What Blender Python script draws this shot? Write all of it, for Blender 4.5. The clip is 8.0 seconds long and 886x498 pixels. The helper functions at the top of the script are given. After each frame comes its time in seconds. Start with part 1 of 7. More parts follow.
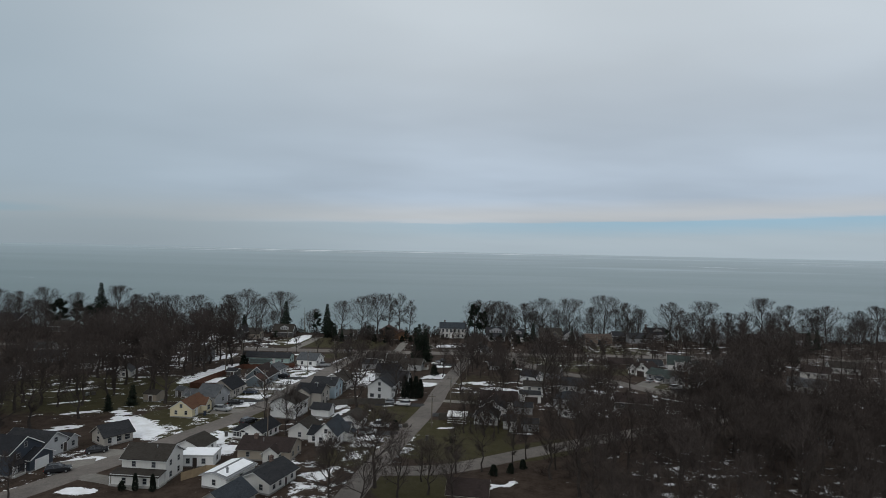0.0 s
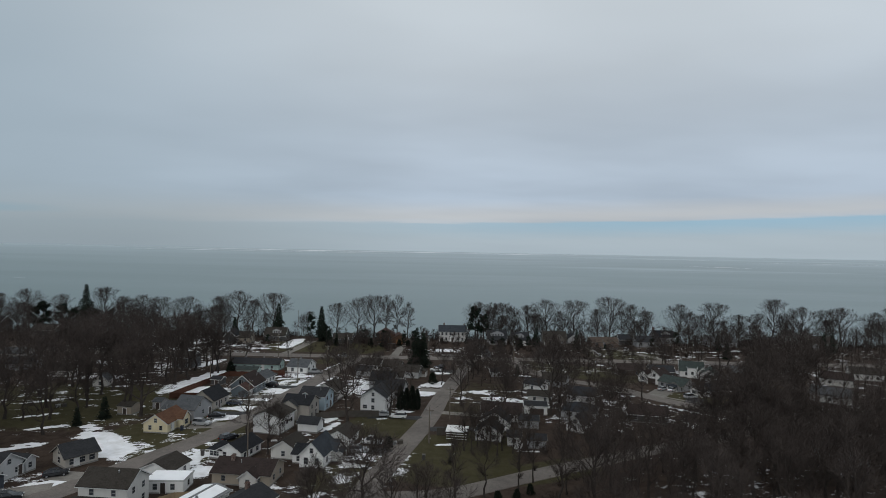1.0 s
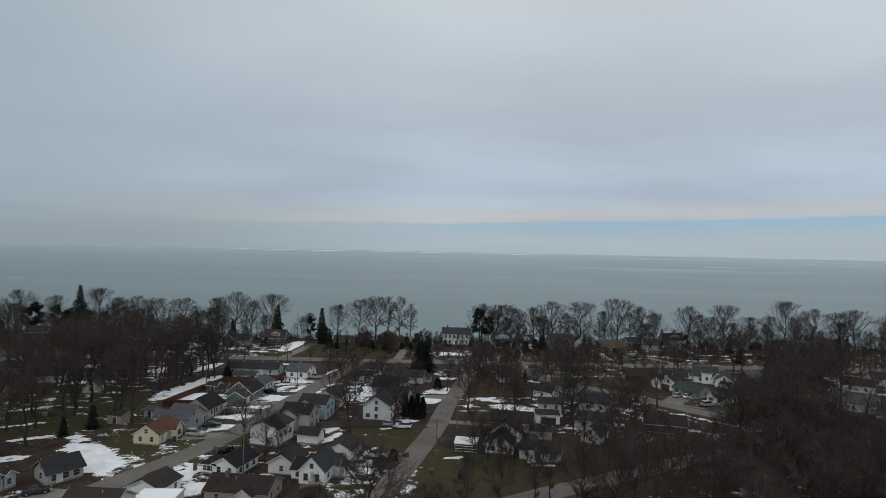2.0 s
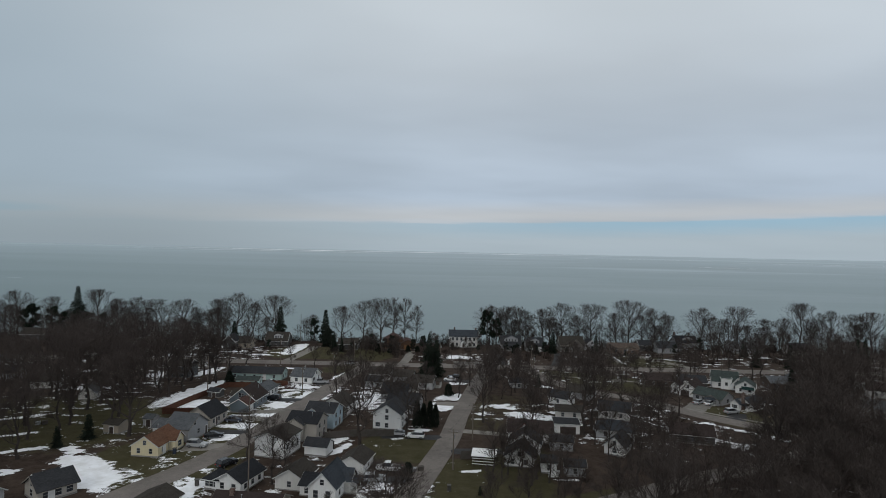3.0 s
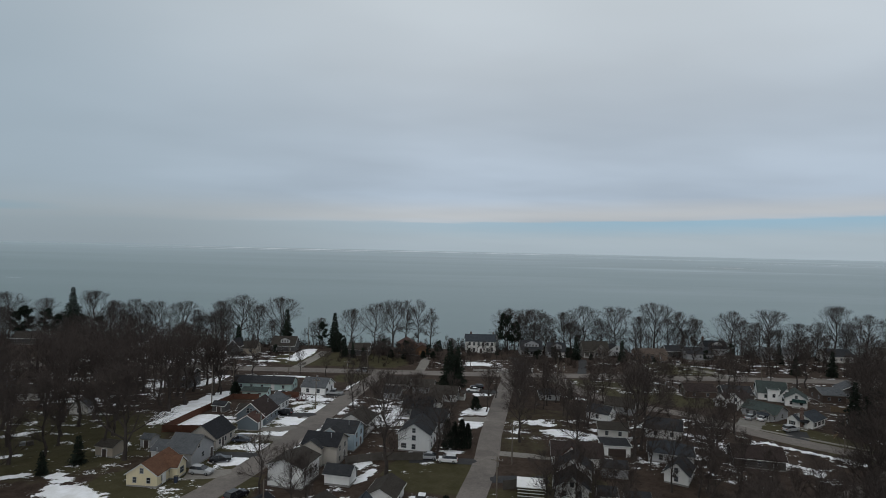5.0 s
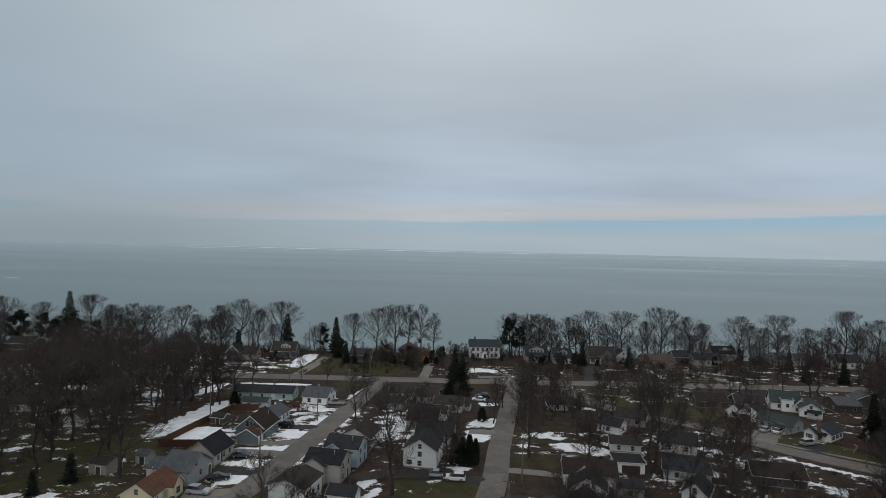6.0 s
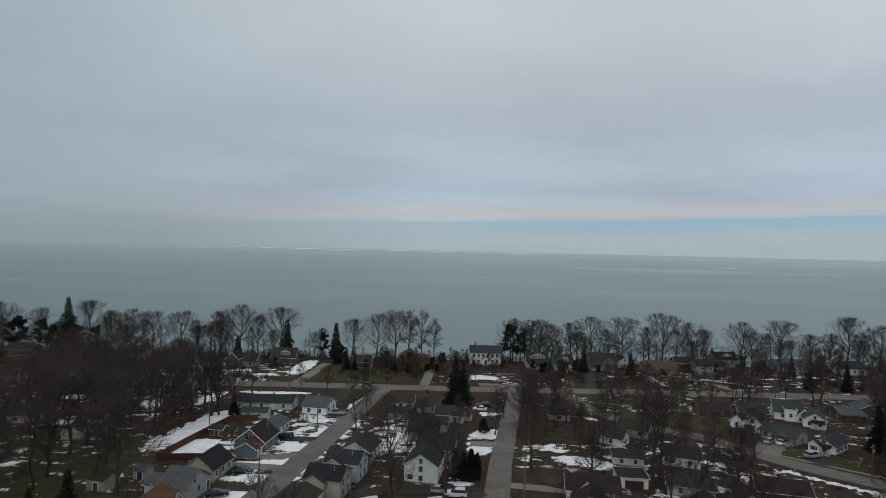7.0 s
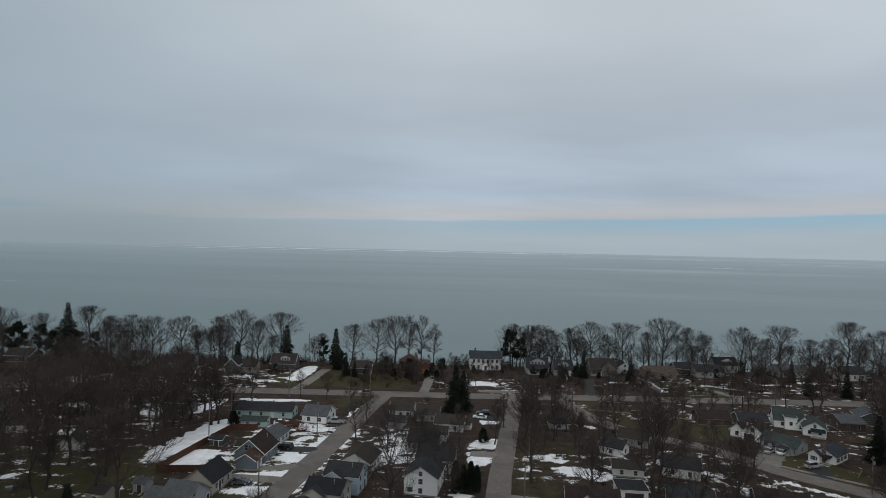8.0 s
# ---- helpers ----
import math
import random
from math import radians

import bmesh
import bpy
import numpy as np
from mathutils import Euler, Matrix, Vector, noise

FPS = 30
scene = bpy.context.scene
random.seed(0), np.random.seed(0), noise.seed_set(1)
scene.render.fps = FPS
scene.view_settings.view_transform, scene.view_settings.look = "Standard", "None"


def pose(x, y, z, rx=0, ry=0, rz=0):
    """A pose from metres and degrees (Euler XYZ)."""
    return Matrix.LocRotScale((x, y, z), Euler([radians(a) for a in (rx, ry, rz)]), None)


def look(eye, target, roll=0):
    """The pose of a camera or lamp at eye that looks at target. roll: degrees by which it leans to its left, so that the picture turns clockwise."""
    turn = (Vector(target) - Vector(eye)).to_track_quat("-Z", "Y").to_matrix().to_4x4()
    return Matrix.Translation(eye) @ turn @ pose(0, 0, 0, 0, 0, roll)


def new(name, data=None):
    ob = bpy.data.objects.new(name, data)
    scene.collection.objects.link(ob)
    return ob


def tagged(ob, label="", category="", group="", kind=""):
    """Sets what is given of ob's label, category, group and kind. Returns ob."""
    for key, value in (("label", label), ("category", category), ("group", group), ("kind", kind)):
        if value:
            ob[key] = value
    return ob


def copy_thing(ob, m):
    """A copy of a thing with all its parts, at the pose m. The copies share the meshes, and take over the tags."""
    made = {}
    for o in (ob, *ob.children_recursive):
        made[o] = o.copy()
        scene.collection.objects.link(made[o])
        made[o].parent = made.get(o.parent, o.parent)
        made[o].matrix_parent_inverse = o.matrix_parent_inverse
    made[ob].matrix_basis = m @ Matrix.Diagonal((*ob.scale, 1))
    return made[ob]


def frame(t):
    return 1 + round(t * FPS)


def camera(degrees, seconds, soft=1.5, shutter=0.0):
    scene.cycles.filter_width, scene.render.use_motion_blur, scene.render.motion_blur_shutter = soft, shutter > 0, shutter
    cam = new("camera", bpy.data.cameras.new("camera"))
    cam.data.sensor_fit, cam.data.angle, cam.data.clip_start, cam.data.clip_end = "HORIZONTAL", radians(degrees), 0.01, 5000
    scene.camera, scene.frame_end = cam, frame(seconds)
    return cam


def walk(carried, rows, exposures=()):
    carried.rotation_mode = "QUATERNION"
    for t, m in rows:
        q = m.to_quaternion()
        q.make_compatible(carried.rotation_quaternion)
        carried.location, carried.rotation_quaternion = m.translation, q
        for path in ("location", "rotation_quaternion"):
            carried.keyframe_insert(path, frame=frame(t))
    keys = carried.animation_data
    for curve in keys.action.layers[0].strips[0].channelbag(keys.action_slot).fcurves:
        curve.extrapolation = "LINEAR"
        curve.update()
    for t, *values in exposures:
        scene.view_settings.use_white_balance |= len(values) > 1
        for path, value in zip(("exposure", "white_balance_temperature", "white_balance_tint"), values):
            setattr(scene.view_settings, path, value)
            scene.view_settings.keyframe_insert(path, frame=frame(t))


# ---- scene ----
cam = camera(75.0, 8.0, soft=0.75)
PATH = [
    (0.0, (-0.58, 0.02, 46.64), 0.03, 0.05, 1.20),
    (0.5, (-0.23, 8.51, 46.66), 0.01, 0.04, 1.13),
    (1.0, (-0.19, 13.03, 46.64), 0.01, 0.04, 1.13),
    (1.5, (-0.91, 17.16, 46.80), 0.00, 0.02, 1.17),
    (3.0, (-5.83, 28.81, 46.84), -0.02, 0.04, 1.23),
    (3.5, (-8.22, 32.72, 46.76), -0.03, 0.04, 1.27),
    (4.0, (-10.24, 36.78, 46.58), -0.02, 0.02, 1.29),
    (4.5, (-12.15, 41.10, 46.40), -0.02, 0.01, 1.31),
    (6.0, (-15.30, 50.06, 48.97), -0.01, -0.12, 1.37),
    (6.5, (-15.49, 50.85, 50.09), -0.01, -0.14, 1.38),
    (7.0, (-15.66, 51.49, 51.84), -0.02, -0.16, 1.37),
    (7.5, (-15.68, 51.68, 53.84), -0.03, -0.21, 1.36),
    (8.0, (-15.69, 51.67, 54.62), -0.03, -0.20, 1.35),
]


def flown(eye, yaw, pitch, roll):
    ahead = Vector((-math.sin(radians(yaw)), math.cos(radians(yaw)), math.tan(radians(pitch))))
    return look(eye, Vector(eye) + 2 * ahead, roll)


walk(cam, [(t, flown(eye, yaw, pitch, roll)) for t, eye, yaw, pitch, roll in PATH], ((0.0, -0.02), (4.5, -0.05), (8.0, -0.10)))

# ---- world, sun, exposure ----
world = bpy.data.worlds.new("overcast_sky")
scene.world = world
world.use_nodes = True
wt = world.node_tree
wt.nodes.clear()


def wmath(op, a, b=None, c=None):
    n = wt.nodes.new("ShaderNodeMath")
    n.operation = op
    for i, v in enumerate((a, b, c)):
        if v is None:
            continue
        if isinstance(v, (int, float)):
            n.inputs[i].default_value = v
        else:
            wt.links.new(v, n.inputs[i])
    return n.outputs[0]


def wmix(fac, a, b):
    n = wt.nodes.new("ShaderNodeMix")
    n.data_type = "RGBA"
    for i, v in ((0, fac), (6, a), (7, b)):
        if isinstance(v, (int, float)):
            n.inputs[i].default_value = v
        elif isinstance(v, tuple):
            n.inputs[i].default_value = (*v, 1)
        else:
            wt.links.new(v, n.inputs[i])
    return n.outputs[2]


def wstep(v, lo, hi):
    n = wt.nodes.new("ShaderNodeMapRange")
    n.interpolation_type = "SMOOTHSTEP"
    wt.links.new(v, n.inputs[0])
    for i, x in ((1, lo), (2, hi), (3, 0.0), (4, 1.0)):
        n.inputs[i].default_value = x
    return n.outputs[0]


SUN_ELEVATION, SUN_TURN = 35, 200
wxyz = wt.nodes.new("ShaderNodeSeparateXYZ")
wt.links.new(wt.nodes.new("ShaderNodeTexCoord").outputs["Generated"], wxyz.inputs[0])
wx, wy, wz = wxyz.outputs
up = wmath("MAXIMUM", wz, 0.0)
aside = wmath("DIVIDE", wx, wmath("MAXIMUM", wmath("ABSOLUTE", wy), 0.25))
lift = wmath("ADD", up, 0.10)
flat = wt.nodes.new("ShaderNodeCombineXYZ")
wt.links.new(wmath("DIVIDE", wx, lift), flat.inputs[0])
wt.links.new(wmath("DIVIDE", wy, lift), flat.inputs[1])


def clouds(scale, detail, rough, stretch):
    m = wt.nodes.new("ShaderNodeMapping")
    m.inputs["Scale"].default_value = stretch
    m.inputs["Rotation"].default_value = (0, 0, radians(-24))
    wt.links.new(flat.outputs[0], m.inputs[0])
    n = wt.nodes.new("ShaderNodeTexNoise")
    n.inputs["Scale"].default_value, n.inputs["Detail"].default_value, n.inputs["Roughness"].default_value = scale, detail, rough
    wt.links.new(m.outputs[0], n.inputs["Vector"])
    return n.outputs[0]


# grey-blue cloud deck, brighter overhead, with long soft streaks
deck = wt.nodes.new("ShaderNodeValToRGB")
wt.links.new(up, deck.inputs[0])
SKY = [(0.0, (0.455, 0.525, 0.580)), (0.05, (0.47, 0.52, 0.58)), (0.09, (0.42, 0.50, 0.60)), (0.18, (0.47, 0.545, 0.63)), (0.30, (0.54, 0.60, 0.655)), (0.42, (0.57, 0.625, 0.665)), (0.75, (0.70, 0.74, 0.77)), (1.0, (0.76, 0.80, 0.83))]
while len(deck.color_ramp.elements) < len(SKY):
    deck.color_ramp.elements.new(0.5)
for e, (p, c) in zip(deck.color_ramp.elements, SKY):
    e.position, e.color = p, (*c, 1)
big = wstep(clouds(0.55, 3, 0.45, (0.85, 1.15, 1)), 0.30, 0.72)
fine = wstep(clouds(1.5, 5, 0.55, (0.7, 1.5, 1)), 0.25, 0.75)
veil = wmath("ADD", wmath("MULTIPLY", big, 0.21), wmath("MULTIPLY", fine, 0.025))
gain = wmath("ADD", veil, 0.875)
cloudy = wt.nodes.new("ShaderNodeVectorMath")
cloudy.operation = "SCALE"
wt.links.new(deck.outputs[0], cloudy.inputs[0])
wt.links.new(gain, cloudy.inputs["Scale"])
# the clear slot between the cloud's edge and the horizon
wobble = wmath("MULTIPLY", wmath("SUBTRACT", fine, 0.5), 0.004)
edge = wmath("ADD", wmath("ADD", wmath("MULTIPLY", aside, 0.019), 0.0465), wobble)
depth = wmath("SUBTRACT", edge, wz)
clear = wstep(depth, -0.0015, 0.003)
towards = wstep(aside, -0.45, 0.45)
blue = wmath("MULTIPLY", wmath("SUBTRACT", 1.0, wstep(depth, 0.002, 0.035)), towards)
slot = wmix(wmath("MULTIPLY", blue, 0.95), (0.385, 0.465, 0.525), (0.27, 0.46, 0.60))
warm = wmath("MULTIPLY", wstep(wmath("MULTIPLY", depth, -1.0), -0.004, 0.010), wmath("SUBTRACT", 1.0, wstep(wmath("MULTIPLY", depth, -1.0), 0.008, 0.040)))
rim = wmix(wmath("MULTIPLY", warm, 0.55), cloudy.outputs[0], (0.55, 0.555, 0.56))
open_sky = wmix(wmath("MULTIPLY", clear, 0.8), rim, slot)
# thicker, darker cloud to the west
west = wmath("MULTIPLY", wstep(wmath("MULTIPLY", aside, -1.0), -0.1, 0.9), wmath("SUBTRACT", 1.0, wstep(wz, 0.24, 0.60)))
sky = wmix(wmath("MULTIPLY", west, 0.84), open_sky, wmix(1.0, open_sky, (0.335, 0.418, 0.482)))
low_west = wmath("MULTIPLY", wstep(wmath("MULTIPLY", aside, -1.0), -0.05, 0.6), wmath("SUBTRACT", 1.0, wstep(wz, 0.0, 0.11)))
sky = wmix(wmath("MULTIPLY", low_west, 0.66), sky, (0.248, 0.30, 0.335))
# a small rift of blue far to the west
rift = wmath("MULTIPLY", wmath("SUBTRACT", 1.0, wstep(wmath("ABSOLUTE", wmath("SUBTRACT", wmath("ADD", wz, wobble), 0.047)), 0.001, 0.008)), wstep(wmath("MULTIPLY", aside, -1.0), 0.60, 0.80))
sky = wmix(wmath("MULTIPLY", rift, 0.45), sky, (0.235, 0.37, 0.46))
nishita = wt.nodes.new("ShaderNodeTexSky")
nishita.sky_type, nishita.sun_disc = "NISHITA", False
nishita.sun_elevation, nishita.sun_rotation = radians(SUN_ELEVATION), radians(SUN_TURN)
above = wt.nodes.new("ShaderNodeBackground")
wt.links.new(nishita.outputs[0], above.inputs[0])
above.inputs[1].default_value = 0.004
cover = wt.nodes.new("ShaderNodeBackground")
wt.links.new(sky, cover.inputs[0])
cover.inputs[1].default_value = 0.96
both = wt.nodes.new("ShaderNodeAddShader")
wt.links.new(above.outputs[0], both.inputs[0])
wt.links.new(cover.outputs[0], both.inputs[1])
wt.links.new(both.outputs[0], wt.nodes.new("ShaderNodeOutputWorld").inputs[0])

sun = new("sun", bpy.data.lights.new("sun", "SUN"))
sun.data.energy, sun.data.angle, sun.data.color = 0.5, radians(25), (1.0, 0.96, 0.9)
sun.matrix_world = look((0, -200, 300), Vector((0, -200, 300)) - Vector((math.sin(radians(SUN_TURN)) * math.cos(radians(SUN_ELEVATION)), math.cos(radians(SUN_TURN)) * math.cos(radians(SUN_ELEVATION)), math.sin(radians(SUN_ELEVATION)))))

# ---- materials ----


def material(name, rough=0.8, metal=0.0):
    m = bpy.data.materials.new(name)
    m.use_nodes = True
    b = m.node_tree.nodes["Principled BSDF"]
    b.inputs["Roughness"].default_value, b.inputs["Metallic"].default_value = rough, metal
    if rough >= 0.7:  # porous and matt
        b.inputs["Specular IOR Level"].default_value = 0.08
    return m, m.node_tree, b


def add(nt, kind, **props):
    n = nt.nodes.new(kind)
    for k, v in props.items():
        n.inputs[k].default_value = v
    return n


def noise_of(nt, scale, detail=4.0, rough=0.6, space="Object", stretch=(1, 1, 1)):
    tc = nt.nodes.new("ShaderNodeTexCoord")
    mp = add(nt, "ShaderNodeMapping", Scale=stretch)
    nt.links.new(tc.outputs[space], mp.inputs[0])
    n = add(nt, "ShaderNodeTexNoise", Scale=scale, Detail=detail, Roughness=rough)
    nt.links.new(mp.outputs[0], n.inputs["Vector"])
    return n.outputs[0]


def spread(nt, v, lo, hi, a=0.0, b=1.0):
    n = nt.nodes.new("ShaderNodeMapRange")
    nt.links.new(v, n.inputs[0])
    for i, x in ((1, lo), (2, hi), (3, a), (4, b)):
        n.inputs[i].default_value = x
    return n.outputs[0]


def blend(nt, fac, a, b, mode="MIX"):
    n = nt.nodes.new("ShaderNodeMix")
    n.data_type, n.blend_type = "RGBA", mode
    for i, v in ((0, fac), (6, a), (7, b)):
        if isinstance(v, (int, float)):
            n.inputs[i].default_value = v
        elif isinstance(v, tuple):
            n.inputs[i].default_value = (*v, 1)
        else:
            nt.links.new(v, n.inputs[i])
    return n.outputs[2]


def calc(nt, op, a, b=0.0):
    n = nt.nodes.new("ShaderNodeMath")
    n.operation = op
    for i, v in enumerate((a, b)):
        if isinstance(v, (int, float)):
            n.inputs[i].default_value = v
        else:
            nt.links.new(v, n.inputs[i])
    return n.outputs[0]


def bumped(nt, b, height, strength, distance):
    n = add(nt, "ShaderNodeBump", Strength=strength, Distance=distance)
    nt.links.new(height, n.inputs["Height"])
    nt.links.new(n.outputs[0], b.inputs["Normal"])


def dim(c, k):
    return tuple(min(1.0, v * k) for v in c)


def painted(name, c, rough=0.7, scale=1.2, vary=0.25, bump=0.15, metal=0.0, grain=14.0):
    """A surface with broad stains and fine grain, a little different on each object."""
    m, nt, b = material(name, rough, metal)
    broad = spread(nt, noise_of(nt, scale, 3), 0.3, 0.7)
    small = spread(nt, noise_of(nt, grain, 5), 0.3, 0.7)
    col = blend(nt, broad, dim(c, 1 - vary), dim(c, 1 + vary * 0.6))
    col = blend(nt, calc(nt, "MULTIPLY", small, 0.35), col, dim(c, 1 - 1.4 * vary))
    info = nt.nodes.new("ShaderNodeObjectInfo")
    col = blend(nt, calc(nt, "MULTIPLY", info.outputs["Random"], 0.4), col, dim(c, 1 - vary))
    nt.links.new(col, b.inputs["Base Color"])
    bumped(nt, b, small, bump, 0.02)
    return m


def siding(name, c, board=0.19):
    """Lapped boards: the thin shade each one casts on the next is put into the colour, with streaks of dirt."""
    m, nt, b = material(name, 0.6)
    tc = nt.nodes.new("ShaderNodeTexCoord")
    sep = nt.nodes.new("ShaderNodeSeparateXYZ")
    nt.links.new(tc.outputs["Object"], sep.inputs[0])
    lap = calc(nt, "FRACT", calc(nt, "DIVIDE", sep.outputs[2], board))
    lap_shade = spread(nt, lap, 0.0, 0.14, 1.0, 0.0)
    streak = spread(nt, noise_of(nt, 1.6, 4, 0.6, stretch=(1.5, 1.5, 0.25)), 0.35, 0.75)
    stain = spread(nt, noise_of(nt, 0.4, 3), 0.35, 0.7)
    col = blend(nt, calc(nt, "MULTIPLY", streak, 0.5), c, dim(c, 0.80))
    col = blend(nt, calc(nt, "MULTIPLY", stain, 0.4), col, dim(c, 0.84))
    # shade line at each lap, darkened into the board colour
    col = blend(nt, calc(nt, "MULTIPLY", lap_shade, 0.35), col, dim(c, 0.5))
    nt.links.new(col, b.inputs["Base Color"])
    bumped(nt, b, lap, 0.5, 0.02)
    return m


def shingled(name, c):
    """Asphalt shingles: courses, tabs of uneven tone, broad weathering."""
    m, nt, b = material(name, 0.9)
    tc = nt.nodes.new("ShaderNodeTexCoord")
    mp = add(nt, "ShaderNodeMapping", Scale=(1.0, 1.0, 1.0))
    nt.links.new(tc.outputs["UV"], mp.inputs[0])
    br = add(nt, "ShaderNodeTexBrick", Scale=1.0)
    br.inputs["Mortar Size"].default_value, br.inputs["Brick Width"].default_value, br.inputs["Row Height"].default_value = 0.012, 0.33, 0.20
    br.inputs["Color1"].default_value, br.inputs["Color2"].default_value = (*dim(c, 1.25), 1), (*dim(c, 0.78), 1)
    br.inputs["Mortar"].default_value = (*dim(c, 0.45), 1)
    nt.links.new(mp.outputs[0], br.inputs["Vector"])
    worn = spread(nt, noise_of(nt, 0.5, 4), 0.35, 0.7)
    streak = spread(nt, noise_of(nt, 5.0, 5), 0.3, 0.7)
    col = blend(nt, calc(nt, "MULTIPLY", worn, 0.5), br.outputs[0], dim(c, 1.5))
    col = blend(nt, calc(nt, "MULTIPLY", streak, 0.3), col, dim(c, 0.55))
    nt.links.new(col, b.inputs["Base Color"])
    bumped(nt, b, br.outputs[1], 0.4, -0.01)
    return m


def bricked(name, c):
    m, nt, b = material(name, 0.85)
    tc = nt.nodes.new("ShaderNodeTexCoord")
    mp = add(nt, "ShaderNodeMapping", Rotation=(radians(90), 0, 0))
    nt.links.new(tc.outputs["Object"], mp.inputs[0])
    br = add(nt, "ShaderNodeTexBrick", Scale=1.0)
    br.inputs["Mortar Size"].default_value, br.inputs["Brick Width"].default_value, br.inputs["Row Height"].default_value = 0.01, 0.21, 0.075
    br.inputs["Color1"].default_value, br.inputs["Color2"].default_value = (*dim(c, 1.2), 1), (*dim(c, 0.8), 1)
    br.inputs["Mortar"].default_value = (0.3, 0.28, 0.25, 1)
    nt.links.new(mp.outputs[0], br.inputs["Vector"])
    worn = spread(nt, noise_of(nt, 0.7, 4), 0.35, 0.7)
    nt.links.new(blend(nt, calc(nt, "MULTIPLY", worn, 0.4), br.outputs[0], dim(c, 0.7)), b.inputs["Base Color"])
    bumped(nt, b, br.outputs[1], 0.5, -0.01)
    return m


def snow_material():
    m, nt, b = material("old_snow", 0.75)
    dirt = spread(nt, noise_of(nt, 0.5, 6, 0.65, "Object"), 0.45, 0.75)
    fine_ = spread(nt, noise_of(nt, 5.0, 5, 0.6, "Object"), 0.35, 0.7)
    col = blend(nt, calc(nt, "MULTIPLY", dirt, 0.35), (0.88, 0.89, 0.91), (0.64, 0.64, 0.63))
    nt.links.new(col, b.inputs["Base Color"])
    bumped(nt, b, calc(nt, "ADD", fine_, dirt), 0.5, 0.06)
    return m


def ground_material():
    """Winter lawn, bare soil and leaf litter, with scraps of old snow. The sheet's colour layer says how much of each lies where."""
    m, nt, b = material("winter_ground", 0.95)
    at = nt.nodes.new("ShaderNodeAttribute")
    at.attribute_name = "cover"
    sep = nt.nodes.new("ShaderNodeSeparateColor")
    nt.links.new(at.outputs["Color"], sep.inputs[0])
    snow_amount, lawn_amount, _ = sep.outputs
    broad = noise_of(nt, 0.05, 5, 0.6)
    mid = noise_of(nt, 0.35, 5, 0.65)
    small = noise_of(nt, 2.2, 5, 0.7)
    lawn = blend(nt, spread(nt, mid, 0.3, 0.7), (0.042, 0.040, 0.018), (0.068, 0.059, 0.033))
    lawn = blend(nt, spread(nt, small, 0.45, 0.75, 0, 0.6), lawn, (0.034, 0.027, 0.018))
    soil = blend(nt, spread(nt, mid, 0.35, 0.65), (0.022, 0.015, 0.0120), (0.060, 0.043, 0.033))
    soil = blend(nt, spread(nt, small, 0.4, 0.75, 0, 0.7), soil, (0.068, 0.051, 0.040))
    which = spread(nt, calc(nt, "ADD", lawn_amount, calc(nt, "MULTIPLY", calc(nt, "SUBTRACT", mid, 0.5), 0.9)), 0.35, 0.65)
    col = blend(nt, which, soil, lawn)
    scraps = calc(nt, "ADD", calc(nt, "MULTIPLY", noise_of(nt, 0.30, 6, 0.68, stretch=(0.75, 1.0, 1)), 0.75), calc(nt, "MULTIPLY", broad, 0.25))
    lying = spread(nt, calc(nt, "ADD", calc(nt, "ADD", snow_amount, calc(nt, "MULTIPLY", scraps, 1.9)), calc(nt, "MULTIPLY", calc(nt, "SUBTRACT", small, 0.5), 0.42)), 1.235, 1.305)
    col = blend(nt, lying, col, blend(nt, spread(nt, mid, 0.35, 0.7), (0.87, 0.88, 0.91), (0.68, 0.68, 0.68)))
    nt.links.new(col, b.inputs["Base Color"])
    bumped(nt, b, calc(nt, "ADD", small, lying), 0.6, 0.08)
    return m


def road_material(name, c):
    m, nt, b = material(name, 0.75)
    broad = spread(nt, noise_of(nt, 0.12, 5, 0.6), 0.3, 0.7)
    fine_ = spread(nt, noise_of(nt, 6.0, 4, 0.7), 0.3, 0.7)
    crack = spread(nt, noise_of(nt, 0.9, 6, 0.75), 0.47, 0.50)
    seal = calc(nt, "MULTIPLY", crack, spread(nt, noise_of(nt, 0.9, 6, 0.75), 0.53, 0.50))
    col = blend(nt, broad, dim(c, 0.72), dim(c, 1.18))
    worn = spread(nt, noise_of(nt, 0.55, 5, 0.7), 0.42, 0.62)
    col = blend(nt, calc(nt, "MULTIPLY", worn, 0.4), col, dim(c, 1.32))
    patched = spread(nt, noise_of(nt, 0.07, 2, 0.3), 0.60, 0.61)
    col = blend(nt, calc(nt, "MULTIPLY", patched, 0.45), col, dim(c, 0.6))
    col = blend(nt, calc(nt, "MULTIPLY", fine_, 0.3), col, dim(c, 0.7))
    col = blend(nt, calc(nt, "MULTIPLY", seal, 0.5), col, dim(c, 0.4))
    nt.links.new(col, b.inputs["Base Color"])
    bumped(nt, b, fine_, 0.3, 0.01)
    return m


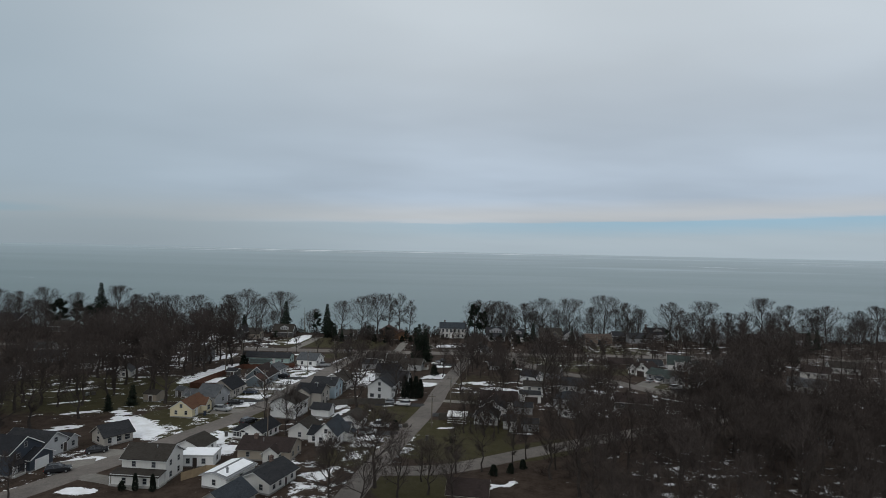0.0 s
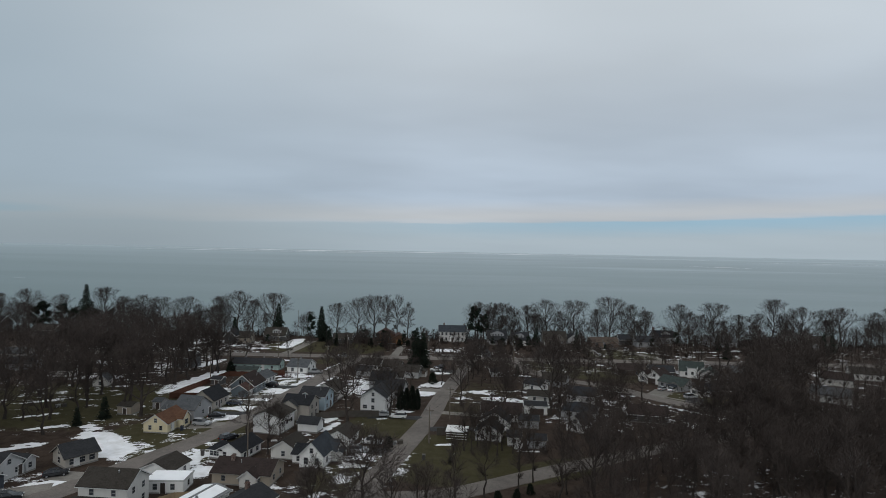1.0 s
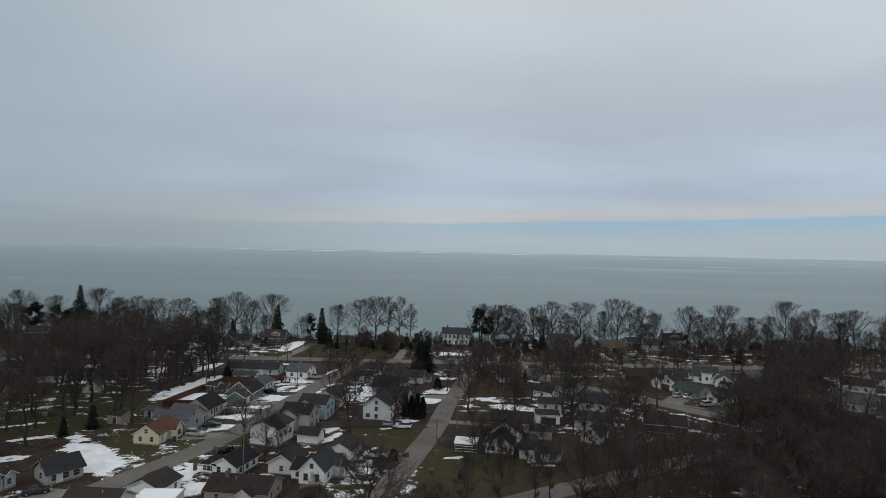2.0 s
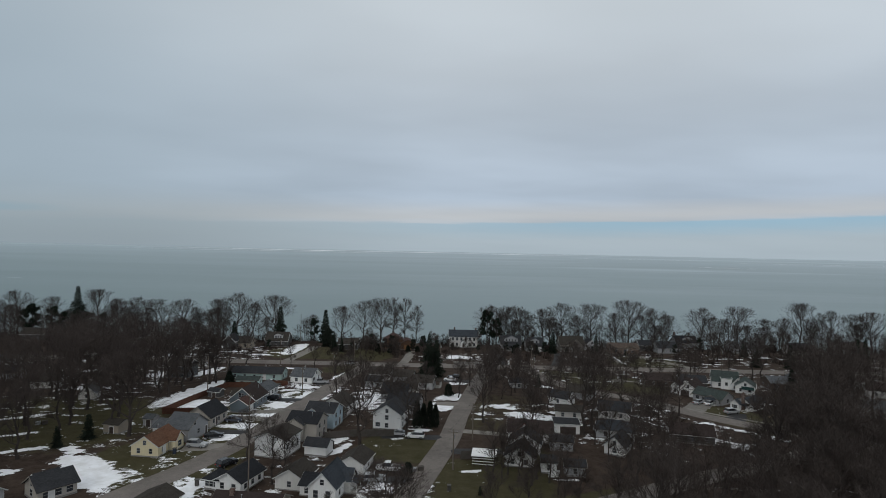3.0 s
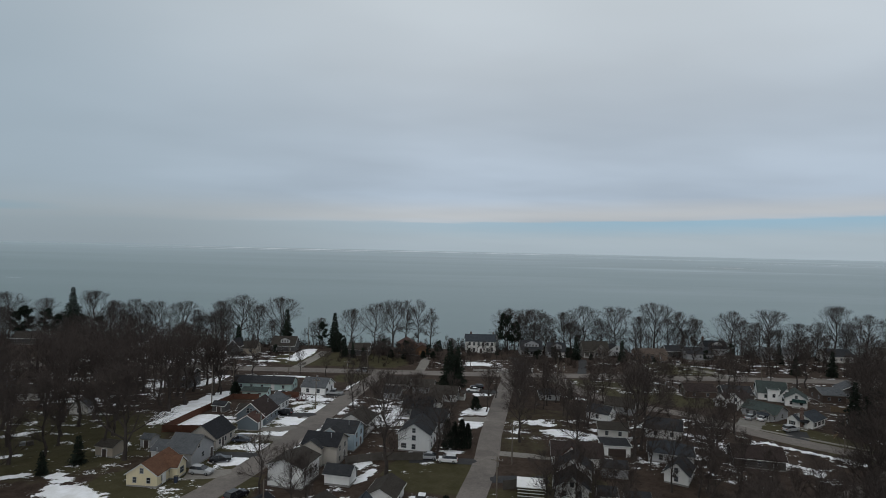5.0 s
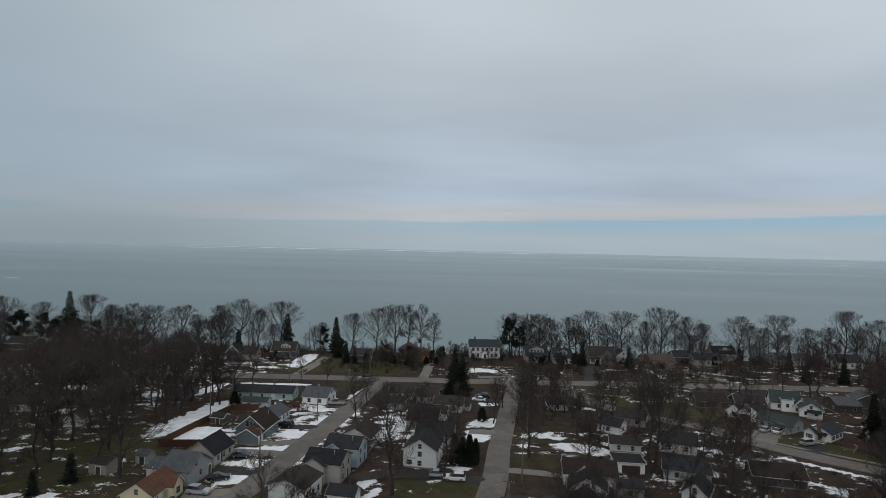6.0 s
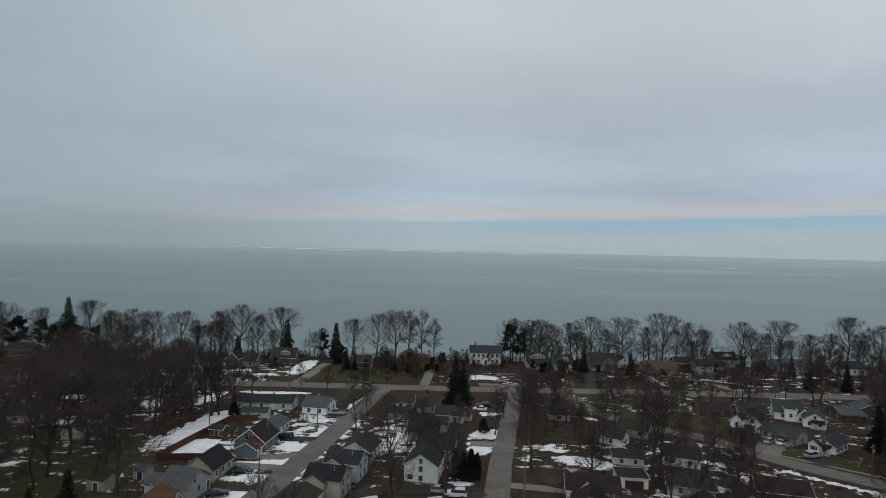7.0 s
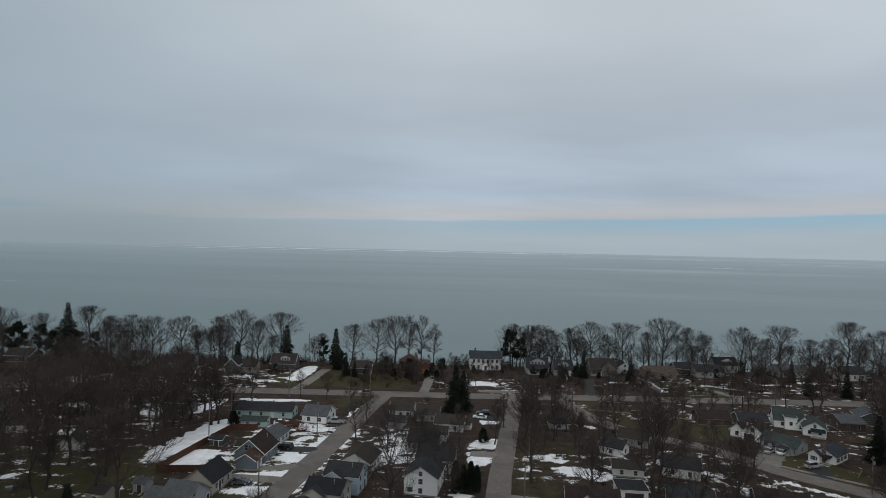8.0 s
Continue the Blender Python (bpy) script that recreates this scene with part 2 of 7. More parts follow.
def water_material():
    m, nt, b = material("cold_lake_water", 0.34)
    b.inputs["IOR"].default_value = 1.33
    streak = spread(nt, noise_of(nt, 0.0022, 6, 0.6, stretch=(0.22, 1.0, 1)), 0.38, 0.68)
    patch = spread(nt, noise_of(nt, 0.0006, 4, 0.5, stretch=(0.35, 1.0, 1)), 0.3, 0.7)
    col = blend(nt, patch, (0.108, 0.160, 0.162), (0.130, 0.186, 0.190))
    col = blend(nt, calc(nt, "MULTIPLY", streak, 0.14), col, (0.22, 0.29, 0.30))
    # paler with distance: the far haze is put into the water colour
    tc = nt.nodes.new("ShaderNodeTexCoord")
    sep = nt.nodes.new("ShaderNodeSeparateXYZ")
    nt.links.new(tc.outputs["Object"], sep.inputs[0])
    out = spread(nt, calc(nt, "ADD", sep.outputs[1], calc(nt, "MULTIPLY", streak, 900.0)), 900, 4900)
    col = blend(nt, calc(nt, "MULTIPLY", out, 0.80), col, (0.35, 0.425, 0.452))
    # broken fields of thin pale ice to the east
    fields = spread(nt, noise_of(nt, 0.0016, 7, 0.62, stretch=(0.30, 1.0, 1)), 0.50, 0.66)
    east = calc(nt, "MULTIPLY", spread(nt, sep.outputs[0], -500, 700), spread(nt, sep.outputs[1], 500, 1300))
    col = blend(nt, calc(nt, "MULTIPLY", calc(nt, "MULTIPLY", fields, east), 0.55), col, (0.50, 0.57, 0.60))
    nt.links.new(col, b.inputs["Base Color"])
    ripples = noise_of(nt, 0.35, 4, 0.6, stretch=(0.4, 1, 1))
    bumped(nt, b, ripples, 0.25, 0.12)
    return m


def glass_material(name, c, rough=0.06):
    m, nt, b = material(name, rough)
    info = nt.nodes.new("ShaderNodeObjectInfo")
    nt.links.new(blend(nt, info.outputs["Random"], c, dim(c, 2.6)), b.inputs["Base Color"])
    b.inputs["IOR"].default_value = 1.5
    return m


ICE = painted("drift_ice", (0.86, 0.88, 0.90), 0.8, 0.01, 0.1, 0.0)
SNOW, GROUND, WATER = snow_material(), ground_material(), water_material()
ASPHALT = road_material("worn_grey_asphalt", (0.168, 0.149, 0.135))
DRIVE = road_material("gravel_drive", (0.21, 0.195, 0.175))
BLACKTOP = road_material("dark_blacktop", (0.05, 0.05, 0.052))
PANE = glass_material("window_glass", (0.024, 0.026, 0.030))
TINT = glass_material("car_glass", (0.012, 0.013, 0.015), 0.04)
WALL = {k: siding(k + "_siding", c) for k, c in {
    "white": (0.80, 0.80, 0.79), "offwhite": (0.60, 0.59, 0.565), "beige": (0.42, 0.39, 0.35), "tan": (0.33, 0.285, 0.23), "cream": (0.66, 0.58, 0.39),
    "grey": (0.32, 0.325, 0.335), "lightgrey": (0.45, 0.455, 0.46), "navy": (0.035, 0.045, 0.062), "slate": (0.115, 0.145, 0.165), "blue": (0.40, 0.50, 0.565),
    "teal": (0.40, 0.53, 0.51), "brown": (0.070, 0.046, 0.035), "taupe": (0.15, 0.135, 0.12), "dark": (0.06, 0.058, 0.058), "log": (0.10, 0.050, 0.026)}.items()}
WALL["brick"] = bricked("tan_brick", (0.19, 0.125, 0.095))
ROOF = {k: shingled(k + "_shingles", c) for k, c in {
    "charcoal": (0.034, 0.035, 0.038), "black": (0.023, 0.024, 0.027), "brown": (0.044, 0.039, 0.034), "rust": (0.112, 0.060, 0.039), "awning": (0.014, 0.034, 0.032), "redbrown": (0.070, 0.042, 0.036), "umber": (0.037, 0.028, 0.026),
    "grey": (0.085, 0.09, 0.096), "lightgrey": (0.19, 0.195, 0.20), "green": (0.047, 0.058, 0.055), "tan": (0.085, 0.065, 0.054), "slate": (0.042, 0.048, 0.056)}.items()}
TRIM = painted("white_trim", (0.74, 0.74, 0.73), 0.5, vary=0.08, bump=0.05)
SASH = painted("weathered_window_sash", (0.40, 0.40, 0.39), 0.6, vary=0.2, bump=0.05)
TRIM_SOFT = painted("weathered_white_trim", (0.52, 0.52, 0.51), 0.6, vary=0.15, bump=0.05)
TRIM_DARK = painted("dark_trim", (0.06, 0.055, 0.05), 0.6)
TRIM_TAN = painted("tan_trim", (0.24, 0.22, 0.19), 0.6)
FOUNDATION = painted("concrete_block", (0.27, 0.26, 0.25), 0.9)
CHIMNEY = bricked("chimney_brick", (0.105, 0.058, 0.048))
CONCRETE = painted("old_concrete", (0.36, 0.35, 0.33), 0.9, 0.6)
DOOR = {"white": painted("white_door", (0.68, 0.68, 0.67), 0.5, vary=0.1), "dark": painted("dark_door", (0.05, 0.035, 0.03), 0.5), "oak": painted("oak_door", (0.24, 0.115, 0.045), 0.6), "red": painted("red_door", (0.2, 0.03, 0.03), 0.5)}
SHUTTER = painted("black_shutter", (0.02, 0.02, 0.022), 0.6)
BARK = painted("winter_bark", (0.064, 0.054, 0.049), 0.95, 0.8, 0.35, 0.6, grain=9.0)
TWIG = painted("bare_twigs", (0.077, 0.063, 0.057), 0.95, 0.15, 0.35, 0.0)
NEEDLE = painted("dark_needles", (0.026, 0.034, 0.025), 0.9, 0.4, 0.4, 0.0)
SHRUB = painted("shrub_twigs", (0.046, 0.036, 0.032), 0.95, 0.4, 0.35, 0.0)
POLE = painted("weathered_pole", (0.17, 0.145, 0.12), 0.95, 0.6, 0.3)
CEDAR = painted("red_brown_boards", (0.105, 0.052, 0.036), 0.9, 0.7, 0.3)
OLDBOARD = painted("grey_boards", (0.10, 0.09, 0.08), 0.9, 0.7, 0.3)
TANBOARD = painted("tan_boards", (0.17, 0.125, 0.085), 0.9, 0.7, 0.3)
PINEBOARD = painted("pale_boards", (0.33, 0.25, 0.16), 0.9, 0.7, 0.3)
METAL = painted("galvanised", (0.36, 0.37, 0.38), 0.45, vary=0.1, metal=0.8)
TYRE = painted("tyre_rubber", (0.016, 0.016, 0.017), 0.9)
RIM = painted("alloy_rim", (0.40, 0.41, 0.42), 0.35, vary=0.1, metal=0.9)
LAMP = painted("headlight_lens", (0.62, 0.63, 0.64), 0.15, vary=0.05, bump=0)
TAIL = painted("tail_light_lens", (0.24, 0.015, 0.015), 0.2, vary=0.05, bump=0)
CANOPY = painted("green_canvas", (0.03, 0.13, 0.095), 0.8)
PAINTS = {k: painted(k + "_car_paint", c, 0.22, vary=0.08, bump=0) for k, c in {"black": (0.012, 0.013, 0.016), "navy": (0.028, 0.036, 0.055), "silver": (0.36, 0.37, 0.38), "white": (0.72, 0.73, 0.74)}.items()}

# ---- helpers of the place ----


def lay(x, y):
    """The height of the land: flat, then falling gently towards the lake."""
    s = min(max((y - 190) / 100, 0), 1)
    return -3.0 * s * s * (3 - 2 * s) - 0.28 * min(max(y - 334, 0), 14)


def part(name, bm, mat, parent=None, label=""):
    """Links a bmesh as one mesh object under a thing or a part."""
    me = bpy.data.meshes.new(name)
    bm.to_mesh(me)
    bm.free()
    me.materials.append(mat)
    return shared(name, me, parent, label)


def shared(name, me, parent=None, label="", m=None):
    ob = new(name, me)
    ob.parent = parent
    if m is not None:
        ob.matrix_basis = m
    if label:
        tagged(ob, label)
    return ob


def root(name, x, y, turn=0.0, z=None, label="", category="", group="", kind=""):
    ob = new(name)
    ob.empty_display_size = 0.5
    ob.matrix_basis = pose(x, y, lay(x, y) if z is None else z, 0, 0, turn)
    return tagged(ob, label, category, group, kind)


def box(bm, x0, x1, y0, y1, z0, z1, m=None):
    v = [bm.verts.new((x, y, z)) for z in (z0, z1) for x, y in ((x0, y0), (x1, y0), (x1, y1), (x0, y1))]
    for f in ((3, 2, 1, 0), (4, 5, 6, 7), (0, 1, 5, 4), (1, 2, 6, 5), (2, 3, 7, 6), (3, 0, 4, 7)):
        bm.faces.new([v[i] for i in f])
    if m is not None:
        bmesh.ops.transform(bm, matrix=m, verts=v)
    return v


def prism(bm, outline, axis, a, b):
    """A solid with the given outline in the plane across the axis ('x', 'y' or 'z')."""
    def at(u, v, w):
        return {"x": (w, u, v), "y": (u, w, v), "z": (u, v, w)}[axis]
    lo = [bm.verts.new(at(u, v, a)) for u, v in outline]
    hi = [bm.verts.new(at(u, v, b)) for u, v in outline]
    n = len(outline)
    bm.faces.new(lo)
    bm.faces.new(hi[::-1])
    for i in range(n):
        bm.faces.new((lo[i], hi[i], hi[(i + 1) % n], lo[(i + 1) % n]))
    bmesh.ops.recalc_face_normals(bm, faces=bm.faces[:])
    return lo + hi


def sheet(name, verts, faces, mat, label, category, kind="structure", smooth=False):
    me = bpy.data.meshes.new(name)
    me.from_pydata(verts, [], faces)
    me.materials.append(mat)
    if smooth:
        me.polygons.foreach_set("use_smooth", [True] * len(me.polygons))
    return tagged(new(name, me), label, category, kind=kind)


# ---- roads: centre lines in plan ----
ROAD_WEST = [(-128, 52), (-100, 78), (-82, 100), (-72.5, 118), (-65.0, 134.5), (-57.8, 150.5), (-52.6, 167.5), (-49.2, 185), (-46.0, 204), (-43.0, 226), (-40.6, 248), (-37.5, 268), (-36.8, 273)]
ROAD_MIDDLE = [(-24, 62), (-20, 88), (-17.4, 107), (-14.8, 121), (-13.5, 128), (-7.6, 152.6), (-3.2, 172), (-0.6, 190), (2.2, 206), (6.6, 232), (11.2, 258), (13.6, 273)]
ROAD_SHORE = [(-900, 276), (-260, 276), (-120, 276), (-60, 275.5), (0, 275), (60, 276.5), (140, 276.5), (280, 277), (900, 277)]
ROAD_CROSS = [(-15.0, 121), (-5, 121.5), (4, 124), (17.6, 132), (33.7, 141), (48, 149), (57, 153.3), (72, 160), (84, 168.5), (92, 178.5)]
ROAD_EAST = [(31, 272), (33, 258), (37.5, 240), (47, 226), (60, 214.5), (65.5, 205), (70.5, 197.5), (77.5, 190.3), (86.6, 182.6), (98, 174), (124, 156), (180, 122)]
ROADS = ((ROAD_WEST, 6.2), (ROAD_MIDDLE, 5.4), (ROAD_SHORE, 8.6), (ROAD_CROSS, 5.2), (ROAD_EAST, 6.0))
# driveways: from, to, width, dark
DRIVES_WEST = [
    ((-66.5, 186.0), (-50.5, 184.5), 3.4, 0), ((-61.5, 191.2), (-49.3, 193.0), 3.6, 0), ((-57.5, 205.5), (-47.0, 205.5), 4.2, 1), ((-64.5, 161.5), (-55.5, 163.0), 4.6, 0),
    ((-63.5, 173.6), (-52.2, 173.2), 3.0, 1), ((-80.5, 119.5), (-73.5, 122.5), 5.0, 0), ((-77.5, 128.5), (-69.5, 127.5), 4.5, 0), ((-57.5, 110.5), (-72.5, 115.5), 3.6, 0),
    ((-68.0, 318.0), (-72.5, 279.5), 4.6, 0), ((-49.0, 231.0), (-43.5, 231.5), 4.5, 1)]
DRIVES_EAST = [
    ((-20.0, 309.0), (-22.0, 279.5), 3.8, 0), ((-20.0, 172.6), (-4.5, 172.4), 3.6, 1), ((14.5, 175.0), (0.5, 178.0), 3.0, 0), ((9.0, 163.5), (-3.0, 163.0), 3.6, 1),
    ((-4.0, 243.0), (7.0, 240.5), 6.0, 1), ((-7.0, 205.5), (1.0, 204.0), 4.5, 0), ((20.5, 314.0), (21.5, 279.5), 4.4, 1), ((90.0, 308.0), (105.0, 280.0), 4.0, 0),
    ((75.0, 288.0), (75.5, 314.0), 2.0, 0), ((77.0, 211.5), (69.0, 201.0), 6.5, 0), ((82.5, 200.5), (77.5, 191.5), 5.0, 1), ((52.0, 312.0), (44.0, 280.0), 3.6, 1),
    ((-18.5, 146.0), (-8.5, 145.5), 3.4, 1), ((38.0, 258.0), (72.0, 246.0), 1.6, 0)]
DRIVES = DRIVES_WEST + DRIVES_EAST
FOOTPRINTS = []  # x, y, radius of what stands, for the trees to keep clear of


def near_line(x, y, line):
    best = 1e9
    for (ax, ay), (bx, by) in zip(line, line[1:]):
        k = max(0, min(1, ((x - ax) * (bx - ax) + (y - ay) * (by - ay)) / ((bx - ax) ** 2 + (by - ay) ** 2)))
        best = min(best, math.hypot(x - ax - k * (bx - ax), y - ay - k * (by - ay)))
    return best


# ---- where snow lies and lawns grow: x, y, half sizes, turn, how much ----
LAWN_WEST = [
    (-112, 180, 34, 24, 0, 0.72), (-75, 155, 6, 8, 0, 0.9)]
LAWN_STREETS = [
    (-62, 152, 12, 14, -15, 1), (-60, 182, 12, 20, -10, 0.8), (-14, 165, 10, 9, -10, 1.1), (-20, 130, 8, 7, 0, 0.7), (-52, 212, 5, 8, 0, 0.8), (-55, 142, 6, 8, -20, 0.7)]
LAWN_CROSSING = [
    (2, 142, 14, 14, -12, 1.1), (14, 205, 11, 14, -10, 0.45), (5, 184, 8, 9, 0, 0.5), (-6, 114, 8, 6, 0, 1.1), (12, 160, 8, 6, 0, 0.9)]
LAWN_EAST = [
    (24, 136, 12, 5, 25, 1.0), (50, 255, 22, 9, -25, 0.9), (80, 196, 12, 9, -50, 1), (60, 240, 18, 12, -30, 0.8), (90, 183, 10, 8, -40, 0.9)]
LAWN_SHORE = [
    (-62, 300, 24, 14, 0, 1), (88, 295, 16, 12, 0, 0.9), (-45, 262, 8, 8, 0, 0.8), (-45, 296, 16, 12, 0, 1.0)]
LAWNS = LAWN_WEST + LAWN_STREETS + LAWN_CROSSING + LAWN_EAST + LAWN_SHORE
THIN_SNOW_WEST = [
    (-104, 175, 40, 34, 0, 0.13), (-150, 230, 70, 60, 0, 0.16), (-80, 120, 12, 12, 0, 0.22)]
THIN_SNOW_STREETS = [
    (-60, 150, 14, 18, -20, 0.2), (-58, 132, 10, 9, 0, 0.28), (-18, 135, 12, 14, -10, 0.22), (-55, 205, 18, 30, -8, 0.29), (-25, 185, 14, 20, 0, 0.16), (-25, 212, 10, 16, 0, 0.32),
    (-30, 115, 16, 12, 0, 0.22), (-36, 150, 8, 12, 0, 0.18)]
THIN_SNOW_CROSSING = [
    (-2, 208, 6, 12, 0, 0.3)]
THIN_SNOW_EAST = [
    (85, 105, 52, 40, 0, 0.18), (20, 196, 18, 11, 0, 0.2), (60, 176, 26, 12, -20, 0.16), (160, 200, 70, 60, 0, 0.16), (45, 200, 20, 14, 0, 0.22), (48, 190, 24, 26, -20, 0.2)]
THIN_SNOW_SHORE = [
    (120, 262, 100, 24, 0, 0.16), (-118, 297, 38, 22, 0, 0.22), (10, 292, 30, 14, 0, 0.2), (150, 302, 90, 26, 0, 0.16)]
SNOWY = THIN_SNOW_WEST + THIN_SNOW_STREETS + THIN_SNOW_CROSSING + THIN_SNOW_EAST + THIN_SNOW_SHORE

# sheets of old snow: x, y, half sizes, turn
SNOW_WEST = [
    (-79.0, 149.2, 8.2, 3.9, -42), (-74.0, 143.5, 5.0, 4.5, -40), (-84.4, 214.0, 4.2, 21.0, -9), (-77.0, 197.0, 4.2, 6.5, -8),
    (-75.6, 122.6, 5.4, 2.8, 32), (-68.2, 107.8, 3.6, 1.5, 0), (-78.0, 109.4, 4.0, 1.5, 35), (-99.0, 158.0, 5.0, 0.9, 28),
    (-108.0, 168.0, 5.0, 0.8, 32), (-116.0, 182.0, 6.0, 0.7, 28), (-94.0, 146.0, 4.0, 0.9, 20), (-98.0, 142.0, 8.0, 1.0, 25),
    (-71.5, 139.5, 3.0, 1.6, -40), (-84.5, 153.0, 4.0, 2.0, -40), (-88.0, 158.5, 3.2, 1.2, -30)]
SNOW_STREETS = [
    (-58.2, 169.6, 4.4, 2.4, -8), (-57.0, 178.4, 4.5, 1.9, 6), (-52.9, 199.4, 3.8, 3.6, -8), (-48.4, 212.0, 1.6, 5.5, -8),
    (-57.0, 187.6, 6.8, 1.4, 5), (-43.0, 249.0, 1.6, 9.0, -12), (-24.0, 211.0, 3.0, 8.0, -8), (-17.8, 143.4, 1.3, 3.4, -15),
    (-18.6, 136.0, 2.9, 0.9, 5), (-53.6, 138.6, 1.8, 5.2, -12), (-49.0, 131.8, 2.0, 2.6, 0), (-62.4, 127.5, 1.8, 1.0, 0),
    (-30.0, 170.0, 1.4, 3.0, -20), (-28.6, 163.0, 1.0, 4.0, -25), (-26.0, 118.0, 3.0, 1.8, 0), (-20.0, 128.5, 1.4, 2.0, 0)]
SNOW_CROSSING = [
    (-5.0, 201.2, 3.0, 5.2, -6), (-1.8, 213.6, 3.8, 4.0, 0), (0.6, 238.0, 3.0, 4.0, -8), (-9.6, 178.2, 3.0, 0.9, 0),
    (14.0, 201.5, 4.2, 1.5, -8), (1.0, 151.4, 2.2, 0.7, 0), (12.0, 115.0, 3.2, 0.8, 20)]
SNOW_EAST = [
    (13.0, 203.5, 4.5, 2.2, -12), (20.0, 193.0, 7.5, 3.6, -22), (30.5, 196.5, 4.5, 2.0, -10), (73.5, 185.0, 12.0, 1.0, -41), (82.0, 176.5, 3.0, 1.6, -35), (66.0, 172.0, 5.0, 2.4, -30),
    (31.0, 234.6, 4.0, 1.6, -35), (20.6, 147.4, 3.0, 0.6, 0), (44.0, 200.0, 4.0, 1.4, 0), (52.0, 194.0, 5.0, 1.0, -30)]
SNOW_SHORE = [
    (-76.0, 261.5, 13.0, 2.0, 0), (-76.6, 310.0, 4.2, 15.0, -4), (3.0, 296.0, 6.0, 4.2, -10), (62.0, 304.0, 6.0, 1.2, -10),
    (77.0, 298.0, 1.1, 11.0, 0), (104.0, 300.0, 8.0, 1.2, -30), (118.0, 292.0, 6.0, 1.0, 0), (132.0, 306.0, 7.0, 1.6, 0),
    (-90.0, 293.0, 6.0, 1.4, 0), (-100.0, 299.0, 5.0, 1.2, 0), (-120.0, 312.0, 14.0, 2.2, 0), (-160.0, 318.0, 10.0, 2.0, 0),
    (150.0, 312.0, 8.0, 1.4, 0)]
SNOW_WOOD = [(-108.5, 243.5, 3.5, 8.0, -8), (-127.0, 314.0, 7.0, 12.0, 20), (-95.0, 250.5, 2.6, 11.0, -8), (-160.0, 291.0, 9.0, 8.0, 30), (-120.0, 216.0, 7.0, 3.0, 10), (-135.0, 248.0, 8.0, 4.0, 0)]
SNOW_FIELDS = SNOW_WOOD + SNOW_WEST + SNOW_STREETS + SNOW_CROSSING + SNOW_EAST + SNOW_SHORE
SNOWY += [(x, y, rx * 0.95, ry * 0.95, turn, 0.62 if x < 5 else 0.46) for x, y, rx, ry, turn in SNOW_FIELDS]


def lies(x, y, table):
    total = 0.0
    for cx, cy, rx, ry, turn, much in table:
        c, s = math.cos(radians(turn)), math.sin(radians(turn))
        u, v = ((x - cx) * c + (y - cy) * s) / rx, ((y - cy) * c - (x - cx) * s) / ry
        d = (abs(u) ** 3 + abs(v) ** 3) ** 0.6667
        if d < 1.6:
            total = max(total, much * min(1.0, (1.6 - d) / 0.9))
    return total


BLUFF = 344.0


def build_ground():
    xs = [-4800, -2600, -1400, -800, -500, -380] + list(np.arange(-300, -150, 2.5)) + list(np.arange(-150, 150, 1.25)) + list(np.arange(150, 301, 2.5)) + [380, 500, 800, 1400, 2600, 4800]
    ys = [-4800, -2500, -1200, -500, -200, -60, 0, 30] + list(np.arange(50, 100, 2.5)) + list(np.arange(100, 262, 1.25)) + list(np.arange(262, 346, 1.75)) + [347, 349, 351, 353, 355, 358, 361, 365, 375, 390]
    verts, cover_rows = [], []
    for y in ys:
        for x in xs:
            z = lay(x, y)
            brow = BLUFF + 3 * noise.noise((x * 0.03, 0, 4))
            if y > brow:
                k = min(1, (y - brow) / 13)
                z -= 13 * k * k * (3 - 2 * k) + max(0, y - brow - 13) * 0.15
            near = min(near_line(x, y, line) - w / 2 for line, w in ROADS) if abs(x) < 310 and y > 40 else 50
            bumpy = min(1.0, max(0.0, (near - 1.0) / 4))
            if abs(x) < 310 and y > 40:
                z += bumpy * 0.16 * noise.noise((x * 0.11, y * 0.11, 0))
            verts.append((float(x), float(y), z))
            inside = abs(x) < 305 and 45 < y < 352
            cover_rows.append((lies(x, y, SNOWY) if inside else 0.1, lies(x, y, LAWNS) if inside else 0.2, 0, 1))
    n = len(xs)
    faces = [(j * n + i, j * n + i + 1, (j + 1) * n + i + 1, (j + 1) * n + i) for j in range(len(ys) - 1) for i in range(n - 1)]
    ob = sheet("ground", verts, faces, GROUND, "winter lawns and leaf litter with scraps of old snow", "ground", smooth=True)
    layer = ob.data.color_attributes.new("cover", "FLOAT_COLOR", "POINT")
    layer.data.foreach_set("color", np.array(cover_rows, dtype=np.float32).ravel())
    return ob


build_ground()

# the lake: the sheet's far edge stands at the low dip of the true horizon
FAR = 4850.0
lake_verts, lake_faces = [], []
lake_rows = (352, 420, 600, 900, 1400, 2100, 3000, 4000, FAR)
for yy in lake_rows:
    k = (yy - 352) / (FAR - 352)
    for xx in np.linspace(-4700, 4700, 21):
        lake_verts.append((float(xx), yy, -15.0 + 41.0 * k))
for j in range(len(lake_rows) - 1):
    for i in range(20):
        lake_faces.append((j * 21 + i, j * 21 + i + 1, (j + 1) * 21 + i + 1, (j + 1) * 21 + i))
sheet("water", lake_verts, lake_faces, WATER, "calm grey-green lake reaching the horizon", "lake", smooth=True)


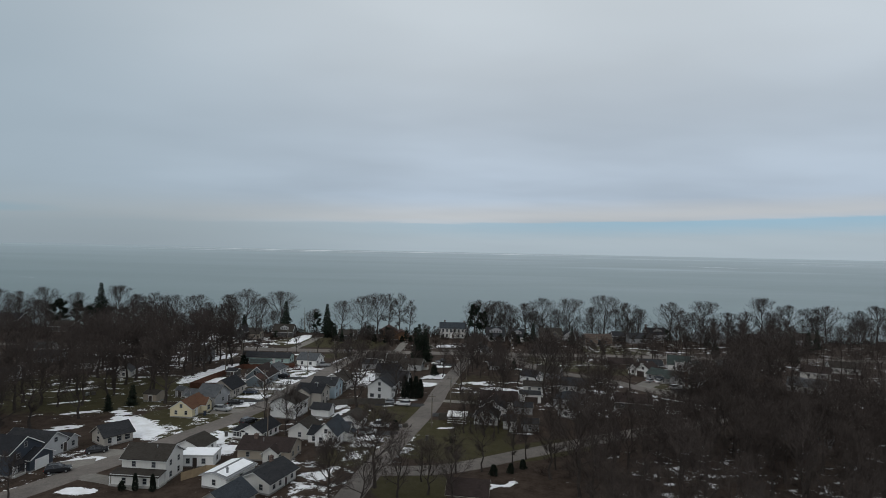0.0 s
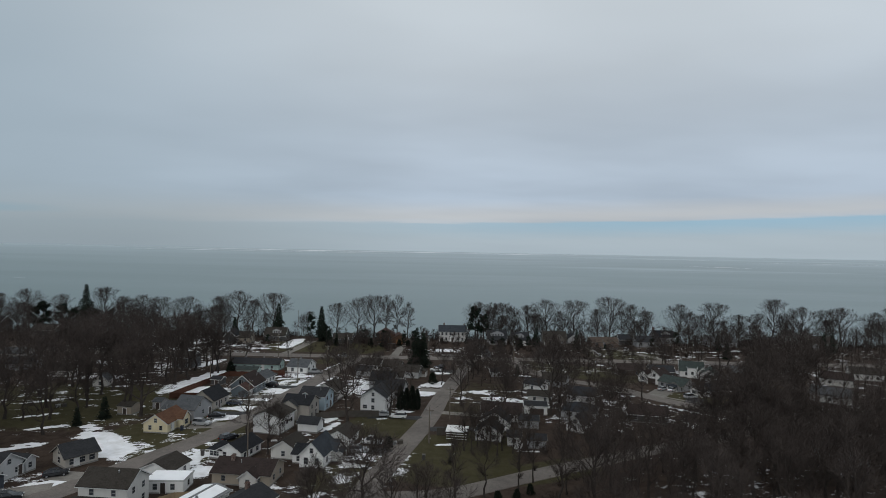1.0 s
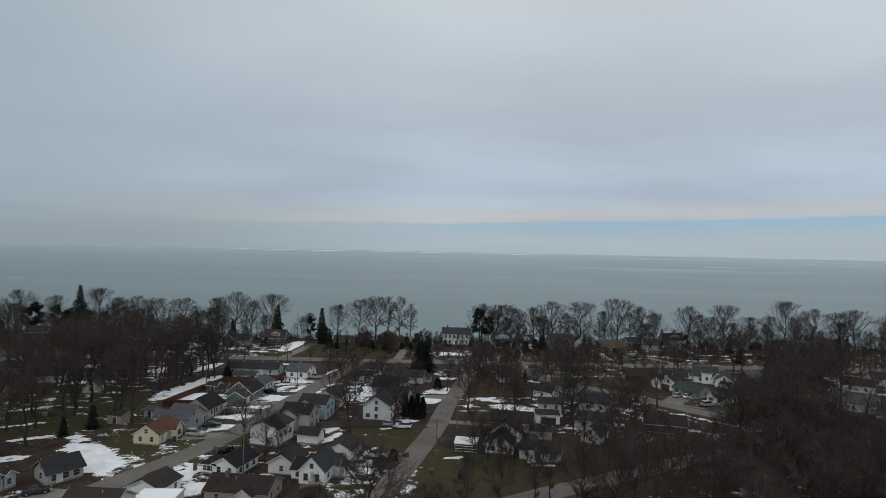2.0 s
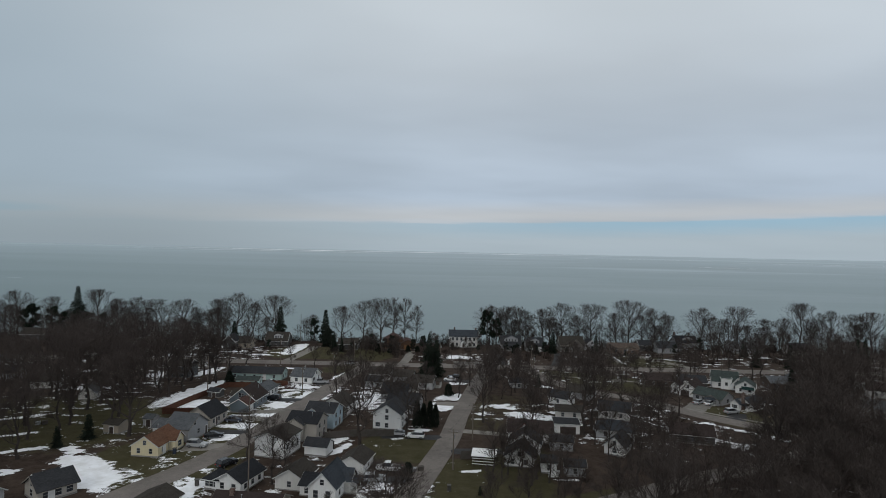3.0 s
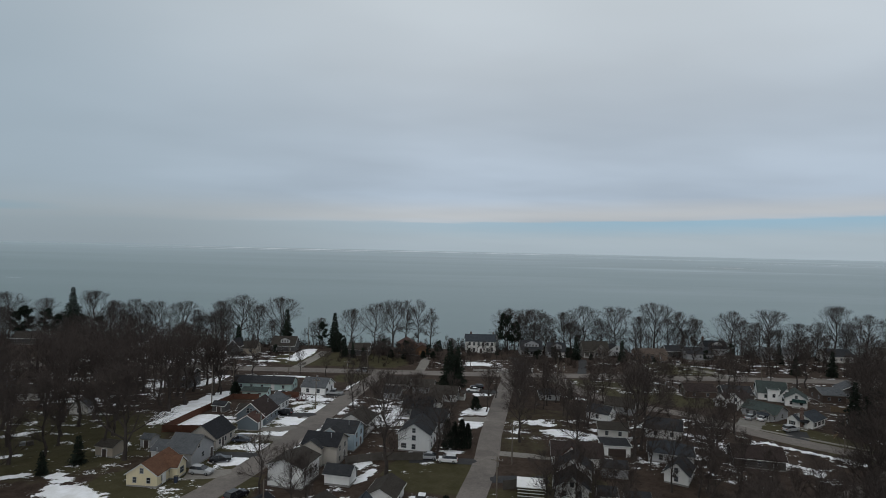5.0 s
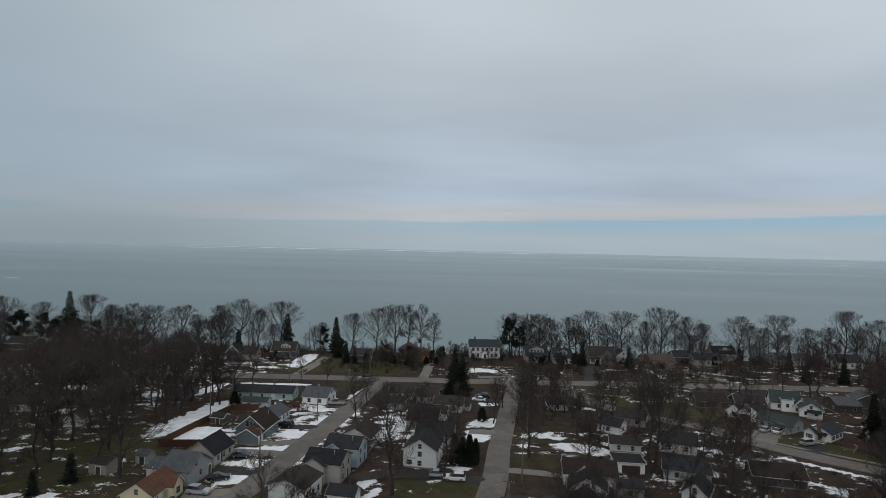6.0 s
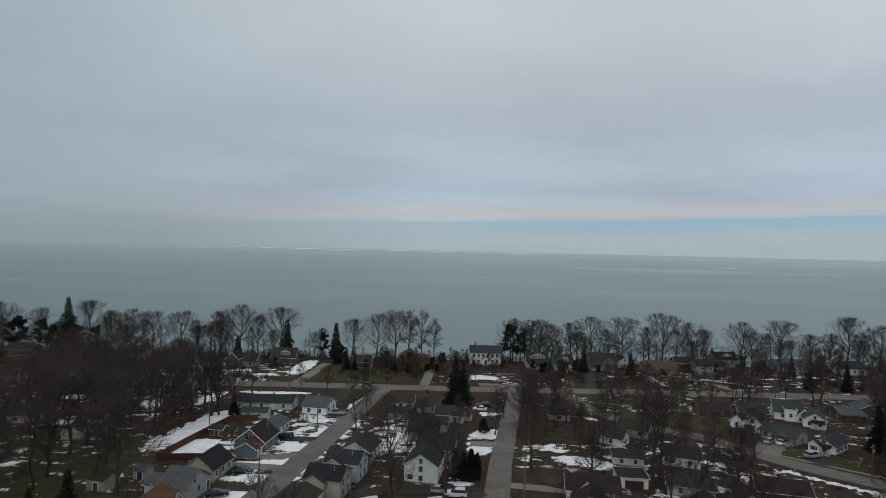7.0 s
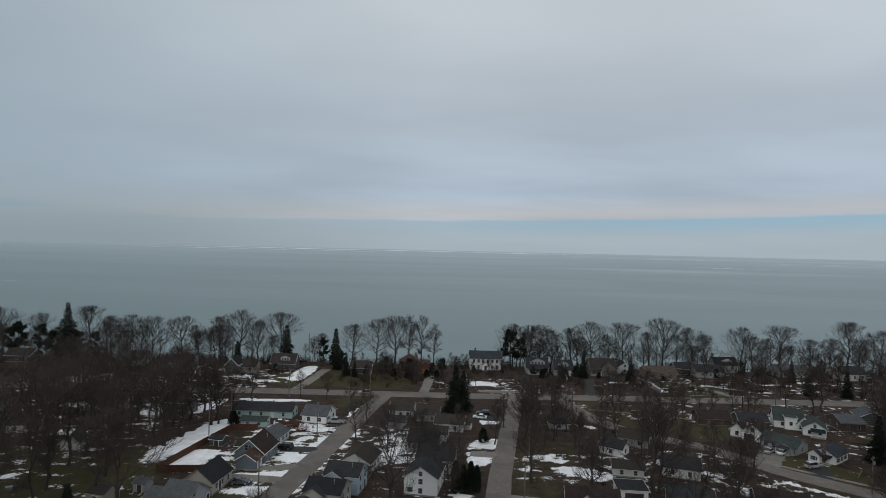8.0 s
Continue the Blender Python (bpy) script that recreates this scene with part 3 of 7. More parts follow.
def floe(name, x, y, length, width, seed):
    """A long thin field of drifting ice."""
    rng = random.Random(seed)
    top, low, n = [], [], 40

    def level(yy):
        return -15.0 + 41.0 * (yy - 352) / (FAR - 352) + 0.8

    for i in range(n + 1):
        u = i / n
        w = width * (0.5 + 0.45 * noise.noise((u * 9, seed * 3.1, 2))) * math.sin(math.pi * min(max(u, 0.02), 0.98)) ** 0.5
        bend = width * 0.8 * noise.noise((u * 4, seed, 0))
        top.append((x + (u - 0.5) * length, y + bend + w, level(y + bend + w)))
        low.append((x + (u - 0.5) * length, y + bend - w, level(y + bend - w)))
    verts = low + top
    faces = [(i, i + 1, n + 2 + i, n + 1 + i) for i in range(n)]
    return sheet(name, verts, faces, ICE, "thin streak of drifting white ice on the lake", "ice", kind="stuff")


for args in ((-500, 4200, 3200, 170, 1), (-1150, 3650, 1700, 70, 2), (1100, 3300, 900, 40, 3), (990, 2090, 130, 26, 4), (1040, 2030, 90, 12, 5), (925, 2140, 120, 11, 7), (1130, 2100, 70, 8, 8), (-641, 890, 26, 4, 9), (1900, 2900, 900, 24, 6)):
    floe("ice_streak", *args)


def densify(line, step=3.0):
    pts = []
    knots = [Vector((x, y, 0)) for x, y in line]
    for i in range(len(knots) - 1):
        a, b = knots[i], knots[i + 1]
        ta = (knots[i + 1] - knots[max(i - 1, 0)]) / 2
        tb = (knots[min(i + 2, len(knots) - 1)] - knots[i]) / 2
        n = max(1, int((b - a).length / step)) if (b - a).length < 100 else 8
        for k in range(n):
            t = k / n
            h = (2 * t**3 - 3 * t**2 + 1) * a + (t**3 - 2 * t**2 + t) * ta + (-2 * t**3 + 3 * t**2) * b + (t**3 - t**2) * tb
            pts.append(h)
    pts.append(knots[-1])
    return pts


def ribbon(name, line, width, mat, lift, label, category, seed=0, ragged=0.12):
    """A strip of paving that follows the land, with slightly ragged sides and a real edge."""
    pts, verts, faces = densify(line), [], []
    rows = (-0.52, -0.5, -0.25, 0, 0.25, 0.5, 0.52)
    for i, p in enumerate(pts):
        d = (pts[min(i + 1, len(pts) - 1)] - pts[max(i - 1, 0)]).normalized()
        side = Vector((d.y, -d.x, 0))
        for k in rows:
            rough = ragged * noise.noise((i * 0.37, k * 9, seed)) if abs(k) > 0.4 else 0
            q = p + side * (k * width + rough)
            drop = -0.12 if abs(k) > 0.51 else 0.05 * (1 - (2 * k) ** 2)
            verts.append((q.x, q.y, lay(q.x, q.y) + lift + drop))
    n = len(rows)
    for i in range(len(pts) - 1):
        for j in range(n - 1):
            faces.append((i * n + j, i * n + j + 1, (i + 1) * n + j + 1, (i + 1) * n + j))
    return sheet(name, verts, faces, mat, label, category, smooth=False)


for k, ((line, width), mat) in enumerate(zip(ROADS, (ASPHALT,) * 5)):
    ribbon("road", line, width, mat, 0.06 + 0.012 * k, "worn grey asphalt street with patched cracks", "road", k)
for k, (a, b, width, dark) in enumerate(DRIVES):
    mid = ((a[0] + b[0]) / 2 + 0.3, (a[1] + b[1]) / 2)
    ribbon("driveway", [a, mid, b], width, BLACKTOP if dark else DRIVE, 0.035 + 0.001 * k, "dark blacktop driveway beside a house" if dark else "pale gravel driveway beside a house", "driveway", 20 + k, 0.25)

ribbon("sidewalk", [(71.2, 203.0), (76.0, 198.4), (83.0, 192.6), (92.5, 184.9), (104.0, 176.0)], 1.3, DRIVE, 0.05, "pale concrete sidewalk beside the street", "sidewalk", 61, 0.08)

# ---- houses ----
MESHES = {}


def window_meshes(w, h):
    key = ("window", round(w, 2), round(h, 2))
    if key not in MESHES:
        bm = bmesh.new()
        t = 0.045
        xs, zs = (-w / 2 - t, -w / 2, w / 2, w / 2 + t), (-h / 2 - 1.4 * t, -h / 2, -0.03, 0.03, h / 2, h / 2 + t)
        grid = [[bm.verts.new((x, -0.07, z)) for x in xs] for z in zs]
        solid = [bm.faces.new((grid[j][i], grid[j][i + 1], grid[j + 1][i + 1], grid[j + 1][i])) for j in range(5) for i in range(3) if i != 1 or j not in (1, 3)]
        deep = bmesh.ops.extrude_face_region(bm, geom=solid)
        bmesh.ops.translate(bm, vec=(0, 0.09, 0), verts=[g for g in deep["geom"] if isinstance(g, bmesh.types.BMVert)])
        bmesh.ops.recalc_face_normals(bm, faces=bm.faces[:])
        frame_me = bpy.data.meshes.new("window_frame")
        bm.to_mesh(frame_me)
        bm.free()
        frame_me.materials.append(SASH)
        bm = bmesh.new()
        box(bm, -w / 2, w / 2, -0.03, 0.02, -h / 2, h / 2)
        pane_me = bpy.data.meshes.new("pane")
        bm.to_mesh(pane_me)
        bm.free()
        pane_me.materials.append(PANE)
        MESHES[key] = frame_me, pane_me
    return MESHES[key]


def add_window(parent, m, w=0.95, h=1.3, shutters=False):
    frame_me, pane_me = window_meshes(w, h)
    win = shared("window", frame_me, parent, m=m)
    shared("pane", pane_me, win)
    if shutters:
        for s in (-1, 1):
            bm = bmesh.new()
            box(bm, s * (w / 2 + 0.30) - 0.18, s * (w / 2 + 0.30) + 0.18, -0.06, 0.02, -h / 2, h / 2)
            part("shutter", bm, SHUTTER, win)
    return win


def face_pose(face, w, l, u, z):
    """A spot on a body's wall: u metres to the right of its middle as seen from outside, z up; -y is outwards."""
    return {"S": pose(u, -l / 2, z), "N": pose(-u, l / 2, z, 0, 0, 180), "E": pose(w / 2, u, z, 0, 0, 90), "W": pose(-w / 2, -u, z, 0, 0, -90)}[face]


def uv_roof(bm):
    """Courses run along the eaves: u along the level line of each face, v up its slope."""
    layer = bm.loops.layers.uv.verify()
    bm.normal_update()
    for f in bm.faces:
        n = f.normal
        along = Vector((-n.y, n.x, 0))
        along = along.normalized() if along.length > 1e-4 else Vector((1, 0, 0))
        slope = n.cross(along)
        for lp in f.loops:
            lp[layer].uv = (lp.vert.co.dot(along), lp.vert.co.dot(slope))


def slab(bm, a, b, c, d, thick):
    """A board of even thickness below the quad a b c d."""
    n = (b - a).cross(d - a).normalized()
    if n.z < 0:
        n = -n
    hi = [bm.verts.new(p) for p in (a, b, c, d)]
    lo = [bm.verts.new(p - n * thick) for p in (a, b, c, d)]
    bm.faces.new(hi)
    bm.faces.new(lo[::-1])
    for i in range(4):
        bm.faces.new((hi[i], lo[i], lo[(i + 1) % 4], hi[(i + 1) % 4]))
    bmesh.ops.recalc_face_normals(bm, faces=bm.faces[:])


def body(house, ox, oy, w, l, h, rise, wall, roof, axis="N", shape="gable", over=0.4, windows=None, storeys=1, skip="", attic=True, trim=None, shutters=False, snow=False, win=(0.85, 1.15)):
    """One block of a house: walls, roof, trim and windows; its middle lies at ox, oy."""
    hold = Matrix.Translation((ox, oy, 0))
    turned = axis == "E"
    if turned:
        hold = hold @ Matrix.Rotation(radians(90), 4, "Z")
        w, l = l, w
    trim = trim or (TRIM if wall in ("navy", "slate", "dark", "log") else TRIM_SOFT if wall in ("white", "offwhite", "cream", "blue", "lightgrey") else TRIM_TAN)
    bm = bmesh.new()
    if shape == "gable":
        prism(bm, [(-w / 2, -0.4), (w / 2, -0.4), (w / 2, h), (0, h + rise), (-w / 2, h)], "y", -l / 2, l / 2)
    elif shape == "shed":
        prism(bm, [(-w / 2, -0.4), (w / 2, -0.4), (w / 2, h), (-w / 2, h + rise)], "y", -l / 2, l / 2)
    else:
        box(bm, -w / 2, w / 2, -l / 2, l / 2, -0.4, h)
    bmesh.ops.transform(bm, matrix=hold, verts=bm.verts)
    walls = part("wall", bm, WALL[wall], house)
    bm = bmesh.new()
    box(bm, -w / 2 - 0.03, w / 2 + 0.03, -l / 2 - 0.03, l / 2 + 0.03, -0.45, 0.32, hold)
    part("foundation", bm, FOUNDATION, house)
    # roof
    bm, th = bmesh.new(), 0.2
    tb = bmesh.new()
    o = over
    if shape == "gable":
        k = rise / (w / 2)
        ridge, eave = h + rise + 0.22, h - k * o + 0.22
        for s in (-1, 1):
            slab(bm, Vector((0, -l / 2 - o, ridge)), Vector((0, l / 2 + o, ridge)), Vector((s * (w / 2 + o), l / 2 + o, eave)), Vector((s * (w / 2 + o), -l / 2 - o, eave)), th)
            for e in (-1, 1):
                y = e * (l / 2 + o + 0.02)
                slab(tb, Vector((0, y - 0.03, ridge - 0.03)), Vector((0, y + 0.03, ridge - 0.03)), Vector((s * (w / 2 + o), y + 0.03, eave - 0.03)), Vector((s * (w / 2 + o), y - 0.03, eave - 0.03)), 0.2)
            box(tb, *sorted((s * (w / 2 + o) + s * 0.01, s * (w / 2 + o) + s * 0.13)), -l / 2 - o, l / 2 + o, eave - 0.22, eave - 0.12)
    elif shape == "hip":
        k = rise / (min(w, l) / 2)
        a, b, top, eave = w / 2 + o, l / 2 + o, h + rise + 0.2, h - k * o + 0.2
        half = max(b - a, 0.05)
        wide = max(a - b, 0.0)
        pts = [Vector(p) for p in ((-a, -b, eave), (a, -b, eave), (a, b, eave), (-a, b, eave), (-wide, -half, top), (wide, -half, top), (wide, half, top), (-wide, half, top))]
        v = [bm.verts.new(p) for p in pts] + [bm.verts.new(p - Vector((0, 0, th))) for p in pts[:4]]
        for f in ((0, 1, 5, 4), (1, 2, 6, 5), (2, 3, 7, 6), (3, 0, 4, 7), (4, 5, 6, 7), (8, 9, 1, 0), (9, 10, 2, 1), (10, 11, 3, 2), (11, 8, 0, 3), (11, 10, 9, 8)):
            bm.faces.new([v[i] for i in f])
        bmesh.ops.remove_doubles(bm, verts=bm.verts, dist=0.02)
        bmesh.ops.recalc_face_normals(bm, faces=bm.faces[:])
        for x0, x1, y0, y1 in ((-a - 0.1, a + 0.1, -b - 0.12, -b - 0.01), (-a - 0.1, a + 0.1, b + 0.01, b + 0.12), (-a - 0.12, -a - 0.01, -b, b), (a + 0.01, a + 0.12, -b, b)):
            box(tb, x0, x1, y0, y1, eave - 0.2, eave - 0.04)
    elif shape == "shed":
        slab(bm, Vector((-w / 2 - 0.1, -l / 2 - o, h + rise + 0.22)), Vector((-w / 2 - 0.1, l / 2 + o, h + rise + 0.22)), Vector((w / 2 + o, l / 2 + o, h + 0.2)), Vector((w / 2 + o, -l / 2 - o, h + 0.2)), th)
        box(tb, w / 2 + o + 0.01, w / 2 + o + 0.12, -l / 2 - o, l / 2 + o, h - 0.02, h + 0.12)
    else:
        box(bm, -w / 2 - o, w / 2 + o, -l / 2 - o, l / 2 + o, h, h + 0.16)
        for x0, x1, y0, y1 in ((-w / 2 - o - 0.1, w / 2 + o + 0.1, -l / 2 - o - 0.1, -l / 2 - o), (-w / 2 - o - 0.1, w / 2 + o + 0.1, l / 2 + o, l / 2 + o + 0.1), (-w / 2 - o - 0.1, -w / 2 - o, -l / 2 - o, l / 2 + o), (w / 2 + o, w / 2 + o + 0.1, -l / 2 - o, l / 2 + o)):
            box(tb, x0, x1, y0, y1, h - 0.06, h + 0.24)
    uv_roof(bm)
    bmesh.ops.transform(bm, matrix=hold, verts=bm.verts)
    roof_ob = part("roof", bm, ROOF[roof], house)
    bmesh.ops.transform(tb, matrix=hold, verts=tb.verts)
    part("roof_trim", tb, trim, house)
    if snow:
        bm = bmesh.new()
        if shape == "gable":
            k = rise / (w / 2)
            lo_, hi_ = 0.12, 0.92
            for s in (-1, 1):
                def on(u, y):
                    return Vector((s * u * (w / 2), y, h + rise - u * rise + 0.34))
                slab(bm, on(lo_, -l / 2 + 0.3), on(lo_, l / 2 - 0.4), on(hi_, l / 2 - 0.2), on(hi_, -l / 2 + 0.5), 0.1)
        else:
            box(bm, -w / 2 - o + 0.15, w / 2 + o - 0.1, -l / 2 - o + 0.12, l / 2 + o - 0.2, h + 0.16, h + 0.27)
        bmesh.ops.bevel(bm, geom=bm.edges[:], offset=0.04, segments=1, affect="EDGES")
        bmesh.ops.transform(bm, matrix=hold, verts=bm.verts)
        part("snow_cover", bm, SNOW, house, "thin snow on the roof")
    # windows: on each wall, evenly, one row a storey
    tall = h / storeys
    plan = windows if windows is not None else {}
    for f in "SNEW":
        if f in skip:
            continue
        span = w if f in "SN" else l
        count = plan.get(f, max(1, int(span / 3.8)))
        for level in range(storeys):
            z = level * tall + tall * 0.56
            for i in range(count):
                u = span * ((i + 0.5) / count - 0.5) * 0.9
                add_window(walls, hold @ face_pose(f, w, l, u, z), *win, shutters=shutters and f in "SE")
        if attic and shape == "gable" and f in "SN" and rise > 1.9:
            add_window(walls, hold @ face_pose(f, w, l, 0, h + rise * 0.36), 0.8, 1.05)
    FOOTPRINTS.append((house.matrix_basis @ hold @ Vector((0, 0, 0)), math.hypot(w, l) / 2))
    return walls, hold, w, l


def door(walls, m, kind="white", w=1.0, h=2.2, name="door"):
    bm = bmesh.new()
    box(bm, -w / 2, w / 2, -0.06, 0.04, 0, h)
    if w > 2:
        for i in range(1, 4):
            box(bm, -w / 2 + 0.1, w / 2 - 0.1, -0.085, -0.05, h * i / 4 - 0.22, h * i / 4 + 0.22)
    else:
        box(bm, -w / 2 + 0.15, w / 2 - 0.15, -0.08, -0.05, 0.2, h * 0.42)
        box(bm, -w / 2 + 0.15, w / 2 - 0.15, -0.08, -0.05, h * 0.5, h * 0.9)
    ob = part(name, bm, DOOR[kind], walls)
    ob.matrix_basis = m
    bm = bmesh.new()
    for x0, x1, z0, z1 in ((-w / 2 - 0.13, -w / 2, 0, h + 0.13), (w / 2, w / 2 + 0.13, 0, h + 0.13), (-w / 2, w / 2, h, h + 0.13)):
        box(bm, x0, x1, -0.08, 0.03, z0, z1)
    part("door_frame", bm, DOOR["dark"] if kind == "oak" else TRIM, ob)
    return ob


def chimney(house, x, y, z0, z1, size=0.7, mat=None):
    bm = bmesh.new()
    box(bm, x - size / 2, x + size / 2, y - size / 2, y + size / 2, z0, z1)
    box(bm, x - size / 2 - 0.07, x + size / 2 + 0.07, y - size / 2 - 0.07, y + size / 2 + 0.07, z1, z1 + 0.14)
    box(bm, x - 0.14, x + 0.14, y - 0.14, y + 0.14, z1 + 0.14, z1 + 0.42)
    part("chimney", bm, mat or CHIMNEY, house)


def vent(house, x, y, z):
    bm = bmesh.new()
    bmesh.ops.create_cone(bm, cap_ends=True, segments=8, radius1=0.09, radius2=0.09, depth=1.0, matrix=Matrix.Translation((x, y, z)))
    bmesh.ops.create_cone(bm, cap_ends=True, segments=8, radius1=0.17, radius2=0.03, depth=0.16, matrix=Matrix.Translation((x, y, z + 0.55)))
    part("vent_pipe", bm, METAL, house)


def dormer(house, x, y, z, w, deep, wall, roof, turn=0.0, count=2):
    """A small gabled box out of the slope; its window side looks along -y before turning."""
    hold = pose(x, y, z, 0, 0, turn)
    bm = bmesh.new()
    prism(bm, [(-w / 2, -0.8), (w / 2, -0.8), (w / 2, 1.25), (0, 1.25 + w * 0.22), (-w / 2, 1.25)], "y", 0, deep)
    bmesh.ops.transform(bm, matrix=hold, verts=bm.verts)
    d = part("dormer", bm, WALL[wall], house)
    bm = bmesh.new()
    for s in (-1, 1):
        slab(bm, Vector((0, -0.3, 1.45 + w * 0.22)), Vector((0, deep, 1.45 + w * 0.22)), Vector((s * (w / 2 + 0.25), deep, 1.38)), Vector((s * (w / 2 + 0.25), -0.3, 1.38)), 0.14)
    uv_roof(bm)
    bmesh.ops.transform(bm, matrix=hold, verts=bm.verts)
    part("dormer_roof", bm, ROOF[roof], d)
    for i in range(count):
        add_window(d, hold @ pose(w * ((i + 0.5) / count - 0.5) * 0.85, 0, 0.55), 0.7, 0.95)


def porch(house, x, y, w, deep, h, roof, turn=0.0, posts=3, mat=None):
    """A lean-to roof on posts with a deck; it opens along -y before turning."""
    hold = pose(x, y, 0, 0, 0, turn)
    bm = bmesh.new()
    slab(bm, Vector((-w / 2, 0.0, h + 0.55)), Vector((w / 2, 0.0, h + 0.55)), Vector((w / 2, -deep - 0.2, h)), Vector((-w / 2, -deep - 0.2, h)), 0.16)
    uv_roof(bm)
    bmesh.ops.transform(bm, matrix=hold, verts=bm.verts)
    p = part("porch_roof", bm, ROOF[roof], house)
    bm = bmesh.new()
    box(bm, -w / 2, w / 2, -deep, 0, -0.3, 0.35, hold)
    part("porch_deck", bm, CONCRETE, house)
    for i in range(posts):
        u = -w / 2 + 0.15 + (w - 0.3) * i / max(1, posts - 1)
        bm = bmesh.new()
        box(bm, u - 0.07, u + 0.07, -deep + 0.05, -deep + 0.19, 0.35, h - 0.08, hold)
        part("porch_post", bm, mat or TRIM, p)


def house(x, y, turn, w, l, label, category="house", name="house", corner="E", group="houses of the neighbourhood", size=None):
    """An empty house whose front right (corner E) or front left (corner W) foot stands at x, y."""
    hold = pose(x, y, 0, 0, 0, turn) @ Matrix.Translation((-w / 2 if corner == "E" else w / 2, l / 2, 0))
    p = hold.translation
    ob = root(name, p.x, p.y, turn, label=label, category=category, group=group)
    ob.matrix_basis = ob.matrix_basis @ Matrix.Scale(size or (1.0 if y > 280 else 0.9), 4)
    return ob


# ---- houses west of the west street ----
hs = house(-84.6, 113.0, -10, 13, 8.4, "navy blue two-storey house with white trim")
bw, hold, *_ = body(hs, 0, 0, 13, 8.4, 5.0, 2.6, "navy", "black", "E", storeys=2, windows={"W": 3, "E": 4, "S": 2, "N": 2})
door(bw, pose(6.5, -2.6, 0.3, 0, 0, 90), "white")
body(hs, 7.4, 2.2, 2.4, 6, 2.9, 1.6, "navy", "black", "E", windows={"S": 0, "N": 0, "E": 1, "W": 1}, attic=False, skip="SNEW")
door(bw, pose(8.62, 2.2, 0.05, 0, 0, 90), "white", 3.4, 2.3, "garage_door")
porch(hs, 6.5, -2.8, 3.0, 1.6, 2.6, "black", 90, 2)

hs = house(-84.2, 121.6, -12, 12, 8, "light grey house with a dark gabled roof")
bw, *_ = body(hs, 0, 0, 12, 8, 3.0, 2.7, "lightgrey", "charcoal", "E")
door(bw, pose(6.0, 2.6, 0.3, 0, 0, 90), "dark")
body(hs, 3.0, 5.0, 6, 3, 2.8, 1.0, "lightgrey", "charcoal", "E", attic=False)

hs = house(-76.7, 131.0, -36, 7.0, 7.0, "grey bungalow with a dark roof and glazed porch")
bw, *_ = body(hs, 0, 0, 7.0, 7.0, 2.5, 2.1, "beige", "charcoal", "N", windows={"S": 1, "N": 2, "E": 3, "W": 2}, win=(1.2, 1.3), over=0.5)
door(bw, pose(3.5, -1.2, 0.2, 0, 0, 90), "white")
body(hs, -4.4, 0.6, 2.6, 4.4, 2.4, 1.0, "dark", "charcoal", "N", attic=False, windows={"S": 1, "N": 1, "E": 0, "W": 1})

hs = house(-66.8, 154.5, -5, 6.9, 10, "cream yellow house with a rust brown roof")
bw, *_ = body(hs, 0, 0, 6.9, 10, 2.6, 2.3, "cream", "rust", "N", windows={"S": 2, "N": 2, "E": 3, "W": 3}, win=(0.8, 1.15), over=0.3)
body(hs, 2.9, 1.6, 4.6, 3.8, 2.8, 1.7, "cream", "rust", "E", windows={"S": 0, "N": 0, "E": 1, "W": 0}, over=0.3, skip="SNEW", attic=False)
add_window(bw, pose(5.2, 1.6, 1.6, 0, 0, 90), 1.5, 1.3)
door(bw, pose(3.6, -2.6, 0.2, 0, 0, 90), "white")
vent(hs, -1.2, 2.5, 5.2)

hs = house(-63.4, 164.2, -12, 9.5, 8.6, "grey house with a street gable and low side wing")
bw, *_ = body(hs, 0, 0, 7.0, 8.6, 3.4, 2.9, "grey", "grey", "E", windows={"W": 1, "E": 3, "S": 1, "N": 2}, attic=False)
add_window(bw, pose(3.5, -1.6, 4.4, 0, 0, 90), 0.8, 1.0)
door(bw, pose(3.5, 3.4, 0.2, 0, 0, 90), "dark")
body(hs, -5.9, 0.2, 4.8, 6.2, 2.7, 1.5, "lightgrey", "grey", "E", windows={"W": 1, "E": 1, "S": 1, "N": 1}, attic=False)

hs = house(-63.7, 175.2, -9, 7.8, 9, "grey-beige house with a nearly black roof")
bw, *_ = body(hs, 0, 0, 7.8, 9, 3.0, 2.9, "beige", "black", "N", windows={"S": 1, "N": 2, "E": 3, "W": 2}, attic=False)
door(bw, pose(3.9, -1.2, 0.2, 0, 0, 90), "dark")
vent(hs, -0.6, 2.0, 5.4)

hs = house(-58.8, 188.6, -6, 6.2, 16, "slate green house with a brown roof and a garage")
bw, *_ = body(hs, 0, -5.2, 5.6, 4.8, 2.6, 1.7, "slate", "redbrown", "N", windows={"S": 0, "N": 0, "E": 0, "W": 1}, attic=False, trim=TRIM)
door(bw, pose(2.8, -5.2, 0.05, 0, 0, 90), "white", 2.8, 2.2, "garage_door")
bw, *_ = body(hs, -1.2, 2.0, 8.4, 9.6, 3.0, 3.4, "slate", "umber", "N", windows={"S": 0, "N": 2, "E": 3, "W": 3})
add_window(bw, pose(-2.0, -2.8, 4.2), 1.0, 1.4)
vent(hs, 1.0, 4.0, 5.6)
body(hs, -6.2, 6.0, 4.2, 4.6, 2.3, 1.3, "dark", "brown", "E", attic=False)

hs = house(-58.9, 206.4, -10, 7, 8.5, "small light grey house with a grey roof")
bw, *_ = body(hs, 0, 0, 7, 8.5, 2.6, 1.8, "lightgrey", "grey", "N", windows={"S": 1, "N": 1, "E": 3, "W": 2}, attic=False)
door(bw, pose(3.5, -1.2, 0.2, 0, 0, 90), "white")

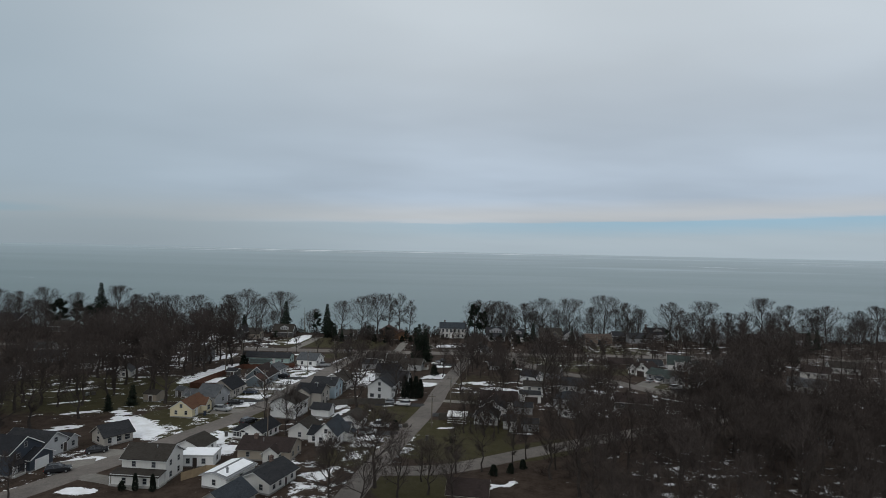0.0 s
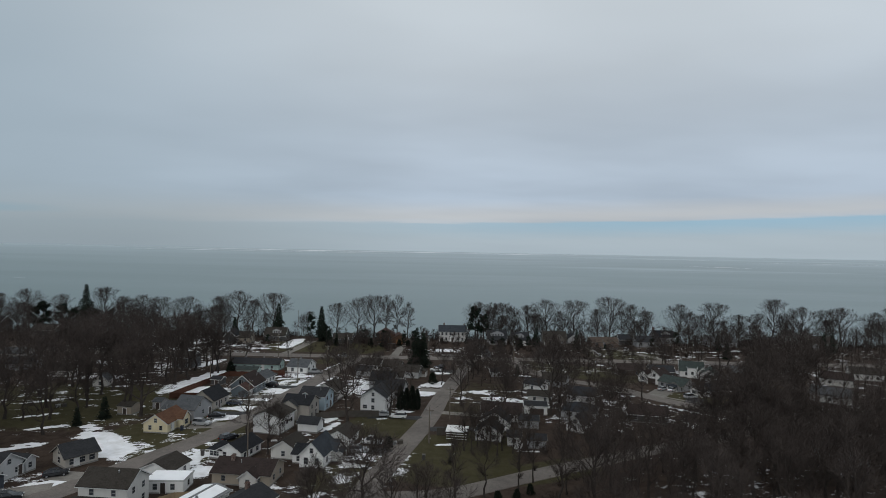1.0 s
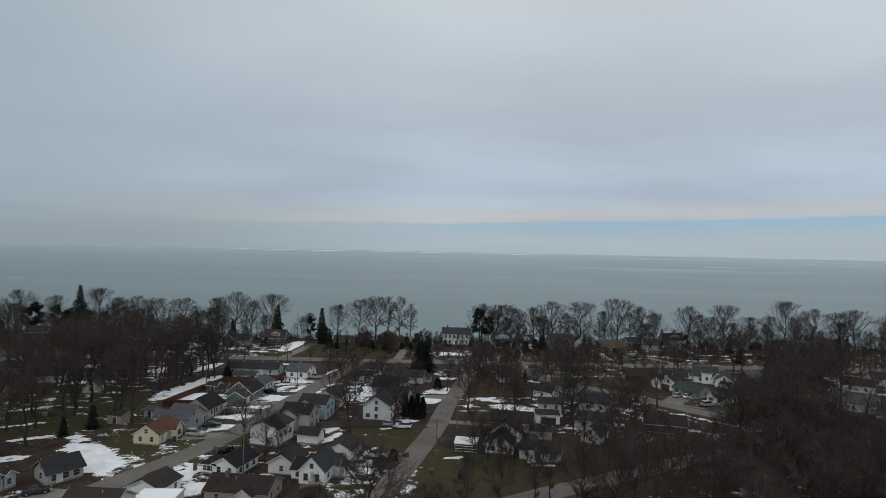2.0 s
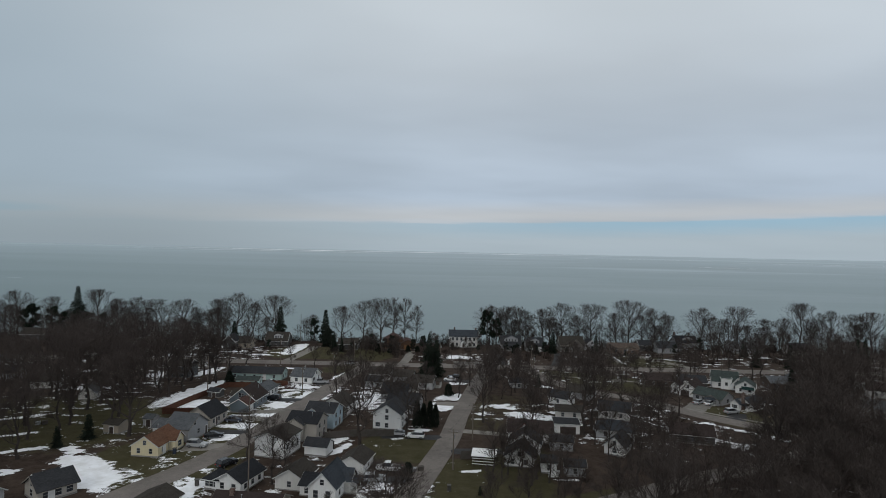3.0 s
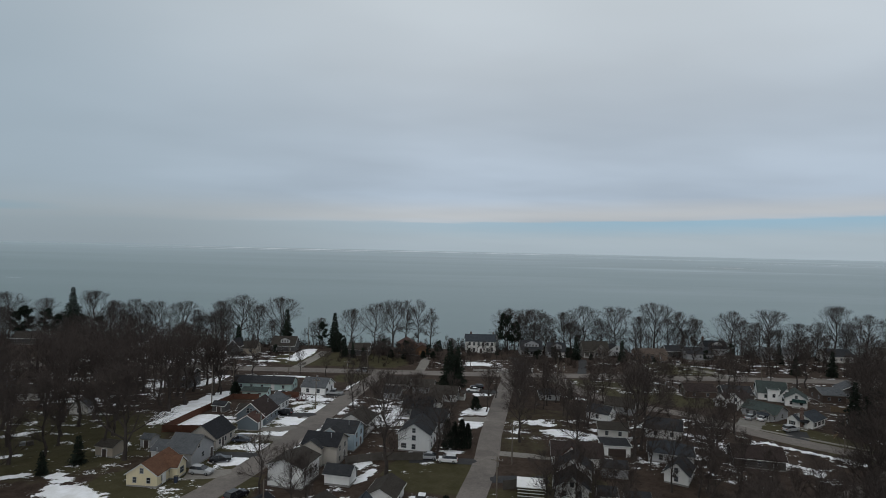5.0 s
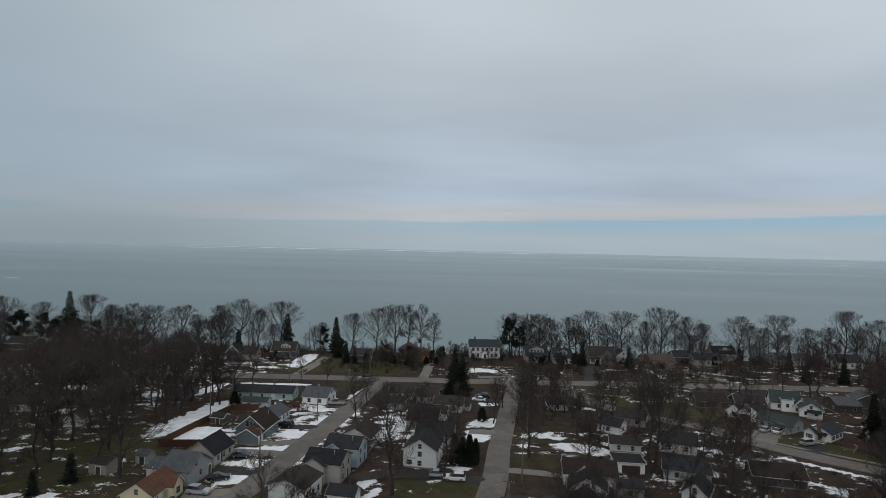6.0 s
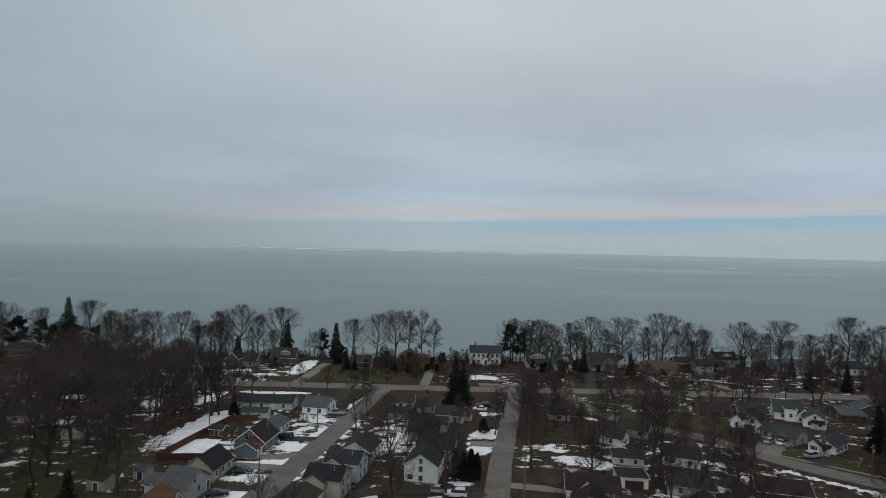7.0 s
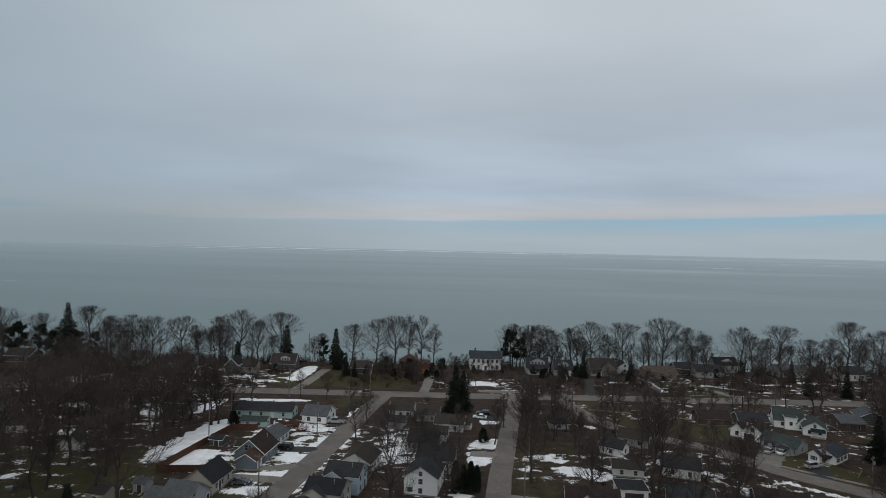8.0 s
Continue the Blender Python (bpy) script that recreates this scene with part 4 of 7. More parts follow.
hs = house(-61.5, 235.2, -3, 22, 7.2, "long pale teal ranch house with a dark roof")
bw, *_ = body(hs, 0, 0, 22, 7.2, 2.8, 1.7, "teal", "charcoal", "E", windows={"W": 5, "E": 5, "S": 2, "N": 1}, attic=False)
door(bw, pose(4.0, -3.6, 0.2), "white")
for u in (-5.0, 3.0):
    chimney(hs, u, 0.6, 4.0, 4.9, 0.5, FOUNDATION)

hs = house(-67.2, 224.6, -3, 8.5, 4.4, "pale teal garage with a dark ribbed roof", "garage", "garage")
body(hs, 0, 0, 8.5, 4.4, 2.2, 0.9, "teal", "green", "E", windows={"W": 2, "E": 2, "S": 1, "N": 0}, attic=False, win=(1.0, 0.8))

hs = house(-50.2, 229.8, -10, 8.8, 9.4, "white house with a grey roof and arched front window")
bw, *_ = body(hs, 0, 0, 8.8, 9.4, 2.8, 2.4, "white", "grey", "E", windows={"S": 2, "N": 2, "E": 2, "W": 2}, win=(1.1, 1.3))
door(bw, pose(4.4, -3.2, 0.2, 0, 0, 90), "dark")
chimney(hs, -0.8, 1.0, 4.4, 5.6, 0.5, FOUNDATION)

# sheds in the yards
for x, y, t, w, l, h, wall, roof, label in ((-78.8, 176.0, -8, 3.0, 3.4, 2.1, "grey", "grey", "small grey garden shed"), (-73.2, 205.6, -8, 4.2, 3.4, 2.1, "dark", "charcoal", "low dark garden shed by a fence"), (-83.8, 169.4, -14, 5.0, 4.8, 2.4, "tan", "brown", "brown wooden shed under a bare tree")):
    hs = house(x, y, t, w, l, label, "shed", "shed", group="sheds")
    bw, *_ = body(hs, 0, 0, w, l, h, 0.9, wall, roof, "E", windows={"S": 0, "N": 0, "E": 0, "W": 0}, attic=False, over=0.2)
    door(bw, pose(0.2, -l / 2, 0.05), "dark", 1.3, 1.85)

# ---- houses between the west and the middle street ----
hs = house(-53.4, 109.6, -5, 10.0, 9.5, "beige two-storey house with a brown roof and lean-to")
bw, *_ = body(hs, 0, 1.2, 10.0, 7.0, 5.0, 2.2, "offwhite", "brown", "E", storeys=2, windows={"W": 2, "E": 2, "S": 2, "N": 2}, attic=False)
body(hs, -0.4, -3.6, 10.4, 2.7, 2.35, 1.1, "offwhite", "brown", "N", "box", windows={"S": 2, "N": 0, "E": 0, "W": 0}, over=0.1)
porch(hs, -0.4, -2.3, 11.2, 2.9, 2.45, "brown", 0, 2)
vent(hs, 1.6, 0.2, 6.8)

hs = house(-52.2, 125.2, -10, 7.4, 7.0, "white house with a low brown roof")
bw, *_ = body(hs, 0, 0, 7.4, 7.0, 2.5, 1.6, "white", "brown", "N", windows={"S": 1, "N": 1, "E": 2, "W": 2})
hs = house(-47.4, 120.6, 2, 8, 5.2, "white flat-roofed annexe with snow on top", "annexe", "annexe")
bw, *_ = body(hs, 0, 0, 8, 5.2, 2.7, 0, "white", "lightgrey", "N", "flat", windows={"S": 2, "N": 1, "E": 1, "W": 1}, snow=True, over=0.1)
door(bw, pose(-0.2, -2.6, 0.1), "dark")

hs = house(-40.6, 108.8, -19, 6.4, 9.5, "long white garage with snow on a pale roof", "garage", "garage")
body(hs, 0, 0, 6.4, 9.5, 2.5, 0.8, "white", "lightgrey", "N", snow=True, windows={"S": 1, "N": 0, "E": 1, "W": 1}, attic=False)
chimney(hs, 2.0, -3.0, 2.6, 4.0, 0.35, METAL)
hs = house(-31.9, 107.2, -20, 7.6, 9.4, "white ranch house with a dark charcoal roof")
bw, *_ = body(hs, 0, 0, 7.6, 9.4, 2.6, 1.7, "offwhite", "charcoal", "N", windows={"S": 2, "N": 2, "E": 4, "W": 3}, attic=False, over=0.6)
chimney(hs, -0.9, 2.2, 3.8, 5.2, 0.7)
door(bw, pose(3.8, 1.0, 0.2, 0, 0, 90), "dark")
hs = house(-35.5, 96.0, -20, 7.5, 8, "grey house with a slate roof")
body(hs, 0, 0, 7.5, 8, 2.8, 2.4, "grey", "slate", "N")

hs = house(-32.2, 124.0, -6, 13, 8.2, "brown-roofed brick ranch house with a front gable")
bw, *_ = body(hs, 0, 0, 13, 8.2, 2.6, 1.9, "tan", "umber", "E", windows={"W": 3, "E": 3, "S": 2, "N": 1}, attic=False)
body(hs, 2.2, -4.2, 3.6, 2.6, 2.5, 1.3, "offwhite", "umber", "N", windows={"S": 1, "N": 0, "E": 1, "W": 0}, attic=False)
chimney(hs, -3.2, -0.8, 4.0, 5.2, 0.8)
vent(hs, -1.0, -1.6, 4.2)

hs = house(-42.6, 136.6, -16, 6.2, 8.4, "white bungalow with a charcoal roof")
bw, *_ = body(hs, 0, 0, 6.2, 8.4, 2.5, 1.7, "white", "black", "N", windows={"S": 2, "N": 2, "E": 3, "W": 2}, attic=False, win=(0.9, 1.25), over=0.5)
body(hs, -4.2, -1.8, 3.4, 4.4, 2.4, 1.1, "white", "black", "N", "hip", windows={"S": 3, "N": 1, "E": 0, "W": 2}, over=0.5)

hs = house(-39.4, 154.8, -14, 8.0, 8.4, "white house with a bare gable wall and dark roof")
bw, *_ = body(hs, 0, 0, 8.0, 8.4, 4.7, 1.4, "white", "brown", "N", windows={"S": 0, "N": 2, "E": 3, "W": 1}, attic=False)

for x, y, wall, label in ((-34.9, 167.3, "beige", "beige two-storey house with a dark roof and front gable"), (-32.6, 176.4, "blue", "pale blue two-storey house with a dark roof")):
    hs = house(x, y, -11, 8.6, 7.4, label)
    bw, *_ = body(hs, 0, 0, 8.6, 7.4, 4.7, 1.9, wall, "charcoal" if wall == "blue" else "black", "E", storeys=2, windows={"W": 1, "E": 2, "S": 2, "N": 1}, attic=False)
    body(hs, -1.6, -4.1, 5.0, 1.6, 4.4, 1.5, wall, "charcoal", "N", windows={"S": 0, "N": 0, "E": 0, "W": 0}, attic=False)
    door(bw, pose(4.3, 1.2, 0.2, 0, 0, 90), "dark")
    vent(hs, 2.2, -1.8, 6.6)

hs = house(-30.6, 157.2, -12, 5.8, 4.2, "small white garage with a dark roof", "garage", "garage")
body(hs, 0, 0, 5.8, 4.2, 2.5, 1.3, "white", "charcoal", "E", windows={"S": 0, "N": 0, "E": 0, "W": 0}, attic=False)

hs = house(-31.4, 187.4, -11, 8.2, 9.4, "off-white house with a brown hipped roof")
bw, *_ = body(hs, 0, 0, 8.2, 9.4, 3.2, 2.3, "offwhite", "brown", "N", windows={"S": 1, "N": 2, "E": 3, "W": 2}, attic=False)
body(hs, 1.8, -5.4, 5.0, 3.0, 2.6, 0.9, "brown", "brown", "N", "hip", windows={"S": 1, "N": 0, "E": 1, "W": 0})

hs = house(-24.2, 133.4, -9, 5.8, 9, "white steep-gabled cottage with a grey roof")
bw, *_ = body(hs, 0, 0, 5.8, 9, 3.2, 2.9, "white", "slate", "N", windows={"S": 2, "N": 1, "E": 2, "W": 0}, win=(0.95, 1.5))
body(hs, -4.2, 1.2, 3.0, 6.6, 2.3, 1.4, "white", "black", "E", windows={"S": 0, "N": 0, "E": 0, "W": 1}, attic=False)
body(hs, 3.0, 2.8, 2.6, 4.0, 2.9, 1.8, "offwhite", "slate", "E", windows={"S": 0, "N": 1, "E": 0, "W": 0})
porch(hs, 4.3, 2.6, 3.4, 1.4, 2.4, "slate", 90, 2)

hs = house(-31.2, 138.4, -10, 6.4, 7.2, "small white house with a dark roof")
body(hs, 0, 0, 6.4, 7.2, 2.6, 1.9, "offwhite", "brown", "N", windows={"S": 1, "N": 1, "E": 2, "W": 1})
hs = house(-21.0, 147.0, -10, 6.0, 8.0, "low dark-roofed white garage", "garage", "garage")
body(hs, 0, 0, 6.0, 8.0, 2.5, 1.6, "white", "brown", "N", windows={"S": 0, "N": 0, "E": 1, "W": 0}, attic=False)

hs = house(-15.4, 176.7, -10, 8.2, 9.4, "white two-storey house with a dark roof")
bw, *_ = body(hs, 0, 0, 8.2, 9.4, 4.5, 2.5, "white", "charcoal", "N", storeys=2, windows={"S": 1, "N": 2, "E": 2, "W": 2}, win=(0.95, 1.2))
add_window(bw, pose(-2.6, -4.7, 1.4), 1.3, 1.1)
hs = house(-11.6, 191.0, -10, 10, 8, "grey house with a charcoal roof")
body(hs, 0, 0, 10, 8, 3.2, 2.6, "grey", "charcoal", "E", windows={"W": 3, "E": 2, "S": 2, "N": 1})
hs = house(-15.5, 203.5, -10, 9, 8.5, "dark grey house with a black roof")
body(hs, 0, 0, 9, 8.5, 3.2, 2.6, "grey", "black", "E", windows={"W": 3, "E": 2, "S": 2, "N": 1})
hs = house(-13.0, 214.0, -10, 8, 5, "small off-white house with a dark roof")
body(hs, 0, 0, 8, 5, 2.7, 1.6, "offwhite", "brown", "E", attic=False)
hs = house(-8.0, 223.8, -9, 9.5, 8.5, "light grey bungalow with a brown-grey roof")
bw, *_ = body(hs, 0, 0, 9.5, 8.5, 2.8, 1.9, "lightgrey", "brown", "E", windows={"W": 2, "E": 2, "S": 2, "N": 1}, attic=False)
porch(hs, 4.75, 1.5, 4.0, 2.4, 2.5, "brown", 90, 3)
hs = house(-24.0, 240.0, -6, 8.5, 8.5, "white bungalow with a brown roof")
bw, *_ = body(hs, 0, 0, 8.5, 8.5, 2.7, 1.8, "offwhite", "brown", "E", windows={"W": 3, "E": 2, "S": 2, "N": 1}, attic=False)
hs = house(-15.6, 235.2, -6, 7.6, 8.5, "grey-green bungalow with a brown roof")
body(hs, 0, 0, 7.6, 8.5, 2.7, 1.8, "grey", "brown", "E", attic=False)
hs = house(-26.0, 226.0, -8, 6.0, 6.5, "low grey garage with a dark roof", "garage", "garage")
body(hs, 0, 0, 6.0, 6.5, 2.5, 1.3, "grey", "charcoal", "E", attic=False)

# ---- along the shore ----
hs = house(13.0, 323.8, 0, 14.5, 9, "large white colonial house with black shutters")
bw, *_ = body(hs, 0, 0, 14.5, 9, 5.5, 2.7, "offwhite", "slate", "E", storeys=2, windows={"W": 6, "E": 4, "S": 2, "N": 2}, attic=False, shutters=True, win=(1.0, 1.5))
chimney(hs, -4.6, 1.0, 7.0, 9.2, 0.8)
chimney(hs, 6.4, 1.0, 7.0, 9.0, 0.7)
body(hs, 0, -5.0, 3.0, 1.6, 2.7, 1.2, "white", "charcoal", "N", windows={"S": 0, "N": 0, "E": 0, "W": 0}, attic=False)
door(bw, pose(0.0, -5.82, 0.2), "dark", 1.1, 2.1)

hs = house(34.4, 317.6, 0, 10, 9, "dark house with a shed dormer and white trim")
bw, *_ = body(hs, 0, 0, 10, 9, 3.2, 3.6, "grey", "charcoal", "E", windows={"W": 3, "E": 3, "S": 2, "N": 2})
dormer(hs, 0, -3.3, 4.4, 7.0, 3.2, "grey", "charcoal", 0, 4)
porch(hs, 0, -4.5, 9.0, 2.2, 2.7, "charcoal", 0, 4)
hs = house(45.2, 315.0, 0, 8.5, 9, "grey house with a dormer and a garage door")
bw, *_ = body(hs, 0, 0, 8.5, 9, 3.0, 3.4, "grey", "charcoal", "E", windows={"W": 2, "E": 1, "S": 2, "N": 2})
dormer(hs, 0, -3.2, 4.2, 4.6, 3.0, "grey", "charcoal", 0, 2)
door(bw, pose(1.6, -4.5, 0.05), "white", 2.8, 2.2, "garage_door")
hs = house(66.0, 318.4, 0, 12, 9, "brown craftsman house with a front gable")
bw, *_ = body(hs, 0, 0, 12, 9, 3.4, 3.6, "taupe", "brown", "E", windows={"W": 2, "E": 3, "S": 2, "N": 2})
body(hs, 1.6, -4.6, 6.0, 3.6, 3.6, 2.6, "taupe", "brown", "N", windows={"S": 3, "N": 0, "E": 1, "W": 1})
porch(hs, -3.6, -4.5, 4.8, 2.0, 2.6, "brown", 0, 3)
hs = house(74.5, 322.0, 0, 7, 8, "small grey house with a white gable")
body(hs, 0, 0, 7, 8, 3.0, 2.4, "lightgrey", "charcoal", "N")
hs = house(92.0, 313.6, 0, 14, 8.5, "tan brick ranch house with a tan roof")
bw, *_ = body(hs, 0, 0, 14, 8.5, 2.9, 2.0, "brick", "tan", "E", windows={"W": 3, "E": 4, "S": 2, "N": 2}, attic=False, win=(1.2, 1.4))
body(hs, 3.2, -4.6, 5.0, 2.6, 2.8, 1.4, "brick", "tan", "N", windows={"S": 1, "N": 0, "E": 0, "W": 0}, attic=False)
for x, y, w, l, h, rise, wall, roof, label in (
        (104.6, 323.6, 9.0, 8.0, 3.0, 2.2, "dark", "charcoal", "dark two-storey house among trees"), (115.4, 317.6, 12.5, 8.5, 3.0, 2.4, "grey", "charcoal", "grey ranch house with a dark roof"),
        (158.0, 322.0, 15, 9, 3.0, 2.4, "grey", "grey", "grey house behind bare trees"), (182.0, 318.0, 12, 9, 3.2, 2.8, "offwhite", "charcoal", "white house behind bare trees"), (212.0, 322.0, 14, 9, 3.4, 3.0, "grey", "brown", "grey house with a brown roof among trees"),
        (-46.4, 309.6, 9.5, 8, 2.8, 2.2, "dark", "brown", "dark brown house behind evergreens"), (-97.4, 306.4, 8.5, 8, 2.9, 2.4, "tan", "brown", "brown house beside the shore road"),
        (-128.0, 312.0, 11, 8.5, 3.0, 2.4, "grey", "charcoal", "grey house behind bare trees"), (-152.0, 316.0, 12, 9, 3.2, 2.6, "lightgrey", "grey", "light grey house behind bare trees"), (-240.0, 326.0, 26, 10, 5.0, 3.2, "dark", "charcoal", "long dark house with a broad roof"), (-205.0, 318.0, 12, 9, 3.0, 2.5, "dark", "brown", "dark house among bare trees")):
    hs = house(x, y, 0, w, l, label)
    body(hs, 0, 0, w, l, h, rise, wall, roof, "E")
hs = house(129.5, 329.8, 2, 13.5, 9, "dark house with a steep roof and tall chimney", size=0.82)
bw, *_ = body(hs, 0, 0, 13.5, 9, 4.6, 3.8, "grey", "black", "E", storeys=1, windows={"W": 3, "E": 4, "S": 2, "N": 2})
chimney(hs, -6.2, 0.6, 5.0, 10.6, 0.9)
dormer(hs, 1.0, -3.0, 5.8, 6.0, 3.0, "lightgrey", "black", 0, 4)
hs = house(-24.8, 314.6, 8, 8, 9, "dark brown house with an orange-brown timber garage")
bw, *_ = body(hs, 0, 0, 9, 9, 4.4, 2.6, "log", "redbrown", "N", windows={"S": 2, "N": 2, "E": 3, "W": 2}, trim=TRIM_DARK)
body(hs, 6.6, -2.2, 7.2, 7, 3.0, 1.9, "log", "redbrown", "N", windows={"S": 0, "N": 1, "E": 2, "W": 0}, trim=TRIM_DARK, attic=False)
door(bw, pose(6.6, -5.7, 0.05), "oak", 3.6, 2.2, "garage_door")
hs = house(-81.8, 314.4, 0, 11, 9, "grey house with a white-windowed dormer")
bw, *_ = body(hs, 0, 0, 11, 9, 3.0, 3.6, "dark", "brown", "E", windows={"W": 3, "E": 3, "S": 2, "N": 2})
dormer(hs, 0.8, -3.4, 4.2, 4.2, 3.0, "lightgrey", "brown", 0, 3)
hs = house(-103.6, 302.6, 0, 5.4, 8, "dark gabled house with white rake boards")
body(hs, 0, 0, 5.4, 8, 4.2, 2.8, "dark", "black", "N", windows={"S": 1, "N": 1, "E": 2, "W": 2})

# ---- east of the middle street ----
hs = house(22.4, 168.8, -8, 12, 7, "white house with a brown roof and front gable")
bw, *_ = body(hs, 0, 0, 12, 7, 2.8, 2.3, "white", "umber", "E", windows={"W": 2, "E": 2, "S": 1, "N": 1}, attic=False)
body(hs, -1.6, -2.6, 5.6, 4.4, 2.9, 2.7, "white", "umber", "N", windows={"S": 0, "N": 0, "E": 1, "W": 1}, trim=painted("red_brown_trim", (0.16, 0.05, 0.035), 0.6))
hs = house(17.8, 161.2, -14, 8.0, 6.0, "white house with a black gabled roof")
body(hs, 0, 0, 8.0, 6.0, 2.7, 2.5, "white", "black", "N", windows={"S": 1, "N": 1, "E": 2, "W": 1})
hs = house(15.0, 152.6, -12, 7.0, 6.5, "white cottage with a steep dark roof")
body(hs, 0, 0, 7.0, 6.5, 2.5, 2.3, "white", "black", "N", windows={"S": 2, "N": 1, "E": 1, "W": 1})
hs = house(30.6, 176.6, -6, 7.0, 6.5, "white flat-roofed house with a dark garage door")
bw, *_ = body(hs, 0, 0, 7.0, 6.5, 2.7, 0, "white", "charcoal", "N", "flat", windows={"S": 0, "N": 1, "E": 1, "W": 1}, over=0.3)
door(bw, pose(0.2, -3.25, 0.05), "dark", 4.4, 2.1, "garage_door")
for x, y, w, l, h, wall, roof, label in ((26.0, 164.0, 5.8, 4.6, 2.4, "grey", "charcoal", "small grey outbuilding with a dark roof"), (25.2, 148.8, 4.8, 4.0, 2.3, "grey", "charcoal", "grey shed with a dark porch roof"), (19.4, 150.2, 3.6, 4.4, 2.6, "white", "charcoal", "small white lean-to shed")):
    hs = house(x, y, -6, w, l, label, "shed", "shed", group="sheds")
    bw, *_ = body(hs, 0, 0, w, l, h, 1.0, wall, roof, "E", windows={"W": 1, "E": 1, "S": 0, "N": 0}, attic=False, over=0.3)

def plain_house(x, y, t, w, l, h, rise, wall, roof, axis, shape, label):
    body(house(x, y, t, w, l, label), 0, 0, w, l, h, rise, wall, roof, axis, shape, storeys=2 if h > 4.5 else 1)


plain_house(33.0, 203.6, -38, 7, 6, 2.7, 1.7, "white", "charcoal", "E", "gable", "small white house with a dark roof")
plain_house(34.4, 190.0, -10, 8, 5.5, 2.3, 1.3, "offwhite", "brown", "E", "gable", "low off-white bungalow with a brown roof")
plain_house(47.4, 188.6, -20, 9.5, 8, 2.9, 2.0, "white", "charcoal", "E", "gable", "white house with a broad charcoal roof")
plain_house(43.0, 171.4, -20, 10.5, 8.0, 2.5, 1.9, "lightgrey", "slate", "E", "hip", "grey house with a slate hipped roof")
plain_house(36.8, 160.6, -32, 5.2, 7.5, 2.4, 2.3, "white", "charcoal", "N", "gable", "white steep-gabled house with a dark roof")
plain_house(62.5, 170.0, -14, 11.5, 7.5, 2.5, 2.0, "dark", "umber", "E", "gable", "low house with a wide black roof")
plain_house(25.3, 229.8, -4, 7, 6.5, 2.2, 1.4, "lightgrey", "charcoal", "E", "hip", "small grey house with a hipped dark roof")
plain_house(80.0, 239.0, -4, 11, 8, 2.6, 2.0, "brown", "umber", "E", "gable", "red-brown house with a brown roof")
plain_house(91.0, 236.6, -10, 10, 8, 2.6, 1.9, "dark", "charcoal", "E", "gable", "low grey house with a dark roof")
plain_house(43.0, 212.0, -25, 9, 7.5, 2.7, 1.9, "grey", "brown", "E", "gable", "grey house half hidden by trees")
plain_house(133.0, 241.6, -20, 9, 9, 3.0, 2.4, "dark", "grey", "N", "gable", "dark barn with a grey metal roof")
plain_house(120.6, 234.6, -6, 8, 10, 3.2, 1.8, "brown", "grey", "E", "gable", "red-brown barn with a grey roof")
plain_house(150.0, 222.0, -30, 11, 8, 3.0, 2.2, "offwhite", "umber", "E", "gable", "white house with a red-brown roof")
plain_house(172.0, 236.0, -20, 12, 8, 3.0, 2.2, "offwhite", "brown", "E", "gable", "white house among bare trees")
plain_house(128.0, 192.6, -40, 12, 8, 2.9, 2.2, "offwhite", "grey", "E", "gable", "pale house among bare trees")
plain_house(95.0, 140.0, -40, 12, 8, 2.9, 2.2, "grey", "brown", "E", "gable", "grey house deep among bare trees")
plain_house(8.5, 103.0, -8, 8, 7, 2.8, 1.9, "brown", "umber", "E", "gable", "brown-roofed house by the crossing")
plain_house(-108.0, 200.4, 12, 5, 6, 2.4, 2.2, "offwhite", "grey", "N", "gable", "small white gabled house in a wooded yard")
plain_house(-128.0, 214.0, 10, 9, 7, 2.8, 2.0, "offwhite", "brown", "E", "gable", "low white house among bare trees")
plain_house(-150.0, 226.0, 5, 11, 7, 2.8, 2.0, "grey", "charcoal", "E", "gable", "grey ranch house among bare trees")
plain_house(-118.0, 240.0, 5, 10, 8, 3.0, 2.2, "tan", "brown", "E", "gable", "tan house among bare trees")
plain_house(-170.0, 250.0, 5, 11, 8, 2.9, 2.0, "offwhite", "grey", "E", "gable", "off-white house among bare trees")
plain_house(-96.0, 236.0, -4, 9, 8, 4.8, 2.0, "dark", "brown", "E", "gable", "dark two-storey house among bare trees")
plain_house(-140.0, 190.0, 20, 9, 7, 2.8, 1.9, "lightgrey", "charcoal", "E", "gable", "light grey house at a wide lawn")

hs = house(79.4, 220.0, -40, 6.0, 9, "white house with a dark brown roof and garage", size=1.0)
bw, *_ = body(hs, 0, 0, 6.0, 9, 2.7, 2.3, "white", "umber", "N", windows={"S": 1, "N": 1, "E": 2, "W": 1})
door(bw, pose(-0.9, -4.5, 0.05), "dark", 2.8, 2.2, "garage_door")
dormer(hs, -2.4, 0.5, 3.5, 3.2, 2.2, "white", "umber", -90, 2)
body(hs, -4.6, -0.6, 3.6, 4.6, 2.4, 1.7, "white", "umber", "N", windows={"S": 1, "N": 0, "E": 0, "W": 1})
hs = house(82.6, 208.6, -54, 11.5, 8.5, "grey ranch house with a slate roof and white porch", size=0.84)
bw, *_ = body(hs, 0, 0, 11.5, 8.5, 2.6, 2.1, "grey", "green", "E", windows={"W": 4, "E": 4, "S": 1, "N": 1}, attic=False, win=(1.3, 1.3))
body(hs, 2.9, -5.0, 5.0, 2.4, 2.5, 1.3, "grey", "green", "N", windows={"S": 2, "N": 0, "E": 1, "W": 0}, attic=False)
porch(hs, 2.6, -6.2, 4.2, 1.4, 2.4, "slate", 0, 4)
